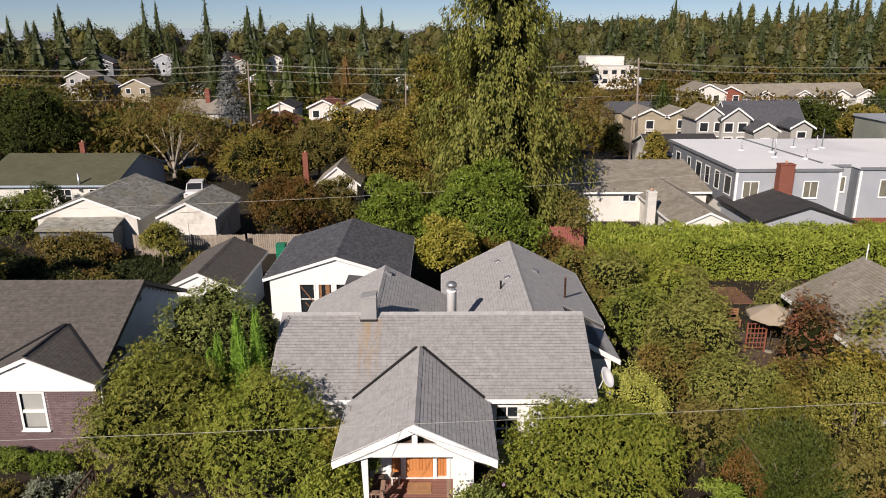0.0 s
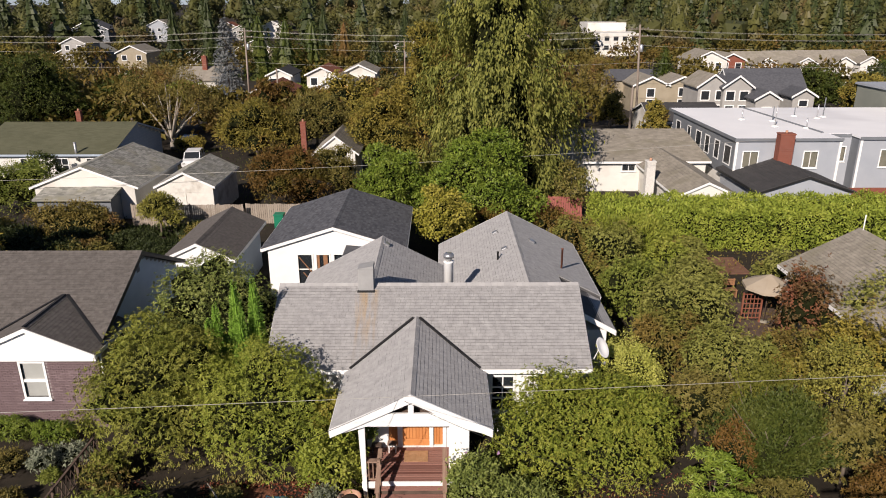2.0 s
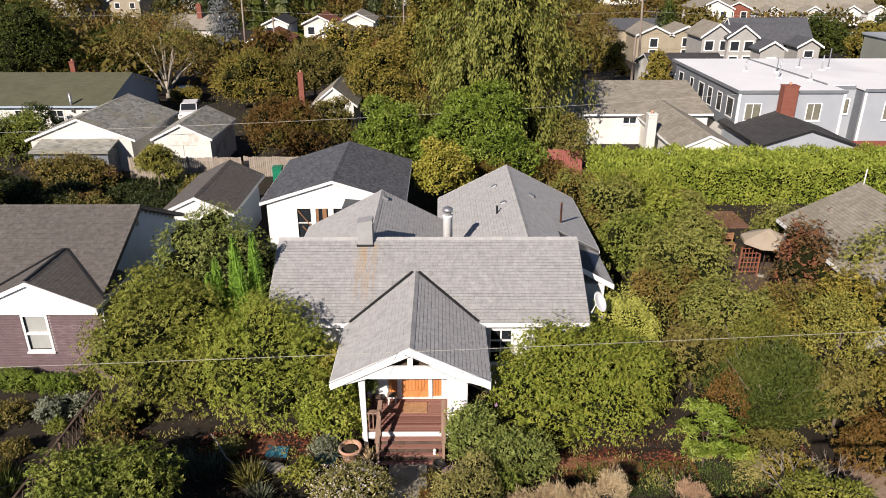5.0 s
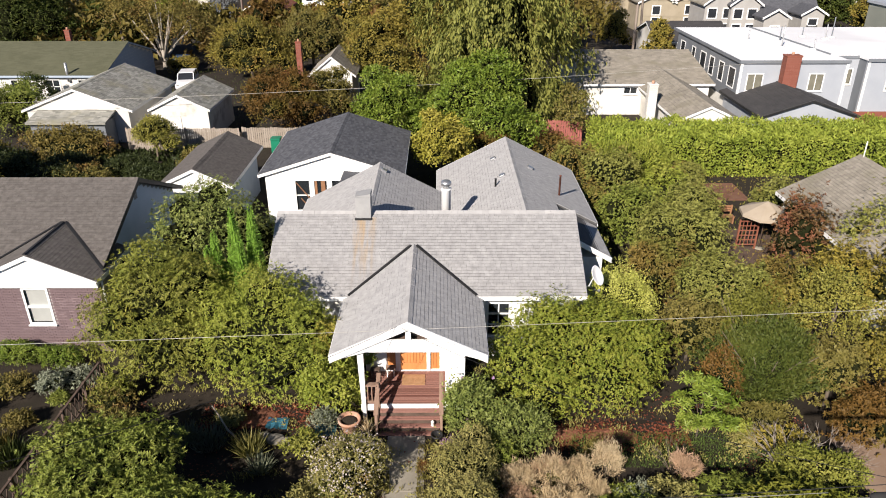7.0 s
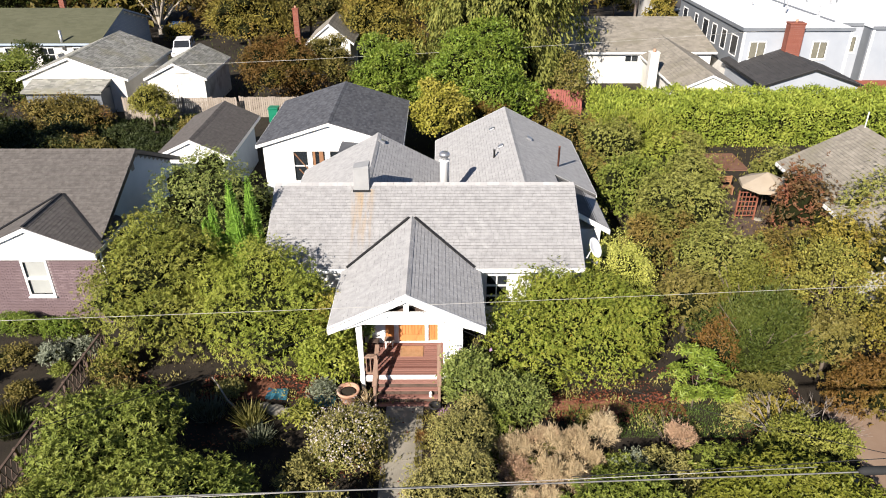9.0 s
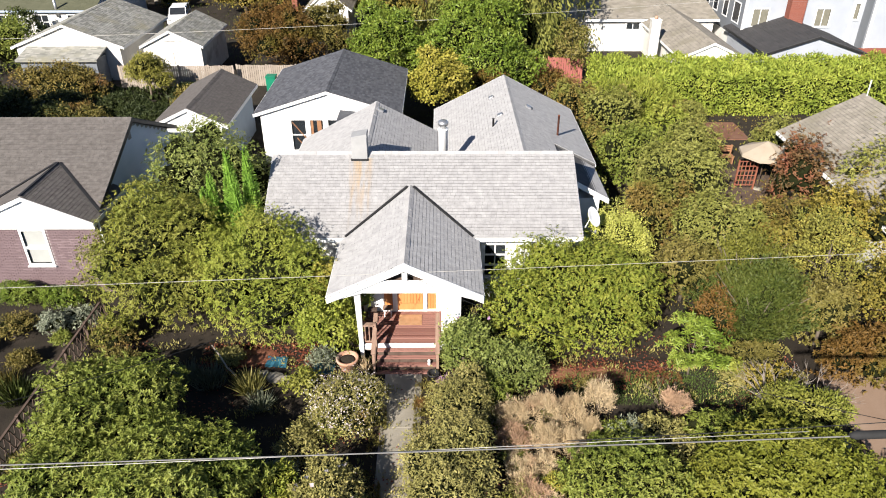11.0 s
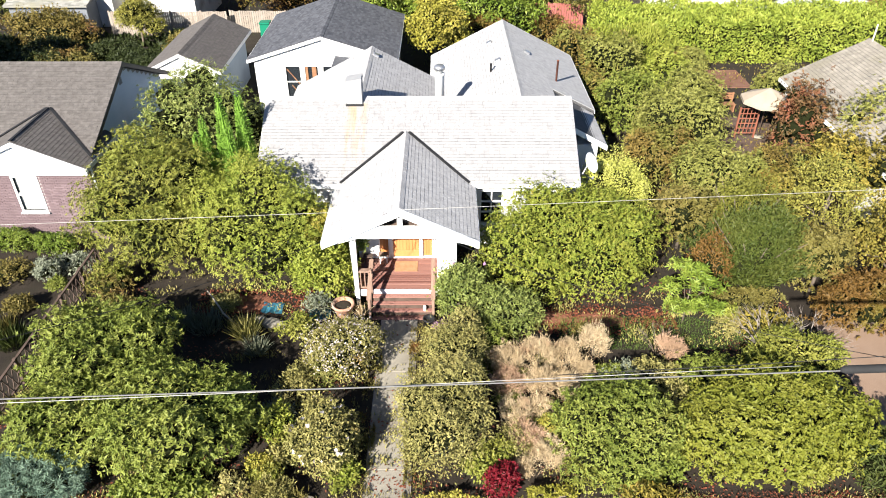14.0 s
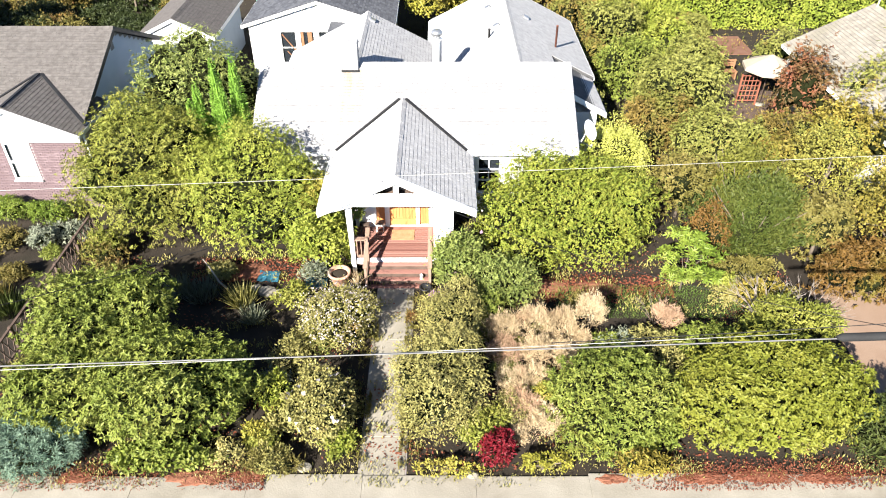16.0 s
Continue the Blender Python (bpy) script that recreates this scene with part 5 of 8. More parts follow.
part("ridge_cap", bar(bmesh.new(), (GX, 2.12, 4.575), (GX, 5.3, 4.575), 0.10, 0.03), BLACK, nb)
NWIN = (-15.50, -14.62, 1.40, 2.90)
bm = bmesh.new()
wall_y(bm, -17.5, -12.4, -0.2, 3.42, 2.36, 2.55, [NWIN])
box(bm, -12.55, -12.4, 2.55, 3.4, -0.2, 3.42)
part("brick_backing", bm, MORTAR, nb)
part("gable_panel", prism(bmesh.new(), [(GX - 2.50, 3.06), (GX + 2.50, 3.06), (GX + 2.50, 3.36), (GX, 4.42), (GX - 2.50, 3.36)], "y", 2.20, 2.34), WHITE, nb)
win = window_y(nb, *NWIN[:2], *NWIN[2:], 2.36, WHITE, cols=1, rows=2, glass=SASH)
part("sash_rail", bbox(-15.50, -14.62, 2.35, 2.42, 2.06, 2.14), WHITE, win)
part("gutter", tube(bmesh.new(), [(-12.45, 2.6, 3.35), (-12.45, 3.2, 3.40)], [0.06, 0.06], 8), WHITE, nb)
part("downpipe", tube(bmesh.new(), [(-12.35, 2.45, 3.3), (-12.35, 2.45, 0.0)], [0.04, 0.04], 8), WHITE, nb)
v = thing("gable_vent", (-12.8, 7.8, 4.7), "small slatted gable vent on the blue siding", "vent")
for i in range(4):
    part("slat", bbox(-12.83, -12.79, 7.65, 7.95, 4.62 + i * 0.075, 4.67 + i * 0.075), GREYDARK, v)


def simple_house(label, x0, x1, y0, y1, ze, zr, axis, roof_mat, wall_mat, z0=0.0, over=0.35, e=0.2, w=0.45, seed=1, fascia=WHITE, wins=(), name="house", cat="house", doors=(), shingle=True):
    """A gabled building by its roof's outline, with windows (x0, x1, z0, z1) in the wall that faces the street."""
    h = thing(name, ((x0 + x1) / 2, (y0 + y1) / 2, z0), label, cat)
    c, hw = ((y0 + y1) / 2, (y1 - y0) / 2) if axis == "x" else ((x0 + x1) / 2, (x1 - x0) / 2)
    a0, a1 = (x0, x1) if axis == "x" else (y0, y1)
    roof_slopes(h, axis, a0, a1, c, hw, ze, zr, roof_mat, e, w, seed, fascia, left=shingle, right=shingle)
    bm = bmesh.new()
    wx0, wx1, wy0, wy1 = x0 + over, x1 - over, y0 + (over if axis == "x" else 0.14), y1 - over
    zt = ze + 0.02
    part("front_wall", wall_y(bm, wx0, wx1, z0 - 3.0, zt, wy0, wy0 + 0.2, list(wins) + list(doors)), wall_mat, h)
    for x in (wx0, wx1 - 0.2):
        part("side_wall", bbox(x, x + 0.2, wy0 + 0.2, wy1 - 0.2, z0 - 3.0, zt), wall_mat, h)
    part("back_wall", bbox(wx0, wx1, wy1 - 0.2, wy1, z0 - 3.0, zt), wall_mat, h)
    if axis == "x":
        for x in (wx0, wx1 - 0.2):
            part("gable", prism(bmesh.new(), [(wy0, zt), (wy1, zt), (c, zr - 0.16)], "x", x, x + 0.2), wall_mat, h)
    else:
        for y in (wy0, wy1 - 0.2):
            part("gable", prism(bmesh.new(), [(wx0, zt), (wx1, zt), (c, zr - 0.16)], "y", y, y + 0.2), wall_mat, h)
    for q in wins:
        window_y(h, *q, wy0, WHITE, cols=2 if q[1] - q[0] > 0.9 else 1, rows=1 if q[3] - q[2] < 0.8 else 2)
    for q in doors:
        part("door", bbox(q[0], q[1], wy0 + 0.04, wy0 + 0.1, q[2], q[3]), PEEL, h)
    return h


gh = simple_house("white backyard cottage with a charcoal shingle roof and open window frames", -9.25, -0.95, 15.55, 24.2, 3.0, 4.3, "y", SH_DARK, WHITE, e=0.15, w=0.28, seed=81,
                  wins=[(-7.2, -6.42, 0.8, 2.58), (-6.14, -5.42, 0.8, 2.58), (-5.12, -4.35, 0.8, 2.58)], name="cottage")
part("wooden_brace", bar(bmesh.new(), (-7.15, 15.735, 2.45), (-6.45, 15.735, 1.5), 0.10, 0.05), STUD, gh)
part("wooden_brace", bar(bmesh.new(), (-6.95, 15.735, 1.5), (-6.45, 15.735, 0.85), 0.10, 0.05), STUD, gh)
part("wooden_stud", bbox(-6.12, -5.98, 15.71, 15.75, 0.8, 2.58), STUD, gh)
part("wooden_stud", bbox(-5.76, -5.52, 15.71, 15.75, 0.8, 2.58), STUD, gh)
part("lean_to_roof", prism(bmesh.new(), [(-4.4, 3.05), (-1.4, 2.75), (-1.4, 2.87), (-4.4, 3.17)], "y", 13.5, 15.70), SH_DARK, gh)
simple_house("small garage with a brown shingle roof and pale blue boards", -14.42, -10.30, 14.0, 21.2, 2.92, 3.88, "y", SH_BROWN, BLUE, e=0.17, w=0.26, seed=91, name="garage", cat="garage")
part("gable_panel", prism(bmesh.new(), [(-14.07, 1.6), (-10.65, 1.6), (-10.65, 2.9), (-12.36, 3.70), (-14.07, 2.9)], "y", 14.09, 14.138), WHITE, bpy.data.objects["garage"])
sh = simple_house("white garage with an old mossy grey shingle roof", -31.2, -22.7, 31.4, 41.4, 2.6, 4.25, "y", SH_MOSS, CREAM, e=0.2, w=0.4, seed=101, name="garage", cat="garage")
slab = prism(bmesh.new(), [(29.4, 2.0), (31.7, 2.5), (31.7, 2.62), (29.4, 2.12)], "x", -30.0, -24.0)
lt = part("lean_to_roof", slab, SH_MOSS, sh)
shingles(lt, (-30.0, 29.4, 2.125), (1, 0, 0), (0, 2.3, 0.5), 6.0, 2.35, SH_MOSS, 0.2, 0.4, seed=103)
part("lean_to_wall", bbox(-29.8, -24.2, 29.7, 31.6, -0.1, 2.05), GREYDARK, sh)
simple_house("small white garage with peeling paint and double doors", -21.4, -16.65, 31.2, 38.2, 2.7, 3.85, "y", SH_MOSS, PEEL, e=0.2, w=0.4, seed=111, name="garage", cat="garage", over=0.2,
             doors=[(-20.2, -19.05, 0.0, 2.15), (-19.0, -17.85, 0.0, 2.15)])
ol = simple_house("white bungalow with an olive shingle roof", -43.0, -29.6, 42.6, 55.8, 2.9, 4.85, "x", SH_OLIVE, CREAM, e=0.22, w=0.5, seed=121, fascia=BLUE,
                  wins=[(-38.4, -37.2, 1.2, 2.4), (-35.2, -34.0, 1.2, 2.4), (-32.2, -31.0, 1.2, 2.4)])
part("vent_pipe", tube(bmesh.new(), [(-33.0, 42.8, 2.3), (-33.0, 42.8, 4.0)], [0.12, 0.12], 10), STEEL, ol)
siding_x(ol, -29.95, 42.95, 55.4, 0.3, 4.69, 49.2, 0.295, BLUE, e=0.3)


def brick_chimney(at, w, z0, z1, label="red brick chimney on the roof", mat=None, d=None):
    c = thing("chimney", (at[0], at[1], z0), label, "chimney")
    d = d or w
    bm = bmesh.new()
    z, i = z0, 0
    while z < z1:
        o = 0.0 if i % 2 else 0.012
        box(bm, at[0] - w / 2 + o, at[0] + w / 2 - o, at[1] - d / 2 + o, at[1] + d / 2 - o, z, min(z + 0.068, z1))
        z += 0.08
        i += 1
    part("shaft", bm, mat or REDBRICK, c)
    part("core", bbox(at[0] - w / 2 + 0.02, at[0] + w / 2 - 0.02, at[1] - d / 2 + 0.02, at[1] + d / 2 - 0.02, z0, z1 - 0.02), MORTAR, c)
    part("crown", bbox(at[0] - w / 2 - 0.04, at[0] + w / 2 + 0.04, at[1] - d / 2 - 0.04, at[1] + d / 2 + 0.04, z1, z1 + 0.1, bevel=0.02), mat or REDBRICK, c)
    part("flue_pot", lathe(bmesh.new(), (at[0], at[1], z1 + 0.1), [(0.12, 0), (0.10, 0.22), (0.0, 0.221)], 10), TERRA, c)
    return c


brick_chimney((-36.3, 51.0), 0.5, 3.8, 5.6)
brick_chimney((-13.1, 50.0), 0.55, -0.2, 4.6, "tall slim red brick chimney")
# small roof among the trees
simple_house("small house among trees with a tan shingle roof", -10.9, -6.6, 42.0, 48.0, 3.0, 4.7, "y", SH_TAN, CREAM, e=0.25, w=0.5, seed=131)
# long low house with old grey shingles, and its front gable
lo = simple_house("low white house with an old grey shingle roof", 13.6, 25.0, 39.3, 55.5, 2.8, 4.3, "x", SH_TAN, CREAM, e=0.26, w=0.42, seed=141, wins=[(17.2, 18.3, 1.9, 2.4)])
simple_house("gabled front of the low white house with old shingles", 18.4, 23.2, 28.4, 46.0, 2.55, 3.62, "y", SH_TAN, CREAM, e=0.26, w=0.42, seed=151)
brick_chimney((17.75, 33.2), 0.7, 1.0, 4.1, "white painted chimney on the roof", CREAM)
simple_house("small shed with a black felt roof and grey boards", 25.0, 32.6, 29.6, 38.2, 2.5, 3.75, "y", SH_BLACK, GREYSIDE, e=0.3, w=0.9, seed=161, fascia=BLACK, name="shed", cat="shed")
simple_house("small bungalow with a dark roof", 26.6, 36.0, 64.0, 74.0, 2.3, 4.0, "x", SH_BLACK, CREAM, e=0.3, w=0.6, seed=163, wins=[(28, 29.2, 0.8, 1.9), (31, 32.2, 0.8, 1.9)])

# flat-roofed grey apartment building
apt = thing("apartment_building", (33, 45, 0), "two-storey grey apartment building with a flat white roof", "building")
bm = bmesh.new()
wall_y(bm, 25.6, 34.35, -1.5, 5.28, 36.0, 36.25, [(26.3, 27.5, 3.0, 4.3), (31.4, 32.5, 3.0, 4.3)])
part("front_wall", bm, GREYSIDE, apt)
part("back_wall", bbox(25.85, 34.35, 52.5, 52.75, -1.5, 5.28), GREYSIDE, apt)
part("front_wall", wall_y(bmesh.new(), 34.35, 36.3, -1.5, 5.28, 38.0, 38.25, [(34.7, 35.9, 3.1, 4.3)]), GREYSIDE, apt)
part("front_wall", wall_y(bmesh.new(), 36.3, 52.0, -1.5, 5.28, 36.6, 36.85, [(38.2, 39.9, 2.9, 4.3), (43, 44.6, 2.9, 4.3)]), GREYSIDE, apt)
part("return_wall", bbox(34.1, 34.35, 36.25, 38.0, -1.5, 5.28), GREYSIDE, apt)
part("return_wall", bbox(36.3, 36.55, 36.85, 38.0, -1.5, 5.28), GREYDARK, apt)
bm = bmesh.new()
ywins = [(37.0, 38.3), (39.6, 40.6), (42.0, 43.0), (44.2, 45.5), (47.2, 48.0), (50.3, 51.5)]
cuts = [36.25] + [c for w in ywins for c in w] + [52.75]
for a, b in zip(cuts[::2], cuts[1::2]):
    box(bm, 25.6, 25.85, a, b, 1.9, 5.28)
for a, b in ywins:
    box(bm, 25.6, 25.85, a, b, 1.9, 3.0)
    box(bm, 25.6, 25.85, a, b, 4.5, 5.28)
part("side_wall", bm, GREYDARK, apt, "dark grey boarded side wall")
part("side_base", bbox(25.55, 25.86, 36.0, 52.75, -1.5, 1.9), CREAM, apt, "pale lower side wall")
for a, b in ywins:
    bm = bmesh.new()
    for q in ((a - 0.1, a, 2.9, 4.6), (b, b + 0.1, 2.9, 4.6), (a, b, 2.9, 3.0), (a, b, 4.5, 4.6)):
        box(bm, 25.575, 25.62, *q)
    w = part("window", bm, WHITE, apt)
    part("pane", bbox(25.605, 25.615, a, b, 3.0, 4.5), DARKPANE, w)
for q in ((26.3, 27.5, 3.0, 4.3), (31.4, 32.5, 3.0, 4.3)):
    window_y(apt, *q, 36.0, WHITE, cols=2, rows=1, glass=PANEWARM)
window_y(apt, 34.7, 35.9, 3.1, 4.3, 38.0, WHITE, cols=2, rows=1, glass=PANEWARM)
for q in ((38.2, 39.9, 2.9, 4.3), (43, 44.6, 2.9, 4.3)):
    window_y(apt, *q, 36.6, WHITE, cols=2, rows=1, glass=PANEWARM)
part("roof", bbox(25.5, 53.0, 38.3, 54.0, 5.28, 5.42), WHITEROOF, apt)
bm = box(bmesh.new(), 25.5, 34.4, 35.9, 38.3, 5.28, 5.42)
box(bm, 36.2, 53.0, 36.5, 38.3, 5.28, 5.42)
part("roof_edge", bm, WHITEROOF, apt)
bm = bmesh.new()
for q in ((25.42, 34.45, 35.84, 35.9, 5.2, 5.45), (34.4, 36.2, 37.9, 37.96, 5.2, 5.45), (36.2, 53.0, 36.44, 36.5, 5.2, 5.45), (25.42, 25.5, 35.9, 54.0, 5.2, 5.45)):
    box(bm, *q)
part("roof_trim", bm, GREYDARK, apt)
for q in ((34.2, 34.4, 35.95, 36.02, -1.5, 5.2), (36.28, 36.48, 36.55, 36.62, -1.5, 5.2), (25.55, 25.75, 35.95, 36.02, -1.5, 5.2)):
    part("corner_board", bbox(*q), WHITE, apt)
part("brick_base", bbox(34.3, 52.0, 36.42, 36.58, -1.5, 1.05), REDBRICK, apt)
part("parapet_strip", bar(bmesh.new(), (33.2, 54, 5.46), (34.0, 38.5, 5.46), 0.15, 0.12), GREYDARK, apt)
brick_chimney((29.3, 35.3), 1.2, 0.0, 5.9, "broad red brick chimney against the grey wall", d=0.8)
for i, (x, y) in enumerate(((30.0, 46.0), (32.5, 45.0), (31.4, 42.0), (36.0, 48.0), (37.5, 46.5), (38.6, 47.5), (33.8, 41.0))):
    p = thing("roof_vent", (x, y, 5.42), "thin metal vent pipe on the flat white roof", "vent pipe", "pipes on the flat roof")
    part("pipe", lathe(bmesh.new(), (x, y, 5.4), [(0.05, 0), (0.05, 0.9 + 0.5 * (i % 3)), (0.0, 0.91 + 0.5 * (i % 3))], 8), GREYDARK if i % 2 else STEEL, p)
    part("flashing", lathe(bmesh.new(), (x, y, 5.42), [(0.35, 0), (0.32, 0.06), (0.1, 0.12), (0.0, 0.121)], 12), WHITE, p)
big = thing("commercial_building", (58, 66, 0), "windowless grey-green building with a flat parapet", "building")
part("wall", bbox(48.7, 76, 38, 60, -2, 7.2), GREENSIDE, big)
part("parapet", bbox(48.5, 76.2, 37.8, 60.2, 7.2, 7.45), GREYSIDE, big)
part("roof_hut", bbox(53.5, 74, 46, 60, 7.45, 9.2), GREENSIDE, big)
part("hut_parapet", bbox(53.3, 74.2, 45.8, 60.2, 9.2, 9.4), GREYDARK, big)
part("vent_pipe", tube(bmesh.new(), [(51.6, 58, 7.4), (51.6, 58, 13.0)], [0.15, 0.15], 8), CREAM, big)

# house with a hipped tan roof, patio umbrella beside it
rh = simple_house("low white house with a tan shingle gable roof", 19.3, 27.4, 1.5, 13.6, 2.7, 4.77, "y", SH_TAN, CREAM, e=0.17, w=0.2, seed=171)
part("aerial_mast", tube(bmesh.new(), [(23.3, 13.2, 4.5), (23.3, 13.2, 5.6)], [0.035, 0.03], 6), WHITE, rh)
um = thing("patio_umbrella", (18.0, 11.6, 0), "beige canvas patio umbrella, open", "umbrella")
bm = bmesh.new()
apexv = bm.verts.new((18.2, 12.0, 2.75))
ring = [bm.verts.new((18.2 + 1.35 * math.cos(k * math.tau / 8 + 0.2), 12.0 + 1.35 * math.sin(k * math.tau / 8 + 0.2), 2.15)) for k in range(8)]
hem = [bm.verts.new((v.co.x, v.co.y, 2.0)) for v in ring]
for k in range(8):
    bm.faces.new((apexv, ring[k], ring[(k + 1) % 8]))
    bm.faces.new((ring[k], hem[k], hem[(k + 1) % 8], ring[(k + 1) % 8]))
part("canopy", bm, CANVAS, um)
part("pole", tube(bmesh.new(), [(18.2, 12.0, 0), (18.2, 12.0, 2.72)], [0.03, 0.03], 8), DARKWOOD, um)
part("base", lathe(bmesh.new(), (18.2, 12.0, 0), [(0.3, 0), (0.28, 0.08), (0.05, 0.1), (0.0, 0.101)], 14), CONCRETE, um)
# Dark wood colour on the patio stands in for the shade lying on it.
tagged(part("patio", bbox(15.6, 19.5, 8.0, 14.5, -0.1, 0.06), DARKWOOD, None), "patio deck with its shade put into a dark colour", "patio", kind="structure")
tagged(part("mulch_bed", bbox(17.2, 20.5, 19.0, 22.0, -0.1, 0.05), BRICKPAVE, None), "reddish brown mulch bed", "ground", kind="structure")
tr = thing("trellis", (17.4, 11.9, 0), "dark red-brown wooden trellis panel beside the patio umbrella", "trellis")
for x in (16.9, 17.9):
    part("post", bbox(x - 0.04, x + 0.04, 11.86, 11.94, 0.0, 1.75), RUST, tr)
for k in range(6):
    part("slat", bbox(16.94, 17.86, 11.87, 11.895, 0.30 + 0.27 * k, 0.35 + 0.27 * k), RUST, tr)
for k in range(4):
    part("upright", bbox(17.08 + 0.2 * k, 17.12 + 0.2 * k, 11.90, 11.925, 0.25, 1.7), RUST, tr)
tb = thing("garden_bench", (17.2, 15.6, 0), "dark red wooden garden bench", "bench")
for k in range(3):
    part("slat", bbox(16.3, 18.1, 15.3 + 0.16 * k, 15.43 + 0.16 * k, 0.42, 0.46), STUD, tb)
for k in range(3):
    part("back_slat", bbox(16.3, 18.1, 15.82, 15.86, 0.58 + 0.14 * k, 0.69 + 0.14 * k), STUD, tb)
for x in (16.35, 18.0):
    part("leg", bbox(x, x + 0.07, 15.3, 15.86, 0.0, 0.42), STUD, tb)
    part("back_post", bbox(x, x + 0.07, 15.80, 15.86, 0.42, 1.0), STUD, tb)


def fence(label, x0, y0, x1, y1, h, step, mat, posts=2.2, seed=1, gap=0.02):
    """A run of boards with posts and two rails."""
    rng = random.Random(seed)
    f = thing("fence", ((x0 + x1) / 2, (y0 + y1) / 2, 0), label, "fence")
    d = Vector((x1 - x0, y1 - y0, 0))
    n = int(d.length / step)
    d.normalize()
    for i in range(n):
        p = Vector((x0, y0, 0)) + d * (i + 0.5) * step
        hh = h + rng.uniform(-0.03, 0.03)
        part("board", bar(bmesh.new(), p + Vector((0, 0, 0.03)), p + Vector((0, 0, hh)), step - gap, 0.02, up=(-d.y, d.x, 0)), mat, f)
    k = int(d.length) + 1
    L = (Vector((x1, y1, 0)) - Vector((x0, y0, 0))).length
    for i in range(int(L / posts) + 1):
        p = Vector((x0, y0, 0)) + d * min(i * posts, L) + Vector((-d.y, d.x, 0)) * 0.06
        part("post", bbox(p.x - 0.05, p.x + 0.05, p.y - 0.05, p.y + 0.05, -0.1, h + 0.05), mat, f)
    for z in (h * 0.25, h * 0.8):
        o = Vector((-d.y, d.x, 0)) * 0.03
        part("rail", bar(bmesh.new(), Vector((x0, y0, z)) + o, Vector((x1, y1, z)) + o, 0.04, 0.09), mat, f)
    return f


fence("grey weathered board fence", -22.5, 29.3, -14.0, 29.3, 1.75, 0.16, FENCE, seed=1)
fence("grey weathered board fence beside the garage", -14.0, 30.0, -9.0, 30.0, 1.6, 0.16, FENCE, seed=2)
fence("red stained board fence", 5.0, 31.5, 12.0, 30.5, 1.9, 0.18, REDFENCE, seed=3)
lat = thing("fence", (-11.9, -3.5, 0), "low dark lattice fence with a sloping top rail", "fence")
for i in range(6):
    y = 0.4 - i * 1.6
    part("post", bbox(-11.95, -11.85, y - 0.05, y + 0.05, -0.1, 1.05), DARKWOOD, lat)
part("top_rail", bbox(-11.94, -11.86, -7.8, 0.5, 0.98, 1.02), DARKWOOD, lat)
part("bottom_rail", bbox(-11.93, -11.87, -7.8, 0.5, 0.15, 0.2), DARKWOOD, lat)
for i in range(28):
    y = 0.4 - i * 0.29
    part("picket", bar(bmesh.new(), (-11.9, y, 0.18), (-11.9, y - 0.30, 0.98), 0.03, 0.02, up=(1, 0, 0)), DARKWOOD, lat)
    part("picket", bar(bmesh.new(), (-11.88, y - 0.30, 0.18), (-11.88, y, 0.98), 0.03, 0.02, up=(1, 0, 0)), DARKWOOD, lat)

# bin, parked car
bn = thing("wheelie_bin", (-11.25, 28.9, 0), "green plastic wheeled bin beside the fence", "bin")
bm = bbox(-11.6, -10.9, 28.6, 29.3, 0.05, 1.05, bevel=0.03)
part("body", bm, GREENPLASTIC, bn)
part("lid", bbox(-11.63, -10.87, 28.55, 29.33, 1.05, 1.15, bevel=0.02), GREENPLASTIC, bn)
for x in (-11.6, -10.95):
    part("wheel", tube(bmesh.new(), [(x, 29.28, 0.1), (x + 0.05, 29.28, 0.1)], [0.1, 0.1], 10), BLACK, bn)


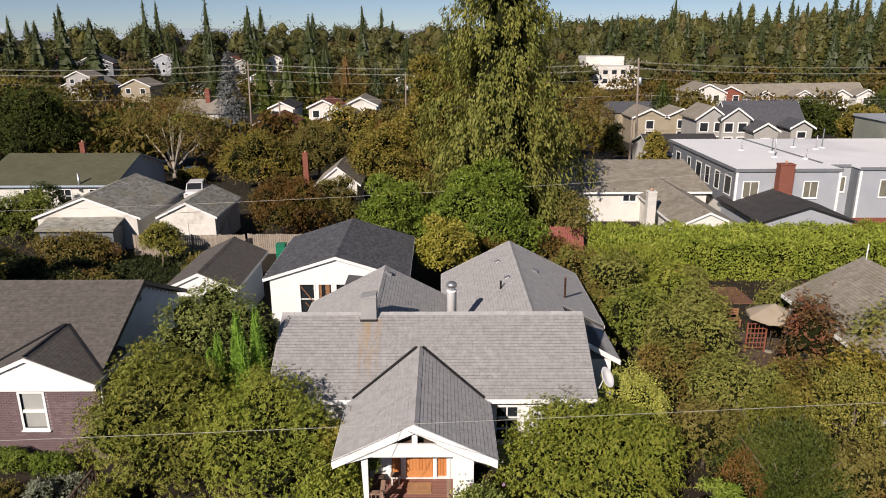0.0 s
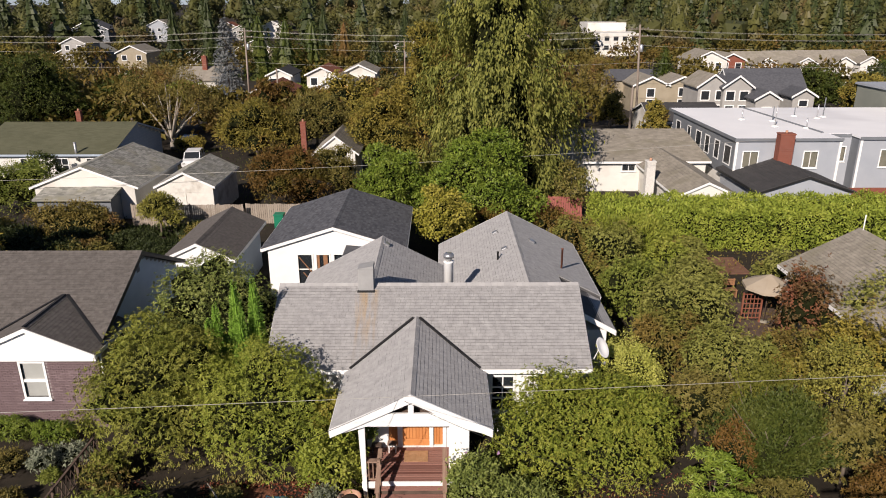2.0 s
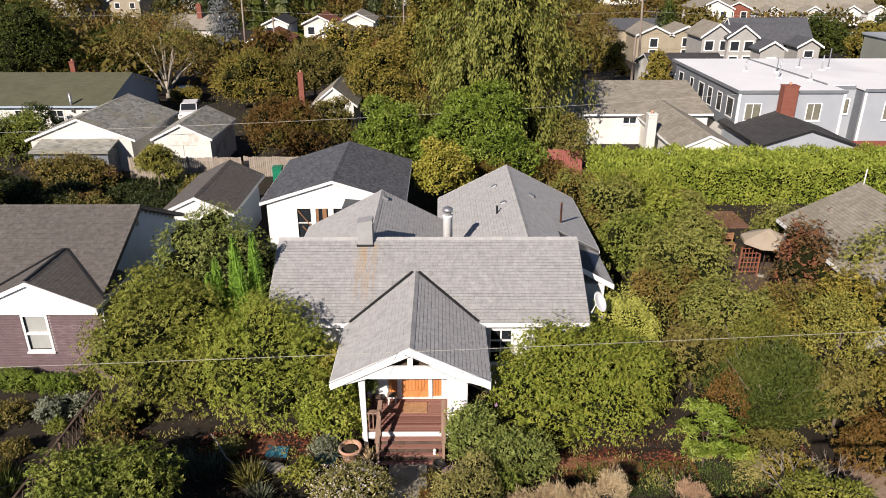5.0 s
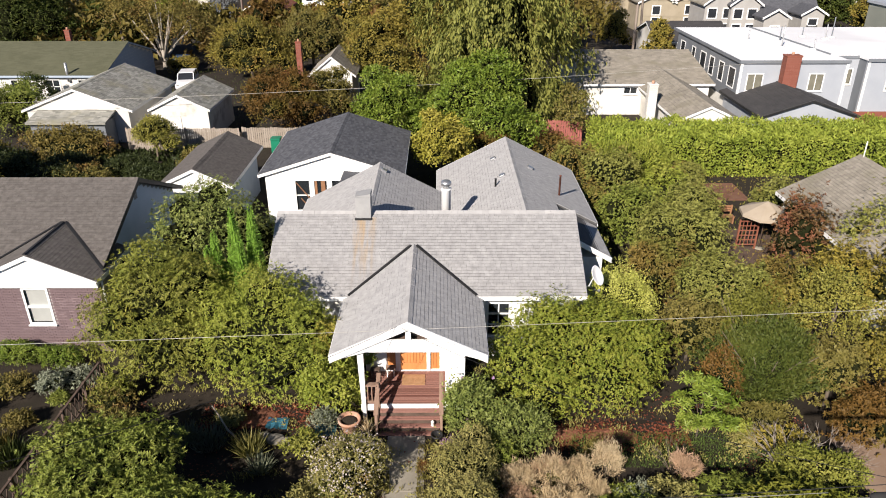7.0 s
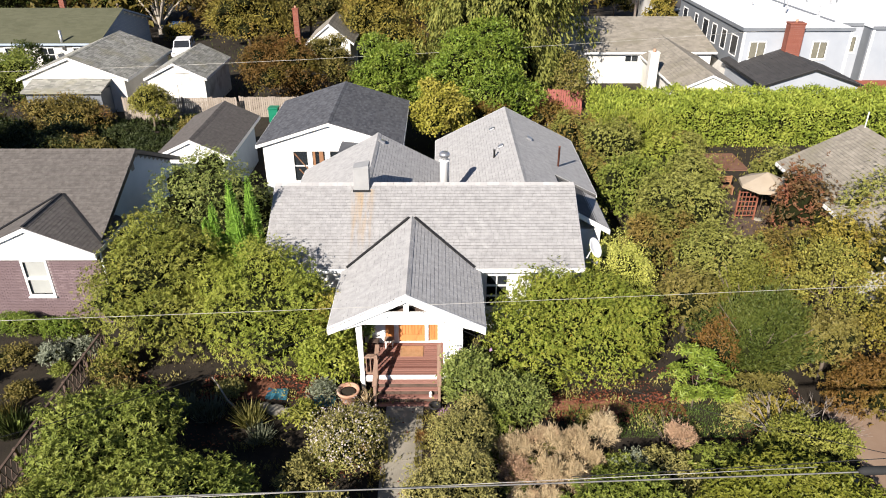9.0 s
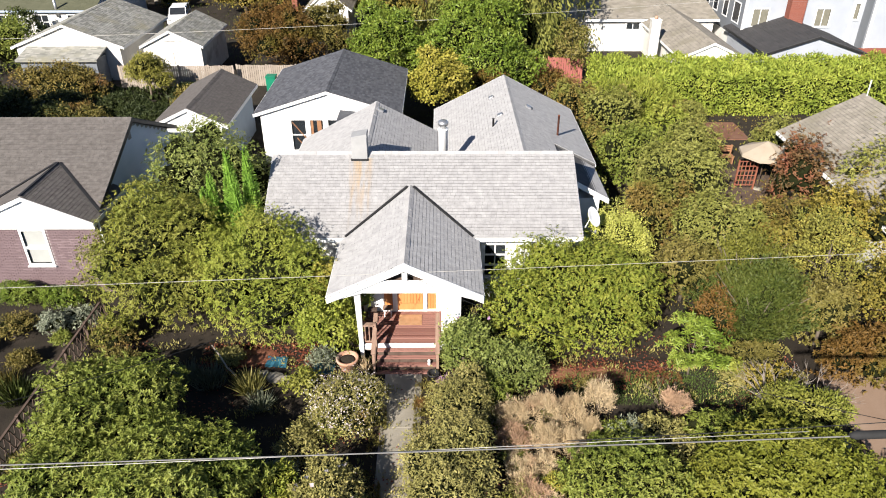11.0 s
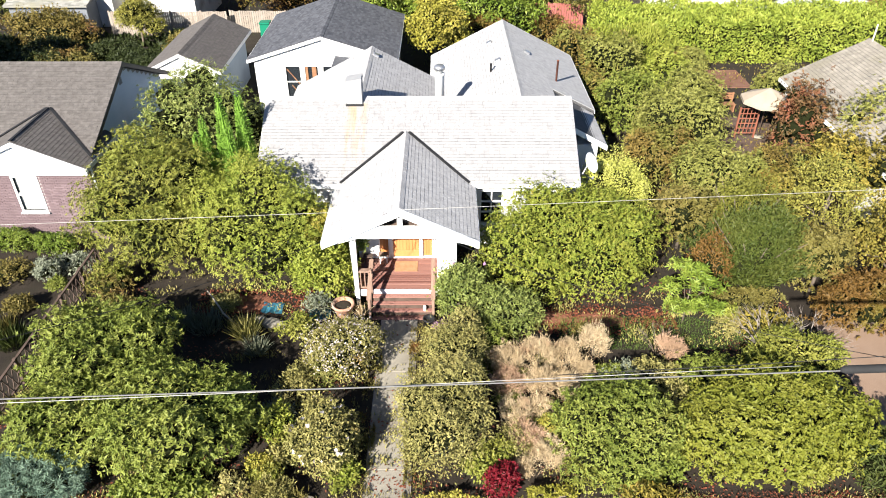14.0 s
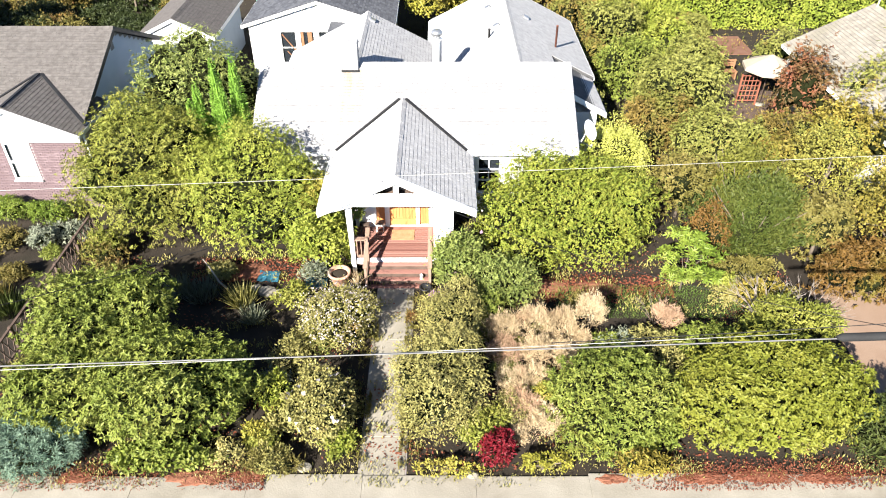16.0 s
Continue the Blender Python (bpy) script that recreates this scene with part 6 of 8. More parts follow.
def car(at, turn, label, paint, name="car"):
    """A parked estate car, 4.5 m long, along its own y."""
    M = pose(*at, 0, 0, turn)
    c = thing(name, at, label, "car")
    bm = prism(bmesh.new(), [(-2.25, 0.35), (2.2, 0.35), (2.25, 0.75), (1.9, 0.95), (0.9, 1.02), (-2.2, 1.02), (-2.28, 0.7)], "x", -0.88, 0.88)
    bmesh.ops.bevel(bm, geom=list(bm.edges), offset=0.06, segments=2, affect="EDGES")
    bm.transform(M)
    part("body", bm, paint, c)
    bm = prism(bmesh.new(), [(-2.1, 1.0), (1.0, 1.0), (0.35, 1.52), (-1.8, 1.55)], "x", -0.78, 0.78)
    bmesh.ops.bevel(bm, geom=list(bm.edges), offset=0.05, segments=2, affect="EDGES")
    bm.transform(M)
    part("cabin_glass", bm, DARKPANE, c)
    bm = bbox(-0.74, 0.74, -1.78, 0.30, 1.53, 1.60, bevel=0.03)
    for px in (-0.78, 0.78):
        for y0, y1 in ((0.98, 0.34), (-0.55, -0.55), (-2.05, -1.78)):
            bar(bm, (px, y0, 1.0), (px * 0.96, y1, 1.55), 0.08, 0.07)
    bm.transform(M)
    part("roof", bm, paint, c)
    for x in (-0.8, 0.8):
        for y in (-1.4, 1.4):
            bm = tube(bmesh.new(), [(x - 0.1, y, 0.33), (x + 0.1, y, 0.33)], [0.33, 0.33], 16)
            bm.transform(M)
            wh = part("wheel", bm, BLACK, c)
            bm = tube(bmesh.new(), [(x - 0.11, y, 0.33), (x + 0.11, y, 0.33)], [0.2, 0.2], 12)
            bm.transform(M)
            part("rim", bm, STEEL, wh)
        bm = bbox(x * 0.8 - 0.14, x * 0.8 + 0.14, 2.17, 2.26, 0.68, 0.82, bevel=0.02)
        bm.transform(M)
        part("headlight", bm, SASH, c)
    return c


CARBLUE = mk("blue car paint", (0.01, 0.09, 0.30), (0.02, 0.13, 0.38), 1, 0.25, 0, 20, spec=0.5)
car((-28.8, 61.2, ground_z(-28.8, 61.2)), 12, "blue car parked beyond the garages", CARBLUE)
car((-24.9, 50.5, 0.0), 190, "white estate car parked between the houses", CARWHITE)


# ---- front garden ----
plant("rhododendron", (-10.0, 1.5), tall([(0, 0, 2.4, 2.4, 2.2, 1.8), (-1.1, -0.9, 1.9, 1.5, 1.4, 1.5), (1.4, 0.3, 2.8, 1.7, 1.6, 1.4), (-0.2, 1.0, 3.1, 1.7, 1.5, 1.4), (0.6, -1.7, 1.6, 1.7, 1.3, 1.3), (2.0, -1.3, 1.5, 1.3, 1.2, 1.2)], 1.1),
      40000, 0.112, L_RHODO, "large rhododendron with long olive-green leaves", "shrub", seed=201, trunk=0.12, width=0.30, whorl=7)
plant("rhododendron", (-5.3, -0.1), tall([(0, 0, 2.2, 2.0, 1.8, 1.7), (-1.1, -0.5, 1.9, 1.4, 1.3, 1.4), (1.2, -0.1, 2.1, 1.4, 1.3, 1.4), (-0.2, 0.8, 2.8, 1.6, 1.3, 1.3), (0.5, -1.1, 1.4, 1.5, 1.1, 1.2), (-1.9, 0.6, 2.2, 1.1, 1.1, 1.3), (1.7, -1.0, 1.3, 0.9, 0.8, 1.1)], 1.18),
      38000, 0.092, L_BRIGHT, "tall rounded rhododendron with bright green leaves beside the house", "shrub", seed=202, trunk=0.12, width=0.36, whorl=6)
plant("evergreen_shrub", (-9.4, 7.2), tree_lumps(3.5, 5.2, 0.6, 12, 3), 26000, 0.125, L_EVER, "tall evergreen shrub with glossy mixed green leaves behind the rhododendrons", "shrub", seed=203, trunk=0.1, width=0.36, whorl=6)
for i, (x, y, h, r) in enumerate(((-7.85, 3.0, 5.2, 0.46), (-7.1, 3.2, 6.1, 0.55), (-6.35, 3.2, 6.2, 0.50), (-6.75, 2.6, 5.1, 0.48), (-8.1, 2.8, 4.6, 0.40))):
    cone_tree("cypress", (x, y, 0), h, r, L_CYPRESS, "slim upright bright green cypress", 4800, 0.16, 210 + i, True, "slim cypresses", 0.50, 0.55)
plant("laurel_bush", (-2.75, -1.5), dome(1.2, 1.0, 2.3, 6, 4), 8500, 0.13, L_BRIGHT, "bright green bush beside the porch", seed=204, width=0.5)
plant("shrub", (-3.1, -0.3), dome(0.95, 0.8, 3.3, 6, 154), 7000, 0.10, L_YELLOW, "upright shrub with yellowing leaves beside the porch", seed=154, width=0.45, whorl=5)
plant("hydrangea", (6.0, -0.7), tall([(0, 0, 1.4, 2.6, 1.8, 1.25), (-1.9, -0.3, 1.3, 1.5, 1.3, 1.15), (1.9, 0.1, 1.4, 1.7, 1.4, 1.2), (-0.8, 0.9, 1.8, 1.7, 1.2, 1.1), (0.9, -1.0, 1.2, 1.8, 1.1, 1.05), (-1.2, -1.2, 1.0, 1.4, 0.9, 0.9), (1.0, 1.0, 1.7, 1.7, 1.2, 1.0)], 1.32),
      56000, 0.088, L_MIX, "wide dense shrub with green leaves turning red and yellow", seed=205, trunk=0.09, width=0.46, whorl=5)
plant("golden_shrub", (8.6, 3.3), dome(1.6, 1.5, 3.5, 6, 6), 16000, 0.075, L_LEMON, "bright golden yellow shrub at the side of the house", seed=206, width=0.5)


def feathery(name, at, rx, ry_, h, shoots, mat, label, seed, twig=0.13):
    """A wide bush of long shoots that rise, spread and nod, each set with short leafy twigs."""
    rng = np.random.default_rng(seed)
    ob = thing(name, (at[0], at[1], 0), label, "shrub")
    a, q = rng.uniform(0, math.tau, shoots), np.sqrt(rng.uniform(0, 1, shoots))
    k = 34
    f = np.tile(np.linspace(0.10, 1.0, k), shoots)
    A, Q = np.repeat(a, k), np.repeat(q, k)
    lean = np.repeat(rng.uniform(0.75, 1.12, shoots), k)
    top = np.repeat(h * (1 - 0.42 * q ** 2) * rng.uniform(0.82, 1.1, shoots), k)
    px = at[0] + rx * np.cos(A) * Q * (0.35 + 0.65 * f) * lean
    py = at[1] + ry_ * np.sin(A) * Q * (0.35 + 0.65 * f) * lean
    pz = top * f - 0.16 * h * Q * f ** 3
    P = np.stack([px, py, pz], 1) + rng.normal(size=(shoots * k, 3)) * 0.05
    out = np.stack([np.cos(A) * Q * rx, np.sin(A) * Q * ry_, top], 1)
    D = unit(out) + rng.normal(size=P.shape) * 0.55
    F = unit(rng.normal(size=P.shape) * 0.7 + np.array([-0.2, -0.4, 0.7]))
    L = twig * rng.uniform(0.7, 1.4, len(P))
    keep = P[:, 2] > 0.1
    part("crown", leaf_mesh("crown", P[keep], D[keep], F[keep], L[keep], L[keep] * 0.34, mat), mat, ob)
    part("inner_foliage", core_mesh(rng, [(at[0], at[1], h * 0.34, rx, ry_, h * 0.6)], 0.52), SHADE_CORE, ob, kind="stuff")
    bm = bmesh.new()
    for i in range(14):
        g = math.tau * i / 14
        tube(bm, [(at[0], at[1], -0.05), (at[0] + 0.4 * rx * math.cos(g), at[1] + 0.4 * ry_ * math.sin(g), h * 0.45), (at[0] + 0.7 * rx * math.cos(g), at[1] + 0.7 * ry_ * math.sin(g), h * 0.75)], [0.05, 0.035, 0.01], 5)
    part("stems", bm, BARK, ob)
    return ob


feathery("yew", (13.2, -0.5), 2.6, 2.0, 3.1, 1000, L_YEW, "dense dark green yew bush with feathery shoots", 207)
feathery("yew", (13.4, 1.6), 2.0, 1.3, 3.6, 420, L_OLIVEYEW, "olive-green bush with long arching feathery shoots", 217, 0.12)
plant("shrub", (11.2, -1.2), dome(0.8, 0.8, 2.4, 5, 831), 3200, 0.10, L_BROWN, "thin rust-brown shrub between larger bushes", seed=831, bumpy=0.3, shell=(0.5, 1.1))
plant("shrub", (12.0, -2.3), dome(1.6, 0.5, 0.8, 5, 832), 3600, 0.10, L_OLIVE, "low yellowing shrub at the foot of the yew", seed=832, bumpy=0.3, shell=(0.5, 1.1))
plant("maple", (15.9, 0.6), tree_lumps(1.7, 4.9, 0.9, 10, 7), 5200, 0.095, L_PALEGOLD, "small tree with golden yellow autumn leaves", "tree", seed=208, trunk=0.08, width=0.6, core=False, shell=(0.3, 1.12), out=0.5, down=-0.7, bumpy=0.3)
plant("maple", (17.8, -1.4), tree_lumps(2.0, 3.9, 0.4, 9, 8), 8000, 0.12, L_TREE, "small tree with olive and brown autumn leaves", "tree", seed=209, trunk=0.07, width=0.6, core=False, shell=(0.3, 1.12), out=0.5, down=-0.7, bumpy=0.3)
plant("young_tree", (9.9, -3.1), [(0, 0, 1.85, 0.55, 0.5, 0.22), (-0.75, 0.1, 1.5, 0.45, 0.4, 0.2), (0.75, 0.05, 1.55, 0.45, 0.4, 0.2), (0.1, -0.6, 1.3, 0.5, 0.4, 0.18), (-0.3, 0.5, 2.15, 0.42, 0.4, 0.2), (-0.6, -0.5, 1.15, 0.4, 0.35, 0.16), (0.65, -0.45, 1.1, 0.4, 0.35, 0.16), (0.35, 0.45, 1.95, 0.4, 0.4, 0.18)],
      2500, 0.18, L_LAUREL, "young tree with light green compound leaves", "tree", seed=220, trunk=0.03, th=1.4, width=0.26, core=False, shell=(0.35, 1.1), whorl=7, lobes=0)
# Shrubs farther back take the lit leaf copies, so their brightness is painted.
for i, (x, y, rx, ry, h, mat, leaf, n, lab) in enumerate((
        (11.7, 18.9, 1.9, 1.9, 3.5, L_OLIVE_LIT, 0.20, 4000, "loose olive shrub with brown tinges"),
        (12.8, 9.3, 2.6, 2.4, 4.1, L_OLIVE_LIT, 0.18, 10000, "broad olive shrub with autumn tinges"),
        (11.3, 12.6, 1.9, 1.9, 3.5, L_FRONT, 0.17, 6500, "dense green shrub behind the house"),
        (15.2, 14.3, 1.7, 1.7, 3.2, L_OLIVE_LIT, 0.19, 4000, "olive shrub near the patio"),
        (10.9, 6.6, 1.8, 1.7, 3.2, L_BROWN_LIT, 0.16, 6500, "olive shrub with reddish tips"),
        (13.2, 4.6, 2.2, 2, 3.1, L_OLIVE_LIT, 0.18, 6500, "mixed green and brown shrub"),
        (16.4, 5.6, 1.7, 1.7, 2.7, L_BROWN_LIT, 0.18, 4500, "low brown-green shrub in the side garden"),
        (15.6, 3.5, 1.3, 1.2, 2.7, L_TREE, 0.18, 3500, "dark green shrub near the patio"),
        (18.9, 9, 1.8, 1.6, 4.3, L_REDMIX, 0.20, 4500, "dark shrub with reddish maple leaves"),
        (21.3, 7.2, 1.9, 1.8, 5.1, L_OLIVE_LIT, 0.20, 5250, "tall loose shrub with pale olive leaves"),
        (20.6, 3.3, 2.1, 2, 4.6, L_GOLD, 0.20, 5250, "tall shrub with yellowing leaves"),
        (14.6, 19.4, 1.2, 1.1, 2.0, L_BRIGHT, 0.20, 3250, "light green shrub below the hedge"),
        (17.0, 21.6, 1.8, 1.0, 1.7, L_OLIVE_LIT, 0.20, 3250, "straggly olive shrub below the hedge"),
        (9.9, 22.4, 1.8, 1.6, 3.1, L_BROWN_LIT, 0.20, 3250, "brown shrub behind the rear wing"),
        (9.7, 15.5, 1.2, 2.2, 2.7, L_BROWN_LIT, 0.20, 3250, "reddish brown shrub along the wall"),
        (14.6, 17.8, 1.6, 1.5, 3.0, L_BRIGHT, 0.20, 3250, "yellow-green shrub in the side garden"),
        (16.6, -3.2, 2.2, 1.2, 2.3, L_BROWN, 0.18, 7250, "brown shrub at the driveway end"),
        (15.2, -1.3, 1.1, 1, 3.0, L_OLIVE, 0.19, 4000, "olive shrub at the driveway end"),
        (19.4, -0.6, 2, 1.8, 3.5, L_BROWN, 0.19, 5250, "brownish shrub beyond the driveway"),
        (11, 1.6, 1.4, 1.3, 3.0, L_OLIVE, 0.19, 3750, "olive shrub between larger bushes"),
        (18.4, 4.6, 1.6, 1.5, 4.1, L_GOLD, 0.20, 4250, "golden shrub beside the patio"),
        (20.5, 15.6, 1.6, 1.6, 2.7, L_OLIVE_LIT, 0.20, 3250, "olive shrub behind the patio house"),
        (8.3, 7.4, 0.9, 1.6, 2.6, L_OLIVE_LIT, 0.19, 3250, "olive shrub along the side wall"))):
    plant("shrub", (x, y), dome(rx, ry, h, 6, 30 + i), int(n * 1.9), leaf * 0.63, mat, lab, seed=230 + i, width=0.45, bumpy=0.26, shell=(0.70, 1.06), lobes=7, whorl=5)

plant("viburnum", (-8.9, -6.0), dome(2.5, 1.9, 2.8, 8, 41), 28000, 0.118, L_FRONT, "big spreading shrub with broad fresh green leaves", seed=251, width=0.36, bumpy=0.22, whorl=7)
plant("viburnum", (-6.1, -8.6), dome(2.7, 2.0, 2.6, 9, 42), 34000, 0.115, L_FRONT, "big rounded shrub with fresh green leaves by the pavement", seed=252, width=0.36, bumpy=0.22, whorl=7)
plant("viburnum", (-9.0, -8.6), dome(1.8, 1.7, 2.3, 7, 43), 16000, 0.115, L_FRONT, "green shrub beside the fence", seed=253, width=0.36, bumpy=0.22, whorl=7)
plant("ivy", (-6.0, -10.35), dome(1.5, 0.5, 0.8, 6, 44), 3400, 0.11, L_FRONT, "bright green ivy spilling to the pavement", seed=254, width=0.75)
plant("juniper", (-9.5, -10.1), dome(1.5, 1.1, 1.3, 9, 45), 20000, 0.12, L_JUNIPER, "feathery blue-green juniper by the pavement", seed=255, width=0.16, out=0.9, bumpy=0.3, spread=0.8, whorl=7)
plant("flowering_shrub", (-1.75, -5.5), dome(1.3, 1.4, 2.0, 7, 46), 9000, 0.085, L_SAGE, "grey-green shrub covered with small white flowers", seed=256, width=0.4, extra=(800, 0.055, L_PETAL, "blossom"))
plant("rose_bush", (-1.9, -8.9), dome(1.15, 1.4, 1.6, 6, 47), 8000, 0.09, L_SAGE, "rose bush with a few large white blooms", seed=257, width=0.5, extra=(30, 0.14, L_PETAL, "bloom"))
plant("shrub", (-3.5, -8.1), dome(0.6, 0.6, 1.0, 5, 48), 1700, 0.10, L_BRIGHT, "small bright green garden bush", seed=258, width=0.4)
plant("shrub", (-3.6, -9.5), dome(0.5, 0.45, 0.6, 5, 49), 1300, 0.08, L_YELLOW, "low yellow-green bush beside rocks", seed=259, width=0.5)
plant("lavender", (-3.0, -10.4), dome(0.95, 0.4, 0.5, 5, 50), 2000, 0.12, L_OLIVE, "low brownish lavender at the path edge", seed=260, width=0.15, out=0.9)
plant("shrub", (1.4, -8.3), dome(1.45, 1.9, 2.3, 8, 51), 17000, 0.088, L_SAGE, "tall olive-green shrub with small leaves beside the path", seed=261, width=0.4, bumpy=0.25, shell=(0.5, 1.08))
plant("shrub", (1.75, -5.3), dome(1.2, 1.3, 1.9, 6, 52), 9000, 0.088, L_SAGE, "loose olive shrub beside the path", seed=262, width=0.4, bumpy=0.25, shell=(0.5, 1.08))
plant("shrub", (2.0, -2.75), dome(0.95, 0.75, 2.25, 6, 53), 7000, 0.12, L_EVER, "dark green shrub beside the steps", seed=263, width=0.45, bumpy=0.34, shell=(0.5, 1.1), extra=(10, 0.13, L_PINK, "bloom"))
plant("shrub", (3.7, -3.6), dome(1.2, 1.0, 1.7, 6, 54), 6500, 0.11, L_EVER, "low dark green shrub", seed=264, width=0.4, bumpy=0.34, shell=(0.5, 1.12))
plant("shrub", (6.3, -8.9), dome(1.9, 1.8, 2.1, 8, 55), 20000, 0.095, L_FRONT, "green garden shrub near the pavement", seed=265, width=0.4, whorl=5, bumpy=0.24, shell=(0.55, 1.08))
plant("camellia", (10.5, -8.85), tall([(0, 0, 1.2, 2.5, 1.6, 1.0), (-1.4, -0.3, 1.1, 1.3, 1.3, 0.95), (1.3, 0, 1.2, 1.5, 1.4, 1.0), (0.1, 0.6, 1.3, 1.9, 1.2, 0.95), (0.2, -0.8, 1.0, 1.9, 0.9, 0.85)], 1.12),
      34000, 0.108, L_CAMEL, "broad clipped shrub with glossy yellow-green leaves", "shrub", seed=266, width=0.5, bumpy=0.09, lobes=5, whorl=5)
plant("camellia", (12.5, -5.8), dome(1.8, 1.0, 1.75, 7, 56), 9000, 0.10, L_RHODO, "low green shrub with glossy leaves", seed=267, width=0.45)
plant("barberry", (3.0, -10.15), dome(0.5, 0.45, 1.0, 5, 57), 1600, 0.09, L_CRIMSON, "small crimson barberry bush", seed=268, width=0.5)
plant("evergreen_shrub", (13.4, -10.0), dome(1.0, 1.0, 2.0, 6, 58), 5200, 0.14, L_DARK, "dark evergreen shrub by the pavement", seed=269, width=0.25)
plant("shrub", (1.6, -10.6), dome(0.9, 0.28, 0.4, 5, 59), 1300, 0.08, L_YELLOW, "low yellow ground cover", seed=270, width=0.5, core=False)
plant("shrub", (4.2, -10.5), dome(0.9, 0.3, 0.5, 5, 60), 1300, 0.09, L_YELLOW, "low yellow-green ground cover", seed=271, width=0.5, core=False)
plant("shrub", (6.9, -10.6), dome(0.85, 0.4, 0.75, 5, 61), 1700, 0.10, L_GOLD, "low golden shrub at the pavement edge", seed=272, width=0.4)
for i, (x, y, r, h) in enumerate(((3.5, -5.7, 0.75, 1.15), (4.5, -5.5, 0.7, 1.3), (5.4, -5.6, 0.65, 1.15), (6.3, -5.2, 0.55, 1.6), (3.4, -6.7, 0.7, 0.95), (4.4, -6.6, 0.7, 1.0), (5.2, -6.7, 0.6, 0.9), (3.6, -7.7, 0.65, 0.85), (4.3, -7.5, 0.5, 0.7), (3.8, -8.6, 0.7, 0.75), (4.4, -9.2, 0.6, 0.7), (3.7, -9.5, 0.5, 0.6), (8.9, -4.9, 0.65, 0.8), (5.9, -6.1, 0.4, 0.8))):
    plant("dry_grass", (x, y), dome(r * (0.92 if i < 4 else 0.76), r * 0.8, h, 5, 800 + i), int(4200 * r / 0.6), 0.15, L_DUN if i in (4, 9, 12) else L_STRAW, "mound of dry straw-coloured ornamental grass", "grass", seed=280 + i, trunk=0.015, width=0.075, out=0.55, down=-0.9, spread=0.75, bumpy=0.28, shell=(0.35, 1.12), group="dry grasses", lobes=5, core=False)
plant("shrub", (4.5, -8.3), dome(0.4, 0.4, 0.9, 4, 62), 800, 0.09, L_YELLOW, "small yellow shrub among the dry grass", seed=290)
plant("shrub", (5.3, -7.9), dome(0.45, 0.4, 0.9, 4, 63), 800, 0.10, L_BRIGHT, "small light green shrub among the dry grass", seed=291)
# neighbour's clipped bushes and borders
plant("box_bush", (-15.9, 1.4), dome(1.0, 0.6, 1.05, 6, 64), 5200, 0.07, L_LAUREL, "clipped rounded green box bush", seed=292, bumpy=0.06, lobes=0, group="clipped bushes")
plant("box_bush", (-14.0, 1.2), dome(0.95, 0.55, 1.0, 6, 65), 5200, 0.07, L_LAUREL, "clipped rounded green box bush", seed=293, bumpy=0.06, lobes=0, group="clipped bushes")
for i, (x, y, r, h, mat, lab) in enumerate(((-15.0, -0.7, 1.0, 1.0, L_REDDARK, "brown-green shrub in the border"), (-13.6, -0.5, 0.6, 0.9, L_SILVER, "silver-leaved shrub in the border"), (-13.0, 0.2, 0.9, 0.5, L_SILVER, "low grey-green edging plant"), (-12.9, -1.2, 0.4, 0.6, L_FRONT, "small green shrub by the fence"), (-13.8, -2.4, 0.6, 0.6, L_REDDARK, "low withered brown garden shrub"), (-16.0, -2.0, 0.8, 0.8, L_FRONT, "green shrub in the border"), (-10.9, -1.4, 0.9, 1.1, L_OLIVE, "olive shrub beside the lattice fence"), (-10.2, -2.6, 0.8, 0.8, L_OLIVE, "low olive shrub beside the lattice fence"))):
    plant("shrub", (x, y), dome(r, r * 0.8, h, 5, 70 + i), 1500, 0.11, mat, lab, seed=300 + i, width=0.35, bumpy=0.25, shell=(0.5, 1.1))
for i, (x, y, r, h, mat, lab) in enumerate(((-13.2, -4.2, 0.6, 0.8, L_DARK, "dark flax plant with strappy leaves"), (-13.9, -3.6, 0.5, 0.7, L_REDDARK, "brown flax plant with strappy leaves"), (-6.8, -3.4, 0.6, 0.7, L_SILVER, "grey lavender clump on dark soil"), (-7.6, -3.2, 0.5, 0.6, L_SILVER, "grey lavender clump on dark soil"), (-5.3, -3.9, 0.28, 0.95, L_SAGE, "tall clump of grey-green iris leaves"), (-4.8, -4.6, 0.35, 0.6, L_SILVER, "pale grey-green clump of leaves"), (-1.45, -2.75, 0.10, 0.7, L_STRAW, "tall dry yucca leaves beside the steps"))):
    tuft("border_plant", (x, y), r, h, 260 if r > 0.15 else 36, mat, lab, seed=320 + i, lean=0.7, w=0.022, category="plant")
for i, (x, y, r, h, m) in enumerate(((-11.0, -1.2, 0.9, 1.2, L_RHODO), (-10.6, -3.4, 0.9, 0.9, L_SAGE), (-6.4, -2.3, 0.6, 0.6, L_SAGE), (6.6, -6.6, 0.9, 1.0, L_FRONT), (7.9, -6.3, 1.0, 1.1, L_SAGE), (9.6, -6.2, 1.0, 1.1, L_FRONT), (2.9, -4.6, 0.9, 1.3, L_FRONT))):
    plant("shrub", (x, y), dome(r, r * 0.8, h, 5, 880 + i), 2600, 0.09, m, "low leafy garden shrub filling the bed", seed=880 + i, width=0.4, bumpy=0.28, shell=(0.5, 1.08), lobes=5, whorl=5)
plant("shrub", (12.4, -3.6), dome(1.2, 0.4, 0.9, 5, 79), 1600, 0.11, L_GOLD, "yellowing shrub edge behind bare twigs", seed=332)


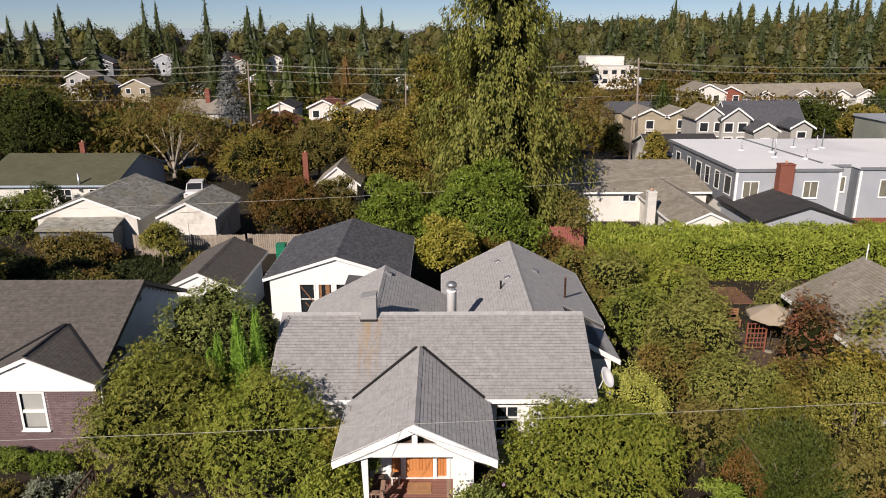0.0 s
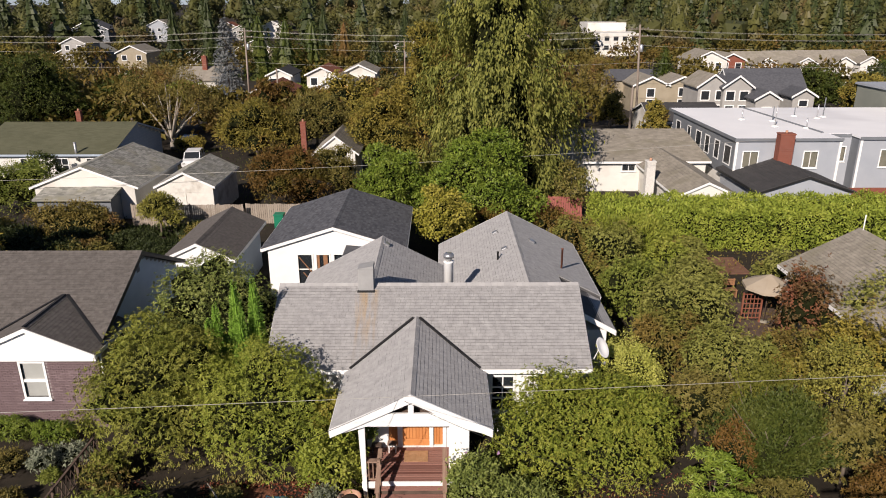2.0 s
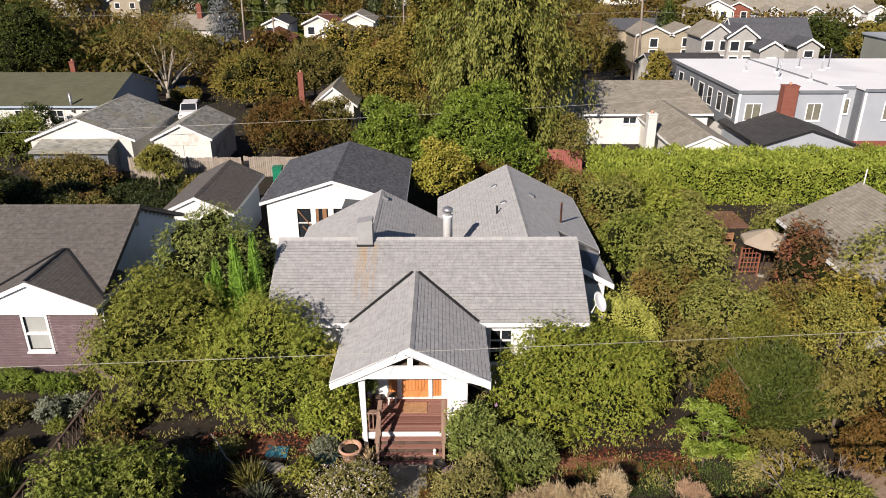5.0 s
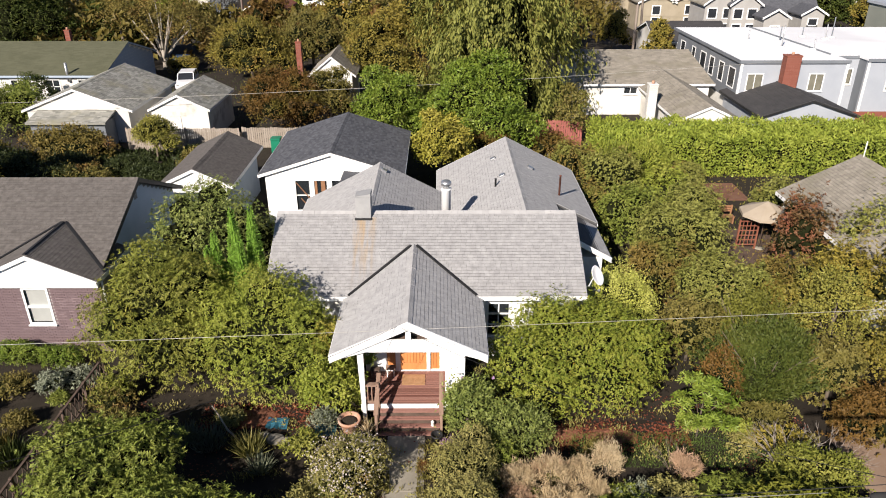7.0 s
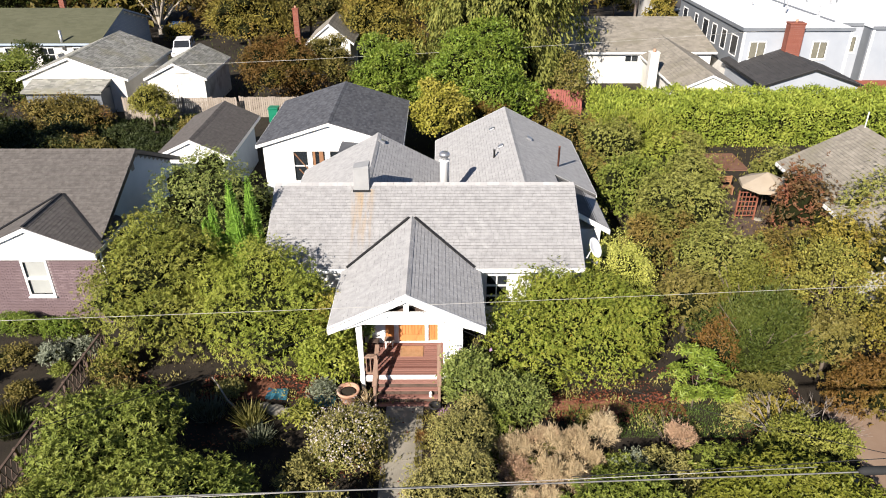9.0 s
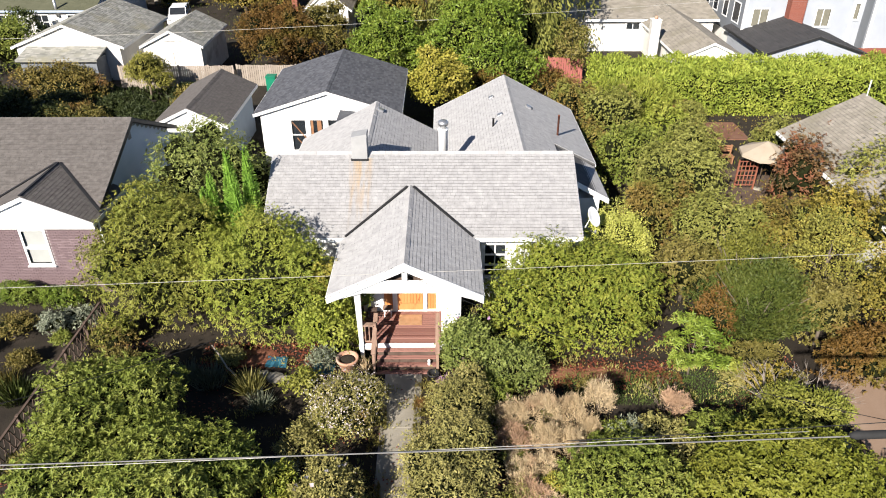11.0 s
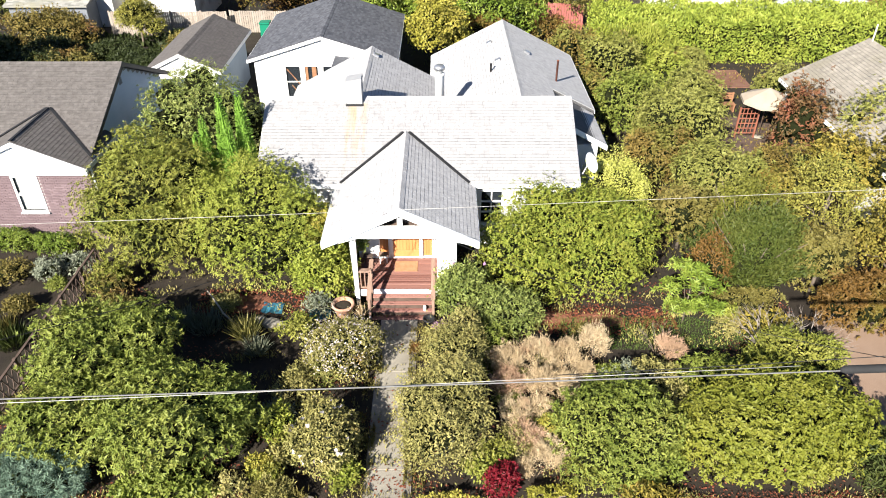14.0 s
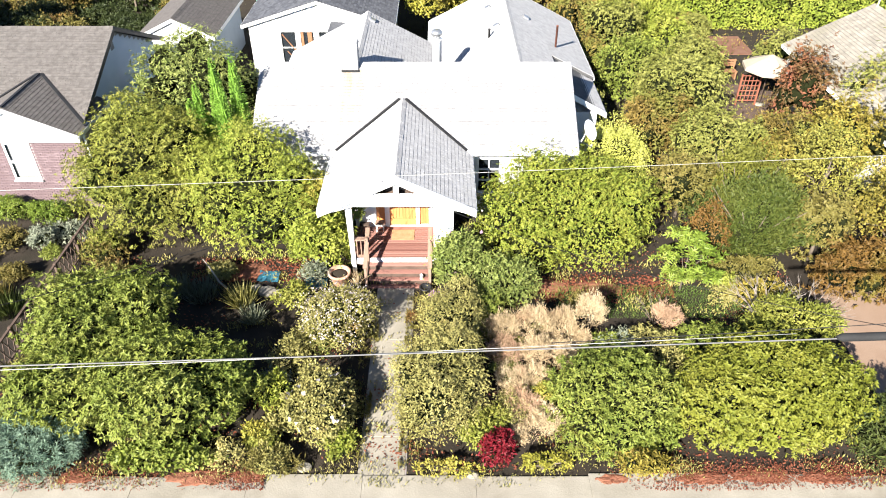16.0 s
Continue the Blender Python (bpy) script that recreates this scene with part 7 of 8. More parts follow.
def scatter(name, label, x0, x1, y0, y1, n, size, mat, seed, z=0.03, upright=False, category="leaves", width=0.6, clump=0.0):
    rng = np.random.default_rng(seed)
    P = np.stack([rng.uniform(x0, x1, n), rng.uniform(y0, y1, n), np.full(n, z) + rng.uniform(0, 0.04, n)], 1)
    if clump:
        c = np.stack([rng.uniform(x0, x1, n // 70 + 1), rng.uniform(y0, y1, n // 70 + 1)], 1)[rng.integers(0, n // 70 + 1, n)]
        P[:, 0], P[:, 1] = np.clip(c[:, 0] + rng.normal(size=n) * clump, x0, x1), np.clip(c[:, 1] + rng.normal(size=n) * clump * 0.5, y0 - 0.15, y1 + 0.15)
    if upright:
        D = np.stack([rng.normal(size=n) * 0.4, rng.normal(size=n) * 0.4, np.ones(n)], 1)
        F = unit(rng.normal(size=(n, 3)))
    else:
        D = np.stack([rng.normal(size=n), rng.normal(size=n), rng.normal(size=n) * 0.2], 1)
        F = unit(np.stack([rng.normal(size=n) * 0.3, rng.normal(size=n) * 0.3, np.ones(n)], 1))
    L = size * rng.uniform(0.6, 1.3, n)
    return tagged(part(name, leaf_mesh(name, P, D, F, L, L * width, mat), mat, None), label, category, kind="stuff")


scatter("leaf_litter", "red-brown fallen leaves along the pavement edge", 6.0, 14.5, -11.05, -10.4, 4200, 0.055, L_LITTER, 341, z=0.08, clump=0.35)
scatter("leaf_litter", "red-brown fallen leaves along the pavement edge", -10.5, -3.2, -11.0, -10.35, 2800, 0.055, L_LITTER, 342, z=0.08, clump=0.35)
scatter("leaf_litter", "red fallen leaves on the garden bed", 5.2, 9.6, -3.6, -2.4, 1500, 0.10, L_LITTER, 343, clump=0.35)
scatter("leaf_litter", "brown fallen leaves in the garden", -12, 14, -10.4, -1.0, 6000, 0.08, L_LITTER, 344, clump=0.5)
scatter("leaf_litter", "red fallen leaves under the rhododendrons", -7.5, -3.4, -2.6, -1.2, 900, 0.11, L_LITTER, 345)
scatter("lawn", "patch of green lawn in the garden", 5.4, 13.5, -4.6, -2.9, 9000, 0.10, L_GRASS, 346, upright=True, category="grass", width=0.1)
scatter("ground_cover", "low green ground cover in the beds", -12, 14, -10.5, 1.0, 15000, 0.12, L_SAGE, 347, upright=True, category="grass", width=0.35, clump=0.3)
scatter("ground_cover", "rough grass and weeds between the houses", -45, 45, 12, 60, 9000, 0.22, L_YEW, 348, upright=True, category="grass", width=0.3)
scatter("ground_cover", "rough grass and weeds in the side garden", 9, 24, 0, 28, 5000, 0.14, L_TREE, 349, upright=True, category="grass", width=0.3)

scatter("weeds", "green weeds and grass along the pavement edge", -11, 14.3, -10.95, -10.35, 3000, 0.10, L_SAGE, 353, upright=True, category="grass", width=0.25, clump=0.3)
scatter("weeds", "green weeds along the garden path", 0.35, 0.85, -10.4, -3.2, 2600, 0.12, L_OLIVE, 354, upright=True, category="grass", width=0.25, clump=0.2)
scatter("weeds", "green weeds along the garden path", -1.05, -0.6, -10.4, -3.2, 1800, 0.11, L_OLIVE, 355, upright=True, category="grass", width=0.25, clump=0.2)
# Ivy and bushes added so dark that their colour stands in for deep shade.
scatter("ivy", "ivy ground cover added with back-garden shade in its dark colour", -42, -14.5, 11.5, 29.0, 9000, 0.40, L_SHADE, 356, upright=True, category="ivy", width=0.6)
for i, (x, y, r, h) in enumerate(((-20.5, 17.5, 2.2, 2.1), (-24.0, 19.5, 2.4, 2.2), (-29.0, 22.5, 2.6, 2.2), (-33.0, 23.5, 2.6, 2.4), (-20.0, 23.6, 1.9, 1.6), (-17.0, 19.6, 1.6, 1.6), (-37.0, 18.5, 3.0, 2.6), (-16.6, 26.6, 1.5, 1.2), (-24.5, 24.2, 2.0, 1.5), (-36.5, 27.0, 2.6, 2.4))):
    plant("bush", (x, y), dome(r, r * 0.8, h, 6, 860 + i), 4200, 0.15, L_SHADE, "evergreen bush with the garden's shade put into its dark colour", seed=860 + i, bumpy=0.25)
rr = random.Random(700)
FILL = (L_SAGE, L_RHODO, L_FRONT, L_RHODO, L_OLIVE, L_BRIGHT, L_SILVER, L_SAGE)
spots = 0
while spots < 78:
    x, y = rr.uniform(-11.6, 14.2), rr.uniform(-10.5, -2.6)
    if -1.3 < x < 1.1 or (-8.2 < x < -3.6 and y > -5.2) or (5.2 < x < 9.5 and y > -4.0) or (10.9 < x < 14.3 and -5.4 < y < -3.8) or (-11.2 < x < -3.6 and y > -5.0) or (2.8 < x < 5.8 and -9.6 < y < -5.0 and rr.random() < 0.6):
        continue
    r = rr.uniform(0.35, 0.75)
    plant("border_plant", (x, y), dome(r, r, r * rr.uniform(0.8, 1.5), 4, 700 + spots), int(900 * r / 0.5), rr.uniform(0.08, 0.13), FILL[spots % 8],
          "low leafy plant filling the garden bed", "plant", seed=700 + spots, trunk=0.02, width=rr.uniform(0.25, 0.55), bumpy=0.3, shell=(0.4, 1.1), group="low border plants", lobes=2, core=False)
    spots += 1


def bare_branches(name, at, h, spread, label, seed, mat, count=9, r=0.025):
    """A leafless shrub: stems that fork twice."""
    q = random.Random(seed)
    ob = thing(name, (at[0], at[1], 0), label, "shrub")
    for i in range(count):
        bm = bmesh.new()
        a = math.tau * i / count + q.uniform(-0.3, 0.3)
        p0 = Vector((at[0] + 0.08 * math.cos(a), at[1] + 0.08 * math.sin(a), 0))
        p1_ = p0 + Vector((math.cos(a) * spread * 0.4, math.sin(a) * spread * 0.4, h * q.uniform(0.45, 0.6)))
        tube(bm, [p0, (p0 + p1_) / 2 + Vector((0, 0, 0.05)), p1_], [r, r * 0.85, r * 0.7], 5)
        for j in range(3):
            b = a + q.uniform(-0.7, 0.7)
            p2_ = p1_ + Vector((math.cos(b), math.sin(b), 0)) * spread * q.uniform(0.25, 0.5) + Vector((0, 0, h * q.uniform(0.1, 0.35)))
            tube(bm, [p1_, (p1_ + p2_) / 2 + Vector((q.uniform(-0.05, 0.05), q.uniform(-0.05, 0.05), 0.04)), p2_], [r * 0.6, r * 0.5, r * 0.35], 4)
            for k in range(3):
                c = b + q.uniform(-0.8, 0.8)
                p3_ = p2_ + Vector((math.cos(c), math.sin(c), 0)) * spread * q.uniform(0.1, 0.3) + Vector((0, 0, h * q.uniform(0.0, 0.25)))
                tube(bm, [p2_, p3_], [r * 0.32, r * 0.15], 4)
        part("branch", bm, mat, ob)
    return ob


bare_branches("bare_shrub", (12.2, -4.6), 1.2, 1.15, "bare branching shrub with pale grey twigs", 711, BAREWOOD, 13, 0.02)
bare_branches("bare_shrub", (13.7, -4.7), 1.1, 1.1, "bare pale twiggy shrub beside the driveway", 712, BAREWOOD, 10, 0.016)
bare_branches("bare_shrub", (8.6, -4.7), 0.9, 0.7, "small withered shrub with brown twigs", 713, BARK, 8, 0.018)

# bark mulch heaped along the pavement edge
for i, (x, y, rx, ry_) in enumerate(((-9.9, -10.75, 0.5, 0.22), (-8.2, -10.8, 0.6, 0.2), (-5.0, -10.8, 0.9, 0.25), (-3.6, -10.75, 0.5, 0.2), (6.0, -10.85, 0.5, 0.18), (8.4, -10.85, 0.8, 0.2), (9.9, -10.8, 0.9, 0.2), (11.6, -10.85, 0.8, 0.2), (5.2, -2.9, 0.9, 0.35), (7.0, -3.0, 0.9, 0.4), (-5.6, -2.0, 0.9, 0.5))):
    bm = bmesh.new()
    bmesh.ops.create_icosphere(bm, subdivisions=3, radius=1, matrix=Matrix.Translation((x, y, 0.02)) @ Matrix.Diagonal((rx, ry_, 0.07, 1)))
    q = random.Random(900 + i)
    for v in bm.verts:
        v.co += Vector((q.uniform(-1, 1) * 0.05, q.uniform(-1, 1) * 0.05, q.uniform(-0.012, 0.02)))
    tagged(part("bark_mound", bm, MULCH, None), "low mound of red-brown bark in the bed", "bark mound", "mounds of bark")

# pots and small things by the steps
pot = thing("plant_pot", (-2.1, -2.65, 0), "large pale terracotta pot with dry soil", "plant pot")
part("body", lathe(bmesh.new(), (-2.1, -2.65, 0), [(0.22, 0), (0.27, 0.1), (0.36, 0.42), (0.40, 0.44), (0.41, 0.54), (0.35, 0.55), (0.33, 0.44), (0.0, 0.43)], 24), TERRA, pot)
part("soil", lathe(bmesh.new(), (-2.1, -2.65, 0.43), [(0.33, 0), (0.2, 0.03), (0.0, 0.031)], 16), SOIL, pot)
bp = thing("plant_pot", (0.95, -3.25, 0), "black plastic plant pot beside the steps", "plant pot")
part("body", lathe(bmesh.new(), (0.95, -3.25, 0), [(0.15, 0), (0.2, 0.3), (0.22, 0.3), (0.22, 0.34), (0.17, 0.34), (0.16, 0.28), (0.0, 0.27)], 16), BLACK, bp)
tuft("border_plant", (1.35, -3.5), 0.3, 0.3, 160, L_PINK, "mauve flowering plant beside the steps", seed=351, lean=0.9, category="plant")
lan = thing("lantern", (0.80, -2.55, 0.2), "small white lantern on the steps", "lantern")
part("body", lathe(bmesh.new(), (0.80, -2.62, 0.18), [(0.06, 0), (0.065, 0.02), (0.055, 0.16), (0.07, 0.17), (0.02, 0.23), (0.0, 0.24)], 10), WHITE, lan)
mat_ = thing("doormat", (0.08, -0.55, 0.65), "brown coir doormat on the deck", "doormat")
part("mat", bbox(-0.36, 0.50, -0.90, -0.25, DZ + 0.004, DZ + 0.022, bevel=0.005), COIR, mat_)
hb = thing("hanging_basket", (-1.48, -1.5, 2.2), "hanging plant basket under the porch roof", "plant")
part("basket", lathe(bmesh.new(), (-1.48, -1.5, 2.02), [(0.05, 0), (0.16, 0.1), (0.2, 0.22), (0.0, 0.225)], 12), DARKWOOD, hb)
part("chain", tube(bmesh.new(), [(-1.48, -1.5, 2.2), (-1.48, -1.5, 3.3)], [0.006, 0.006], 5), STEEL, hb)
rg = np.random.default_rng(352)
P, N = lumps(rg, [(-1.48, -1.5, 2.28, 0.26, 0.26, 0.26)], 420)
D, F = leaf_ways(rg, N, 0.5, 0.5)
part("foliage", leaf_mesh("foliage", P, D, F, 0.11, 0.05, L_FRONT), L_FRONT, hb)
st = thing("stool", (-0.78, -0.3, 0.64), "small wooden stool with white legs beside the door", "stool")
part("seat", bbox(-0.98, -0.62, -0.42, -0.14, 0.98, 1.03, bevel=0.01), RAILWOOD, st)
for x in (-0.94, -0.69):
    for y in (-0.39, -0.20):
        part("leg", bbox(x, x + 0.035, y, y + 0.035, 0.645, 0.98), WHITE, st)
pb = thing("bench", (-1.35, -0.35, 0.64), "low dark wooden bench on the porch", "bench")
part("seat", bbox(-1.56, -1.20, -0.42, -0.15, 0.92, 0.96, bevel=0.01), DARKWOOD, pb)
for x in (-1.54, -1.26):
    part("leg", bbox(x, x + 0.05, -0.40, -0.17, 0.645, 0.92), DARKWOOD, pb)
for i, (x, y, lab) in enumerate(((-4.7, -2.35, "crumpled blue and teal sheet on the ground"), (-2.95, -2.75, "crumpled teal sheet beside the pot"))):
    b = thing("plastic_sheet", (x, y, 0), lab, "sheet")
    bm = bmesh.new()
    rr = random.Random(360 + i)
    g = [[bm.verts.new((x + (u - 2.5) * 0.15, y + (v - 2) * 0.15, 0.05 + rr.uniform(0, 0.10))) for u in range(6)] for v in range(5)]
    for a_, b_ in zip(g, g[1:]):
        for k in range(5):
            bm.faces.new((a_[k], a_[k + 1], b_[k + 1], b_[k]))
    bmesh.ops.solidify(bm, geom=list(bm.faces), thickness=0.02)
    part("cloth", bm, BLUECLOTH, b)
for i, (x, y, r) in enumerate(((-4.6, -3.2, 0.28), (-4.1, -3.3, 0.24), (-5.0, -3.0, 0.22), (-3.4, -8.8, 0.2), (-2.2, -10.45, 0.18), (2.3, -10.7, 0.15))):
    bm = bmesh.new()
    bmesh.ops.create_icosphere(bm, subdivisions=2, radius=r, matrix=Matrix.Translation((x, y, r * 0.3)) @ Matrix.Diagonal((1.2, 0.9, 0.6, 1)))
    rr = random.Random(370 + i)
    for v in bm.verts:
        v.co += Vector((rr.uniform(-1, 1), rr.uniform(-1, 1), rr.uniform(-1, 1))) * r * 0.09
    tagged(part("rock", bm, CONCRETE, None), "rounded grey rock in the garden", "rock", "garden rocks")
br = thing("driftwood", (-6.3, -3.2, 0), "pale curved driftwood branch on soil", "branch")
part("branch", tube(bmesh.new(), [(-6.9, -2.4, 0.9), (-6.6, -2.7, 0.75), (-6.2, -3.2, 0.55), (-5.8, -3.3, 0.1)], [0.02, 0.03, 0.035, 0.045], 6), PALEBARK, br)

# ---- hedge and trees behind ----
hedge("hedge", 12.0, 34.0, 23.4, 28.6, 2.55, 40000, 0.22, L_HEDGE, "long tall clipped laurel hedge with yellow-green new growth", 401)
plant("laurel", (13.4, 21.8), dome(2.7, 1.9, 3.0, 8, 80), 15000, 0.19, L_BRIGHT, "rounded laurel with upright fresh green leaves at the hedge end", seed=402, width=0.32, down=-0.9, out=0.7, spread=0.7, bumpy=0.10, lobes=6)
plant("bush", (36.5, 27.5), dome(2.4, 2.2, 3.0, 6, 81), 3600, 0.24, L_HEDGE, "yellow-green bush at the hedge end", seed=403)
plant("laurel", (4.0, 29.6), tree_lumps(4.6, 6.9, 0.4, 12, 82), 24000, 0.21, L_LAUREL, "large glossy green laurel behind the garden", "tree", seed=404, trunk=0.15)
plant("laurel", (-2.9, 30.5), tree_lumps(3.2, 6.0, 0.4, 10, 83), 15000, 0.20, L_LAUREL, "glossy green laurel beside the cottage", "tree", seed=405, trunk=0.12)
plant("maple", (1.0, 22.6), tree_lumps(2.5, 4.8, 0.8, 10, 84), 9000, 0.17, L_YELLOW, "yellow-green maple behind the house", "tree", seed=406, trunk=0.1, width=0.6, shell=(0.45, 1.08))
plant("shrub", (4.3, 25.5), dome(1.8, 1.6, 2.7, 6, 85), 2600, 0.22, L_BROWN, "brown autumn shrub behind the wing", seed=407)
plant("shrub", (9.0, 27.6), dome(1.4, 1.2, 2.0, 6, 86), 1500, 0.2, L_BROWN, "thin brown shrub before the red fence", seed=408)
plant("bare_tree", (11.1, 31.0), tree_lumps(1.9, 5.0, 0.5, 8, 87), 2400, 0.22, L_OLIVE, "thin grey shrub with sparse leaves", "tree", seed=409, core=False, shell=(0.2, 1.08), bark=PALEBARK)
conifer("cedar", (5.8, 37.0, 0), 34.0, 8.6, 1.2, L_CEDAR, "very tall cedar with heavy drooping sprays", tiers=40, per=11, leaf=0.34, droop=0.42, sprays=44, width=0.40, hang=1.1, seed=410, trunk=0.6)
plant("tree", (-4.5, 46.0), tree_lumps(4.4, 8.2, 1.0, 12, 88), 17000, 0.22, L_TREE, "broad olive-green garden tree behind houses", "tree", seed=411, trunk=0.2)
plant("tree", (0.5, 48.0), tree_lumps(4.6, 15.0, 1.0, 15, 89), 22000, 0.24, L_TREE, "broad dense green tree beside the cedar", "tree", seed=412, trunk=0.2)
plant("tree", (-12.4, 36.5), tree_lumps(4.0, 4.6, 0.4, 10, 90), 14000, 0.18, L_BROWN, "russet autumn tree behind the garage", "tree", seed=413, trunk=0.12)
plant("tree", (-8.5, 38.5), tree_lumps(2.6, 4.4, 0.4, 9, 91), 8000, 0.18, L_OLIVE, "olive-green shrub-like garden tree", "tree", seed=414, trunk=0.12)
plant("tree", (-18.8, 53.0), tree_lumps(4.8, 6.4, 0.6, 12, 92), 14000, 0.21, L_TREE, "green tree turning gold in autumn", "tree", seed=415, trunk=0.15)
plant("tree", (-13.0, 57.0), tree_lumps(4.6, 6.4, 0.6, 10, 93), 12000, 0.22, L_OLIVE, "olive-green tree in autumn leaf", "tree", seed=416, trunk=0.15)
plant("maple", (-14.9, 49.0), dome(1.1, 0.9, 1.9, 5, 155), 1600, 0.16, L_RED, "small red maple beside the brick chimney", "tree", seed=155)
plant("tree", (23.6, 73.0, ground_z(23.6, 73)), tree_lumps(2.4, 5.6, 0.5, 9, 156), 3600, 0.26, L_TREE, "dark green tree beside the slim pole", "tree", seed=156)
wl = plant("tree", (-30.5, 60.0), tree_lumps(6.4, 9.2, 3.2, 14, 94), 19000, 0.22, L_BROWNGREEN, "spreading brownish tree with several pale limbs", "tree", seed=417, trunk=0.28, bark=PALEBARK, core=False, shell=(0.45, 1.06), th=2.2)
for a_, ln, z1 in ((2.7, 3.6, 5.2), (2.2, 2.3, 6.0), (1.5, 1.2, 6.2), (0.9, 2.2, 5.9), (0.45, 3.4, 5.3), (3.4, 2.8, 5.4), (5.4, 2.4, 5.6)):
    part("limb", tube(bmesh.new(), [(-30.5, 60.0, 0.6), (-30.5 + 0.35 * ln * math.cos(a_), 60.0 + 0.2 * ln * math.sin(a_), 0.5 * z1), (-30.5 + ln * math.cos(a_), 60.0 + 0.6 * ln * math.sin(a_), z1)], [0.16, 0.11, 0.04], 7), PALEBARK, wl)
plant("tree", (-47.0, 62.0), tree_lumps(7.0, 10.3, 0.8, 14, 95), 20000, 0.24, L_YEW, "large dark green spreading tree", "tree", seed=418, trunk=0.3)
plant("tree", (-39.0, 68.0), tree_lumps(6.0, 7.5, 0.8, 12, 96), 14000, 0.24, L_YEW, "dark green broad-leaved garden tree", "tree", seed=419, trunk=0.3)
plant("bush", (-33.6, 33.6), dome(3.0, 2.8, 4.2, 7, 97), 12000, 0.17, L_FRONT, "dense green bush beside the garage", seed=420)
plant("bush", (-25.8, 27.2), dome(3.4, 1.6, 2.7, 7, 98), 11000, 0.16, L_BROWNGREEN, "broad olive bush before the garages", seed=421)
# L_SHADE bushes here also carry the yard's shade in their colour.
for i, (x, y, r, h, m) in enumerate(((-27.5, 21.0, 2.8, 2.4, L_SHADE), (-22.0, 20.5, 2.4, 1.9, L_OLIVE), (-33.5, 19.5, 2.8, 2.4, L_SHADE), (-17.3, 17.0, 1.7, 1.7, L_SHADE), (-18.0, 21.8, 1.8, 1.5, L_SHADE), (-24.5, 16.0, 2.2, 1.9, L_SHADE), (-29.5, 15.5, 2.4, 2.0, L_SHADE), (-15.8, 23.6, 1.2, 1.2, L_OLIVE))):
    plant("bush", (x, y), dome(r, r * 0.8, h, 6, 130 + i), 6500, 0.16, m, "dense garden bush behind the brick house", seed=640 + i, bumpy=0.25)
# Two trees added out of view, only to cast shade over the yard.
for x, y, r, h, k in ((-28.4, 14.6, 3.6, 8.6, 151), (-36.0, 14.2, 4.6, 10.0, 152)):
    plant("tree", (x, y), tree_lumps(r, h, 1.2, 11, k), 9000, 0.24, L_TREE, "unseen tree added to shade the yard behind the brick house", "tree", seed=k, trunk=0.2)
plant("bush", (-27.6, 57.6), dome(2.0, 1.2, 1.9, 5, 153), 2600, 0.2, L_TREE, "dark green bush before the parked cars", seed=153)
plant("bush", (-31.0, 25.0), dome(2.6, 2.0, 2.0, 7, 99), 3200, 0.22, L_TREE, "dark bush in the back garden", seed=422)
plant("tree", (-19.4, 26.8), tree_lumps(1.9, 3.3, 1.0, 8, 100), 7500, 0.13, L_PALEGOLD, "small rounded golden-green tree", "tree", seed=423, trunk=0.08)
plant("shrub", (-16.2, 25.8), dome(1.3, 1.0, 1.5, 5, 101), 1500, 0.2, L_OLIVE, "low shrub before the fence", seed=424)
plant("tree", (26.5, 62.0), tree_lumps(2.0, 5.5, 0.4, 8, 102), 2400, 0.3, L_TREE, "slim dark tree beside the white building", "tree", seed=425, trunk=0.1)
plant("tree", (-34.5, 40.0), tree_lumps(2.0, 3.8, 0.5, 8, 103), 1900, 0.26, L_DARK, "thin dark tree before the bungalow", "tree", seed=426, core=False, shell=(0.2, 1.05))

# ---- middle distance ----
MID = [(-62, 90, 6.5, 8.5, L_TREE), (-52, 96, 6, 6, L_BROWN), (-45, 90, 5, 5.5, L_TREE), (-22, 76, 5.0, 7.0, L_BROWN), (-10, 68, 5.5, 8.0, L_TREE), (4, 66, 6, 9, L_TREE), (-32, 78, 4.5, 6.0, L_OLIVE), (-38, 72, 4.5, 6.5, L_TREE), (-16, 84, 4.0, 5.2, L_BROWN),
       (-70, 70, 7, 11, L_TREE), (-6, 88, 4.5, 6.5, L_OLIVE), (12, 80, 5, 9, L_TREE), (-80, 110, 8, 12, L_TREE), (-44, 104, 5, 4.5, L_HEDGE), (-26, 106, 4, 4.0, L_HEDGE), (-10, 104, 4, 5.5, L_BROWN), (64, 98, 5, 7.5, L_YEW), (68, 90, 4.5, 7.0, L_TREE)]
for i, (x, y, r, h, m) in enumerate(MID):
    plant("tree", (x, y, ground_z(x, y)), tree_lumps(r, h, 0.4, 10, 110 + i), 5500, 0.40, m, "broad garden tree in the middle distance", "tree", seed=440 + i, trunk=0.25, group="trees between the houses")
conifer("blue_spruce", (-35.9, 103, ground_z(-36, 103)), 15.5, 3.7, 0.5, L_SPRUCE, "tall blue-grey spruce with drooping boughs", tiers=30, per=9, leaf=0.42, droop=0.3, sprays=26, seed=460)
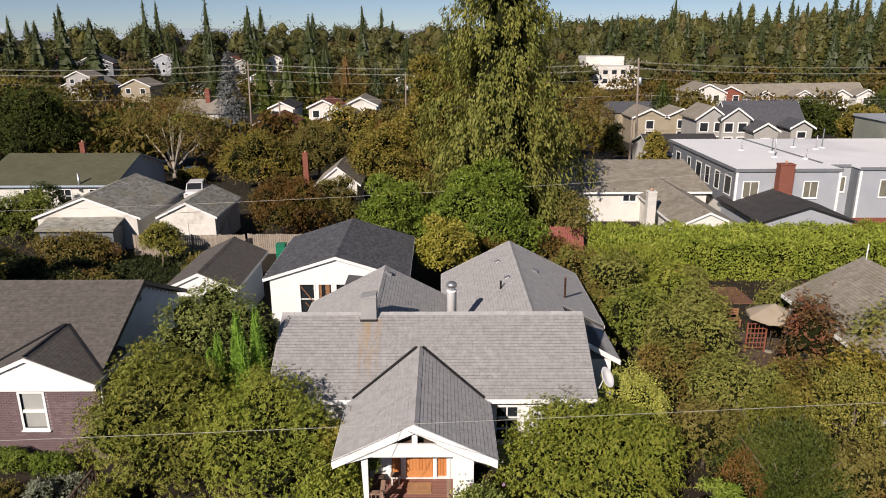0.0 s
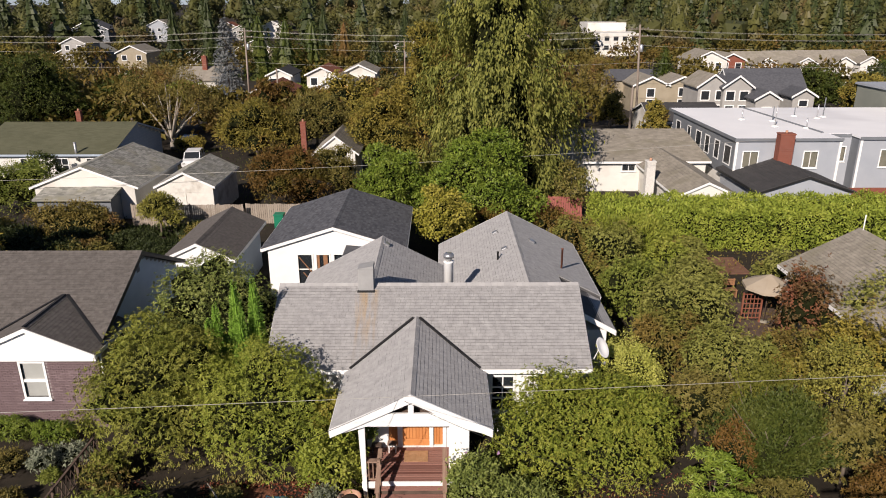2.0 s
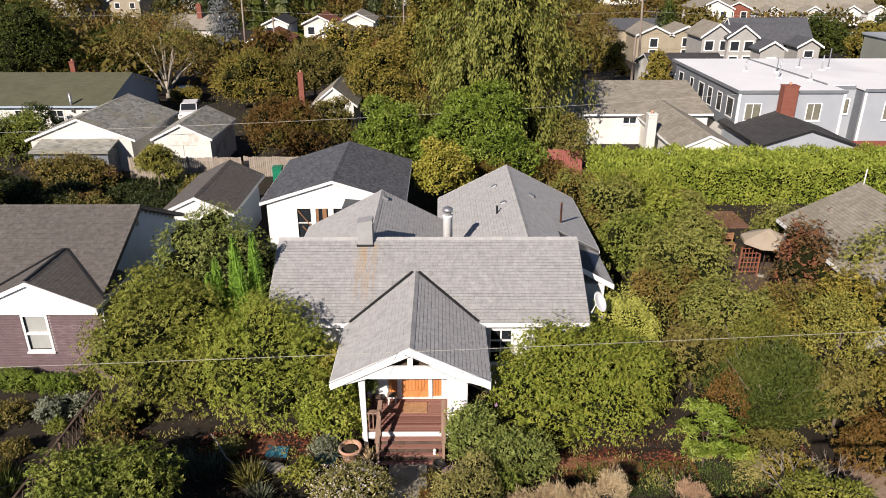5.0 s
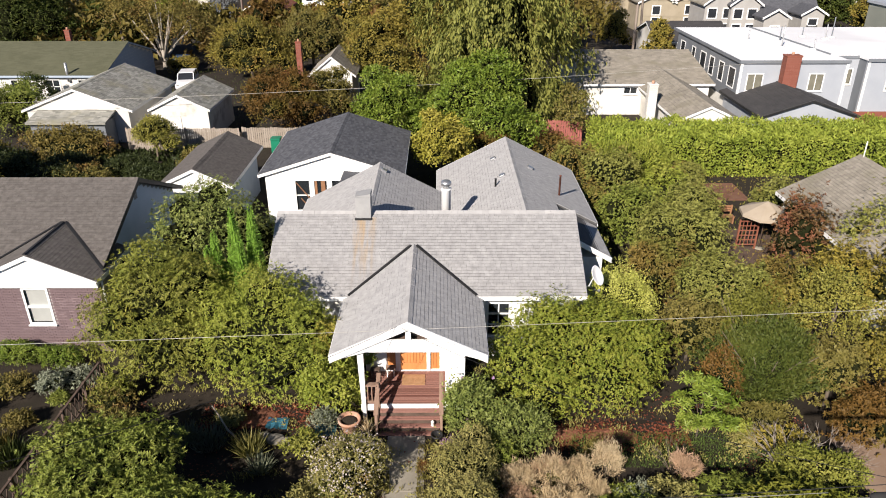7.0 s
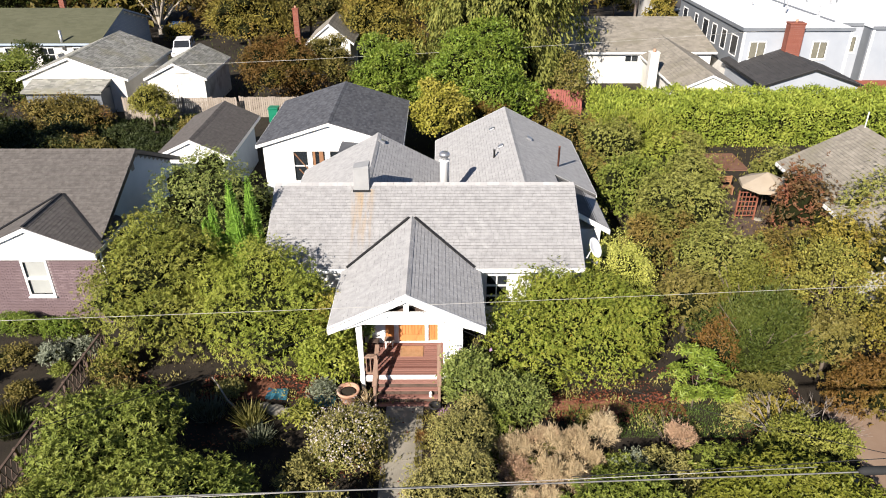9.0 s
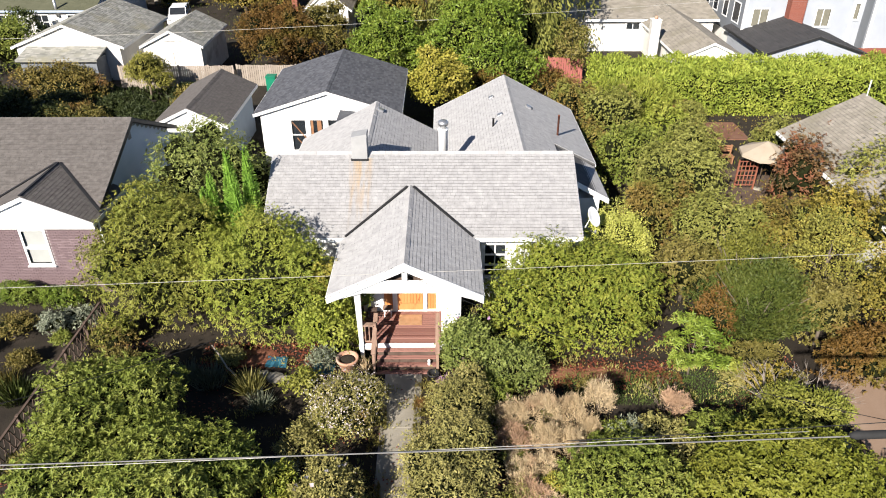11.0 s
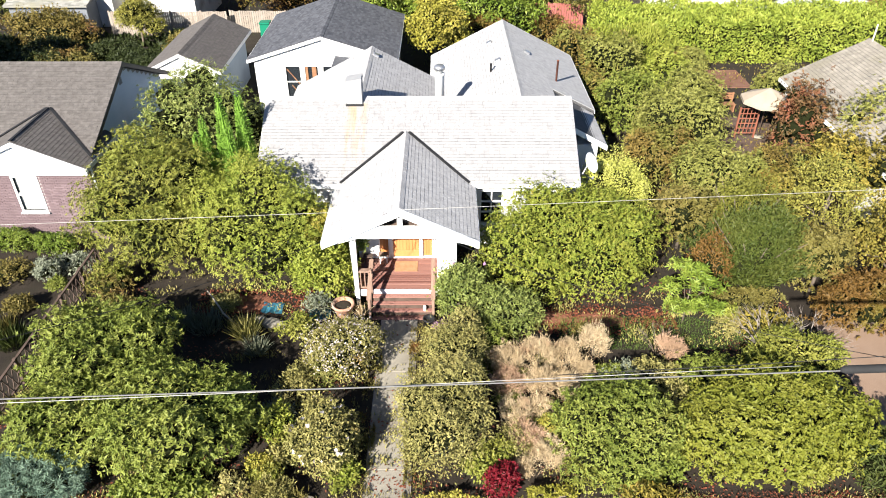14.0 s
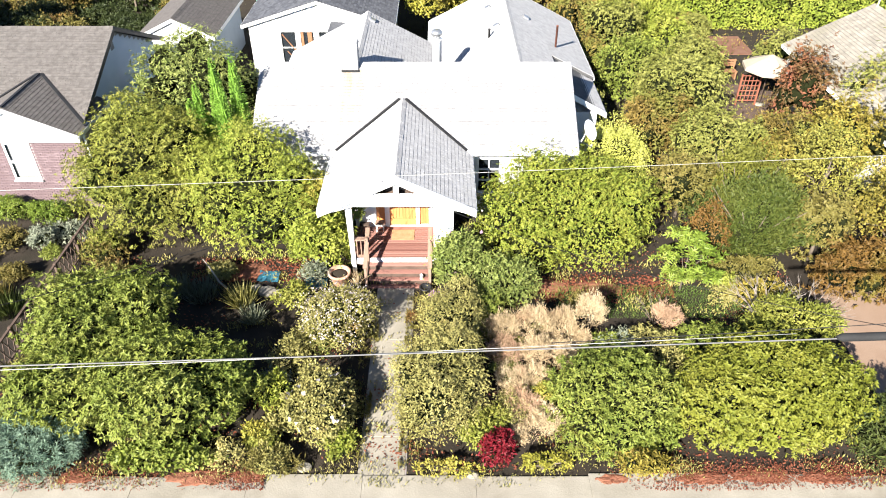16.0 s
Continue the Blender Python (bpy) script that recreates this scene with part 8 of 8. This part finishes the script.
for i, (x, y, h, r, m, full) in enumerate(((-34, 143, 16.5, 4.6, L_YEW, True), (-28.5, 146, 15.5, 4.4, L_YEW, True), (-21, 145, 15.5, 4.6, L_GARDEN, True), (-14.5, 150, 14.5, 4.6, L_FIR, False), (-60, 172, 22, 6.5, L_FIR, False), (-68, 168, 20, 6, L_FIR, False), (-46, 168, 17, 5.5, L_YEW, True), (-41, 176, 15, 5, L_GARDEN, True), (3, 190, 26, 5, L_FIR, False), (-8, 165, 19, 5.5, L_FIR, False), (41, 108, 11.0, 4.2, L_YEW, False), (80, 106, 9.5, 6, L_YEW, True), (74, 98, 8.5, 5, L_FIR, False), (-32, 185, 19, 6, L_FIR, False))):
    cone_tree("fir" if not full else "tree", (x, y, ground_z(x, y)), h, r, m, "dense pointed tree in the distance" if full else "dark conifer in the distance", 2700, 0.66, 470 + i, full, "distant conifers")
plant("tree", (27.0, 100, ground_z(27, 100)), tree_lumps(4.2, 10.0, 0.5, 12, 129), 6000, 0.30, L_BROWNGREEN, "loose brown-leaved tree before the far building", "tree", seed=486, trunk=0.2, core=False, shell=(0.35, 1.1))


def far_house(x, y, w, d, h, wall, roof, label, rz=0, pitch=0.45, wins=3):
    """A gabled house in the distance with windows and a door."""
    z = ground_z(x, y)
    M = pose(x, y, z, 0, 0, rz)
    o = thing("house", (x, y, z), label, "house")
    bm = gable_walls(bmesh.new(), -w / 2, w / 2, -d / 2, d / 2, -3, h, "y", 0, h + pitch * w / 2 - 0.1)
    bm.transform(M)
    part("wall", bm, wall, o)
    bm = prism(bmesh.new(), [(-w / 2 - 0.4, h - 0.2), (0, h + pitch * w / 2), (w / 2 + 0.4, h - 0.2), (w / 2 + 0.4, h + 0.0), (0, h + pitch * w / 2 + 0.22), (-w / 2 - 0.4, h + 0.0)], "y", -d / 2 - 0.4, d / 2 + 0.4)
    bm.transform(M)
    r = part("roof", bm, roof, o)
    for s_ in (-1, 1):
        bm = prism(bmesh.new(), [(0, h + pitch * w / 2 - 0.05), (s_ * (w / 2 + 0.42), h - 0.27), (s_ * (w / 2 + 0.42), h + 0.02), (0, h + pitch * w / 2 + 0.25)], "y", -d / 2 - 0.45, -d / 2 - 0.4)
        bm.transform(M)
        part("rake_board", bm, WHITE, r)
    for i in range(wins):
        for zz in ([1.0] if h < 4 else [1.0, h - 2.0]):
            cx = -w / 2 + w * (i + 0.5) / wins
            bm = wall_y(bmesh.new(), cx - 0.75, cx + 0.75, zz - 0.1, zz + 1.5, -d / 2 - 0.08, -d / 2 + 0.02, [(cx - 0.6, cx + 0.6, zz + 0.05, zz + 1.35)])
            bm.transform(M)
            wn_ = part("window", bm, WHITE, o)
            bm = bbox(cx - 0.6, cx + 0.6, -d / 2 - 0.03, -d / 2 - 0.01, zz + 0.05, zz + 1.35)
            bm.transform(M)
            part("pane", bm, DARKPANE, wn_)
    return o


far_house(36.6, 104, 5.6, 9, 4.8, TANSIDE, SH_TAN, "tan two-storey house with twin gables", wins=1)
far_house(42.0, 104, 5.2, 9, 4.9, TANSIDE, SH_TAN, "tan two-storey house with twin gables", wins=1)
far_house(36.0, 110, 6.0, 10, 5.2, TANSIDE, SH_DARK, "rear part of the tan house with a dark roof", rz=90, wins=1)
far_house(43.0, 92, 4.6, 7, 5.2, GREYWARM, SH_TAN, "grey two-storey house end with a steep gable", wins=2, pitch=0.75)
far_house(46.4, 91, 4.2, 7, 5.2, GREYWARM, SH_DARK, "grey two-storey house end with a steep gable", wins=2, pitch=0.75)
far_house(52.0, 93, 8.0, 11.5, 4.0, GREYWARM, SH_DARK, "long grey house with a broad dark roof", rz=-90, wins=2, pitch=0.85)
far_house(49.6, 86, 3.4, 4, 3.6, GREYWARM, SH_DARK, "small gabled porch wing of the grey house", wins=1, pitch=0.6)
far_house(55.2, 86.5, 3.2, 4, 4.0, GREYWARM, SH_DARK, "small gabled porch wing of the grey house", wins=1, pitch=0.6)
for x, y, w, h, wm, rm, lab in ((60, 142, 7.5, 6.8, CREAM, SH_TAN, "white house with a grey roof"), (68, 150, 6, 6.0, REDBRICK, SH_TAN, "house with a red-brown front"),
                               (-32.0, 130, 4.8, 4.9, CREAM, SH_BLACK, "small white gabled house"), (-22.1, 122, 5.6, 5.6, CREAM, RUST, "small house with a dull red roof"), (-15.0, 124, 6.2, 5.8, CREAM, SH_TAN, "small house with a grey roof"), (-18.0, 114, 6.4, 4.2, CREAM, SH_TAN, "small house with a tan roof"),
                               (-27, 100, 6, 4.0, RUST, RUST, "low house with a rust-brown roof"), (-83.5, 182, 8, 6.4, TANSIDE, SH_TAN, "beige house among trees"), (-114, 212, 7.5, 7.2, GREYWARM, SH_TAN, "white house among trees"),
                               (-150, 300, 16, 5, GREYDARK, SH_DARK, "grey hillside house with white trim"), (-170, 305, 14, 4, TANSIDE, RUST, "tan house on the hillside with dull red roof"), (-120, 300, 12, 6, GREYSIDE, SH_TAN, "grey house on the far hillside"), (-87, 305, 8, 4, GREYWARM, SH_TAN, "white house on the far hillside"), (-74, 312, 9, 5, CREAM, SH_TAN, "white house on the far hillside"), (-98, 325, 9, 3.5, TANSIDE, RUST, "red-roofed house on the hillside"),
                               (-118, 225, 18, 3, TANSIDE, SH_MOSS, "long low white house among trees"), (-62, 230, 12, 4, TANSIDE, SH_OLIVE, "gabled tan house on the hillside"), (-70, 190, 14, 3, CREAM, SH_TAN, "small low white house among trees"), (-10, 230, 9, 5, CREAM, REDBRICK, "white house with a red roof"), (-195, 280, 14, 5, CREAM, SH_DARK, "pale house on the far hillside")):
    far_house(x, y, w, 10, h, wm, rm, lab, wins=3 if w > 9 else 2)
far_house(-46.5, 122, 9.0, 8.5, 4.6, CREAM, SH_TAN, "long low house with a grey roof", rz=90, wins=2)
brick_chimney((-45.5, 121), 0.9, 3.5, 6.2, "red brick chimney on the grey roof")
for k in range(4):
    far_house(73.5 + 7.6 * k, 150, 8, 7.6, 5.0, GREYSIDE, SH_TAN, "row house with a long grey roof", rz=90, wins=0, pitch=0.6)
for x in (75, 84, 92.5, 98.5):
    far_house(x, 144.5, 4.4, 4, 5.2, CREAM, SH_TAN, "small white gable of the row houses", wins=1, pitch=0.55)
fl = thing("apartment_building", (62, 235, 0), "far cream flat-roofed apartment building on the hillside", "building")
zf = ground_z(62, 235)
part("wall", bbox(50, 70, 230, 245, zf - 3, zf + 7.5), CREAM, fl)
part("wall_top", bbox(54, 68, 245, 260, zf - 3, zf + 10.5), CREAM, fl)
for i in range(6):
    for z in (2.0, 5.0):
        part("window", bbox(51 + i * 3.1, 52.6 + i * 3.1, 229.9, 230.05, zf + z, zf + z + 1.4), DARKPANE, fl)

# garden trees between the far houses
rng = np.random.default_rng(490)
HOMES = [(o.matrix_basis.translation.x, o.matrix_basis.translation.y) for o in bpy.data.objects if o.parent is None and o.name.startswith(("house", "apartment", "commercial"))]
PP, DD, FF, LL, TR = [], [], [], [], bmesh.new()
for i in range(290):
    y = rng.uniform(62, 235)
    x = rng.uniform(-0.75 * (y + 22), 0.68 * (y + 22))
    if (24 < x < 95 and y < 112) or (-42 < x < -6 and 108 < y < 126):
        continue
    if any(abs(x - hx) < 9 and -16 < y - hy < 8 for hx, hy in HOMES):
        continue
    z, h, r = ground_z(x, y), rng.uniform(5.0, 9.0), rng.uniform(3.0, 5.2)
    if -0.36 < x / (y + 22) < -0.03 and y < 128:
        # low gardens round the houses in the dip
        h = min(h, 15.8 - 0.110 * (y + 22) - z)
        if h < 2.6:
            continue
        r = min(r, h * 0.7)
    P, N = lumps(rng, [(x, y, z + h * 0.5, r, r, h * 0.45), (x + r * 0.5, y - 0.4 * r, z + h * 0.45, r * 0.7, r * 0.7, h * 0.35), (x - r * 0.5, y, z + h * 0.6, r * 0.6, r * 0.6, h * 0.33)], 330, bumpy=0.22)
    D, F = leaf_ways(rng, N)
    PP.append(P), DD.append(D), FF.append(F), LL.append(0.95 * rng.uniform(0.7, 1.3, len(P)))
    tube(TR, [(x, y, z - 0.5), (x, y, z + h * 0.6)], [0.3, 0.12], 4)
P, D, F, L = (np.concatenate(a) for a in (PP, DD, FF, LL))
gt = tagged(part("garden_trees", leaf_mesh("garden_trees", P, D, unit(F), L, L * 0.5, L_GARDEN), L_GARDEN, None), "mixed green and russet garden trees in the distance", "trees", kind="stuff")
part("trunks", TR, BARK, gt, kind="stuff")

# woods on the hills
rng = np.random.default_rng(500)
LEAFY, FIRS, OLIVES = [], [], []
CORES, TR = {k: bmesh.new() for k in ("woods", "fir_woods", "olive_woods")}, bmesh.new()


def far_tree(x, y, h, r, kind):
    """A tree of the woods: pointed fir, slim olive cone, or rounded crown, with a dark inside."""
    z = ground_z(x, y)
    if kind == "round":
        B = [(x, y, z + h * 0.52, r * 0.8, r * 0.8, h * 0.46)]
        for k in range(5):
            a, q = rng.uniform(0, math.tau), rng.uniform(0.35, 0.6)
            s_ = rng.uniform(0.36, 0.55)
            B.append((x + r * q * math.cos(a), y + r * q * math.sin(a), z + h * rng.uniform(0.35, 0.78), r * s_, r * s_, h * s_ * 0.5))
        P, N = lumps(rng, B, 240, bumpy=0.2, pit=4.0)
        P[:, 2] = np.maximum(P[:, 2], z)
        D, F = leaf_ways(rng, N)
        olive = rng.random() < 0.35
        (OLIVES if olive else LEAFY).append((P, D, F, 1.3 * rng.uniform(0.6, 1.3, len(P))))
        core = CORES["olive_woods" if olive else "woods"]
        for b in B:
            got = bmesh.ops.create_icosphere(core, subdivisions=1, radius=1, matrix=Matrix.Translation(b[:3]) @ Matrix.Diagonal((b[3] * 0.74, b[4] * 0.74, b[5] * 0.74, 1)))
            for v in got["verts"]:
                v.co += Vector(rng.normal(size=3)) * 0.10 * b[3]
    else:
        P, D, F, L = cone_arrays(rng, (x, y, z), h, r, 0.6, 330, 1.35, kind == "olive")
        (OLIVES if kind == "olive" else FIRS).append((P, D, F, L))
        bough_tiers(CORES["olive_woods" if kind == "olive" else "fir_woods"], rng, (x, y, z), h, r * 0.84, kind == "olive")
    tube(TR, [(x, y, z - 0.5), (x, y, z + h * 0.7)], [0.35, 0.12], 4)


def hides_home(x, y, wide=7.0):
    return any(abs(x * (hy + 22) / (y + 22) - hx) < wide and -110 < y - hy < 9 for hx, hy in HOMES if hy > 225)


# a rounded belt along the skyline, with pointed firs standing out of it
for k in range(170):
    x, y = rng.uniform(-330, 150), rng.uniform(330, 440)
    far_tree(x, y, rng.uniform(11, 19), rng.uniform(6, 9.5), "round")
for k in range(24):
    x = rng.uniform(-330, 130)
    far_tree(x, rng.uniform(315, 420), rng.uniform(15, 27), rng.uniform(4.0, 6.0), "fir")
for x, y, h, r in ((-145, 262, 30, 6.5), (-137, 268, 25, 7.5), (-152, 256, 24, 7.0), (-128, 300, 32, 4.5), (-124, 304, 31, 4.0), (-98, 290, 33, 5.0), (-28, 250, 29, 5.5), (-82, 296, 29, 5), (-50, 262, 26, 6.5)):
    far_tree(x, y, h, r, "fir")
# the slope below it, open in front of the houses
for k in range(250):
    x, y = rng.uniform(-330, 70), rng.uniform(205, 330)
    if hides_home(x, y):
        continue
    q = rng.random()
    far_tree(x, y, rng.uniform(7, 13), rng.uniform(4, 7), "round" if q < 0.7 else ("olive" if q < 0.85 else "fir"))
# tall woods on the right-hand slope
for k in range(285):
    y = rng.uniform(175, 400)
    x = rng.uniform(0.26, 0.80) * (y + 22)
    if x < 108 and y < 205:
        continue
    if hides_home(x, y, 12.0):
        continue
    q = rng.random()
    far_tree(x, y, rng.uniform(11, 25) if q < 0.5 else rng.uniform(9, 17), rng.uniform(4.0, 6.2) if q < 0.7 else rng.uniform(6, 9), "fir" if q < 0.36 else ("olive" if q < 0.65 else "round"))
for name, rows, mat, label in (("woods", LEAFY, L_WOOD, "dark mixed woods on the far hillsides"), ("fir_woods", FIRS, L_FIR, "dark pointed firs among the woods on the hillsides"), ("olive_woods", OLIVES, L_WOODOLIVE, "olive and brown-green trees among the far woods")):
    P, D, F, L = (np.concatenate([q[k] for q in rows]) for k in range(4))
    woods = tagged(part(name, leaf_mesh(name, P, D, unit(F), L, L * 0.55, mat), mat, None), label, "woods", kind="stuff")
    part("crowns", CORES[name], mat, woods, kind="stuff")
part("trunks", TR, BARK, woods, kind="stuff")
bm = bmesh.new()
ridge = [(-1800 + 90 * i, 2300 + 40 * math.sin(i), 16 + 22 * abs(math.sin(i * 0.37)) + 10 * abs(math.sin(i * 0.9 + 1))) for i in range(41)]
lo_, hi_ = [bm.verts.new((x, y, -40)) for x, y, z in ridge], [bm.verts.new(p) for p in ridge]
bk = [bm.verts.new((x, y + 300, -40)) for x, y, z in ridge]
for i in range(40):
    bm.faces.new((lo_[i], lo_[i + 1], hi_[i + 1], hi_[i]))
    bm.faces.new((hi_[i], hi_[i + 1], bk[i + 1], bk[i]))
# Distance haze is put into the hills' colour.
HAZE = mk("hazy blue hills", (0.30, 0.37, 0.44), (0.34, 0.41, 0.48), 0.002, 1.0, 0, 1)
tagged(part("backdrop", bm, HAZE, None), "hazy blue hills on the horizon", "hills", kind="structure")


# ---- poles and wires ----
def pole(x, y, h, label, lean=0.0, arm=True):
    z = ground_z(x, y)
    p = thing("utility_pole", (x, y, z), label, "utility pole", "utility poles")
    part("post", tube(bmesh.new(), [(x, y, z - 0.5), (x + lean, y, z + h)], [0.17, 0.12], 10), POLEWOOD, p)
    if arm:
        for k in (0.6, 1.5):
            part("crossarm", bbox(x + lean - 1.2, x + lean + 1.2, y - 0.06, y + 0.06, z + h - k, z + h - k + 0.12), BARK, p)
            for dx in (-1.05, -0.4, 0.4, 1.05):
                part("insulator", lathe(bmesh.new(), (x + lean + dx, y, z + h - k + 0.12), [(0.05, 0), (0.06, 0.06), (0.03, 0.14), (0.0, 0.15)], 8), STEEL, p)
        part("transformer", lathe(bmesh.new(), (x + lean + 0.35, y - 0.2, z + h - 3.4), [(0.22, 0), (0.24, 0.05), (0.24, 0.85), (0.15, 0.95), (0.0, 0.96)], 12), STEEL, p)
    return p


def wire(p, q, sag, r, mat, label, name="power_line"):
    pts = []
    for i in range(17):
        f = i / 16
        v = Vector(p).lerp(Vector(q), f)
        v.z -= sag * 4 * f * (1 - f)
        pts.append(v)
    return tagged(part(name, tube(bmesh.new(), pts, [r] * 17, 5), mat, None), label, "wire", "overhead wires")


pole(-31.0, 97, 14.0, "wooden utility pole with crossarms and a transformer", 0.3)
pole(27.3, 73.0, 14.0, "wooden utility pole with crossarms and a street light", -0.6)
pole(-90, 97, 14.0, "wooden utility pole with crossarms")
pole(96, 92, 14.0, "wooden utility pole with crossarms")
pole(-6, 118, 12.0, "wooden utility pole behind the trees")
pole(-24, 88, 8.0, "short plain wooden utility pole", arm=False)
pole(23.5, 62, 7.0, "slim pale pole beside the building", arm=False)
for dz, dy in ((13.6, 0.0), (13.5, 0.4), (12.7, 0.0), (12.6, 0.4), (11.2, 0.0), (8.7, 0.0)):
    for x0, x1 in ((-90, -31), (-31, 31.5), (31.5, 96)):
        y0, y1 = 97 if x0 < 0 else 89.5, 97 if x1 < 0 else (89.5 if x1 < 60 else 92)
        wire((x0, y0 + dy, ground_z(x0, y0) + dz), (x1, y1 + dy, ground_z(x1, y1) + dz), 0.9, 0.014, WIREPALE, "pale overhead power line between poles")
wire((-45, 30, 3.2), (26, 30, 6.5), 0.5, 0.012, WIREPALE, "pale overhead cable across the back gardens")
wire((-24, -11.3, 8.75), (28, -11.3, 11.1), 0.25, 0.0042, WIREPALE, "pale overhead wire along the street")
wire((-24, -14.2, 7.25), (28, -14.2, 9.55), 0.25, 0.013, CABLEGREY, "dark grey overhead cable along the street", "telephone_cable")
wire((-24, -14.15, 6.85), (7.0, -14.15, 8.47), 0.12, 0.0055, WIREPALE, "thin pale cable beside the black cable", "telephone_cable")
wire((3.2, -14.2, 8.33), (28, -14.2, 11.2), 0.3, 0.007, RUBBER, "thin black wire rising along the street", "telephone_cable")
tagged(part("cable_splice", tube(bmesh.new(), [(7.62, -14.2, 8.43), (7.70, -14.2, 8.435), (11.6, -14.2, 8.61), (11.7, -14.2, 8.615)], [0.03, 0.068, 0.068, 0.03], 10), RUBBER, None), "thick black splice sleeve on the overhead cable", "cable splice")
wire((-0.35, -2.35, 4.1), (-9.0, -14.2, 8.1), 0.5, 0.008, RUBBER, "thin black service wire to the porch gable", "service_wire")
wire((-0.25, -2.35, 4.05), (9.5, -14.2, 8.4), 0.6, 0.006, RUBBER, "thin black service wire from the porch to the street", "service_wire")

# ---- single roof shingles and bricks, last ----
for t in PORCH_TABS[:300]:
    part("shingle", mesh_from("shingle", t, SH_FACES, SH_PALE), SH_PALE, roof_p)
rest, rf = [], []
for t in PORCH_TABS[300:]:
    k = len(rest)
    rest += t
    rf += [tuple(k + i for i in f) for f in SH_FACES]
if rest:
    part("roof_covering", mesh_from("roof_covering", rest, rf, SH_PALE), SH_PALE, roof_p, kind="stuff")
bw, bh = 0.215, 0.075
brick_me = {}
rng = random.Random(600)
verts, faces, count = [], [], 0
for r in range(46):
    z = 0.0 + r * bh
    x = -17.45 + (bw / 2 if r % 2 else 0)
    while x < -12.45:
        w = min(bw, -12.40 - x)
        cx, cz = x + w / 2, z + bh / 2
        if not (NWIN[0] - 0.12 < cx < NWIN[1] + 0.12 and NWIN[2] - 0.22 < cz < NWIN[3] + 0.12) and z < 3.3:
            y = 2.345 - rng.uniform(0, 0.006)
            if -15.9 < cx and 1.0 < z < 2.5 and count < 300:
                key = round(w, 3)
                if key not in brick_me:
                    brick_me[key] = bpy.data.meshes.new("brick")
                    bm = bbox(0.005, w - 0.005, 0, 0.03, 0.005, bh - 0.005)
                    bm.to_mesh(brick_me[key])
                    bm.free()
                    brick_me[key].materials.append(BRICK)
                ob = part("brick", brick_me[key], BRICK, nb)
                ob.matrix_basis = Matrix.Translation((x, y, z))
                count += 1
            else:
                k = len(verts)
                verts += [(xx, yy, zz) for zz in (z + 0.005, z + bh - 0.005) for xx, yy in ((x + 0.005, y), (x + w - 0.005, y), (x + w - 0.005, y + 0.03), (x + 0.005, y + 0.03))]
                faces += [tuple(k + i for i in f) for f in ((4, 5, 6, 7), (0, 1, 5, 4), (1, 2, 6, 5), (3, 0, 4, 7))]
        x += bw
part("brickwork", mesh_from("brickwork", verts, faces, BRICK), BRICK, nb, kind="stuff")
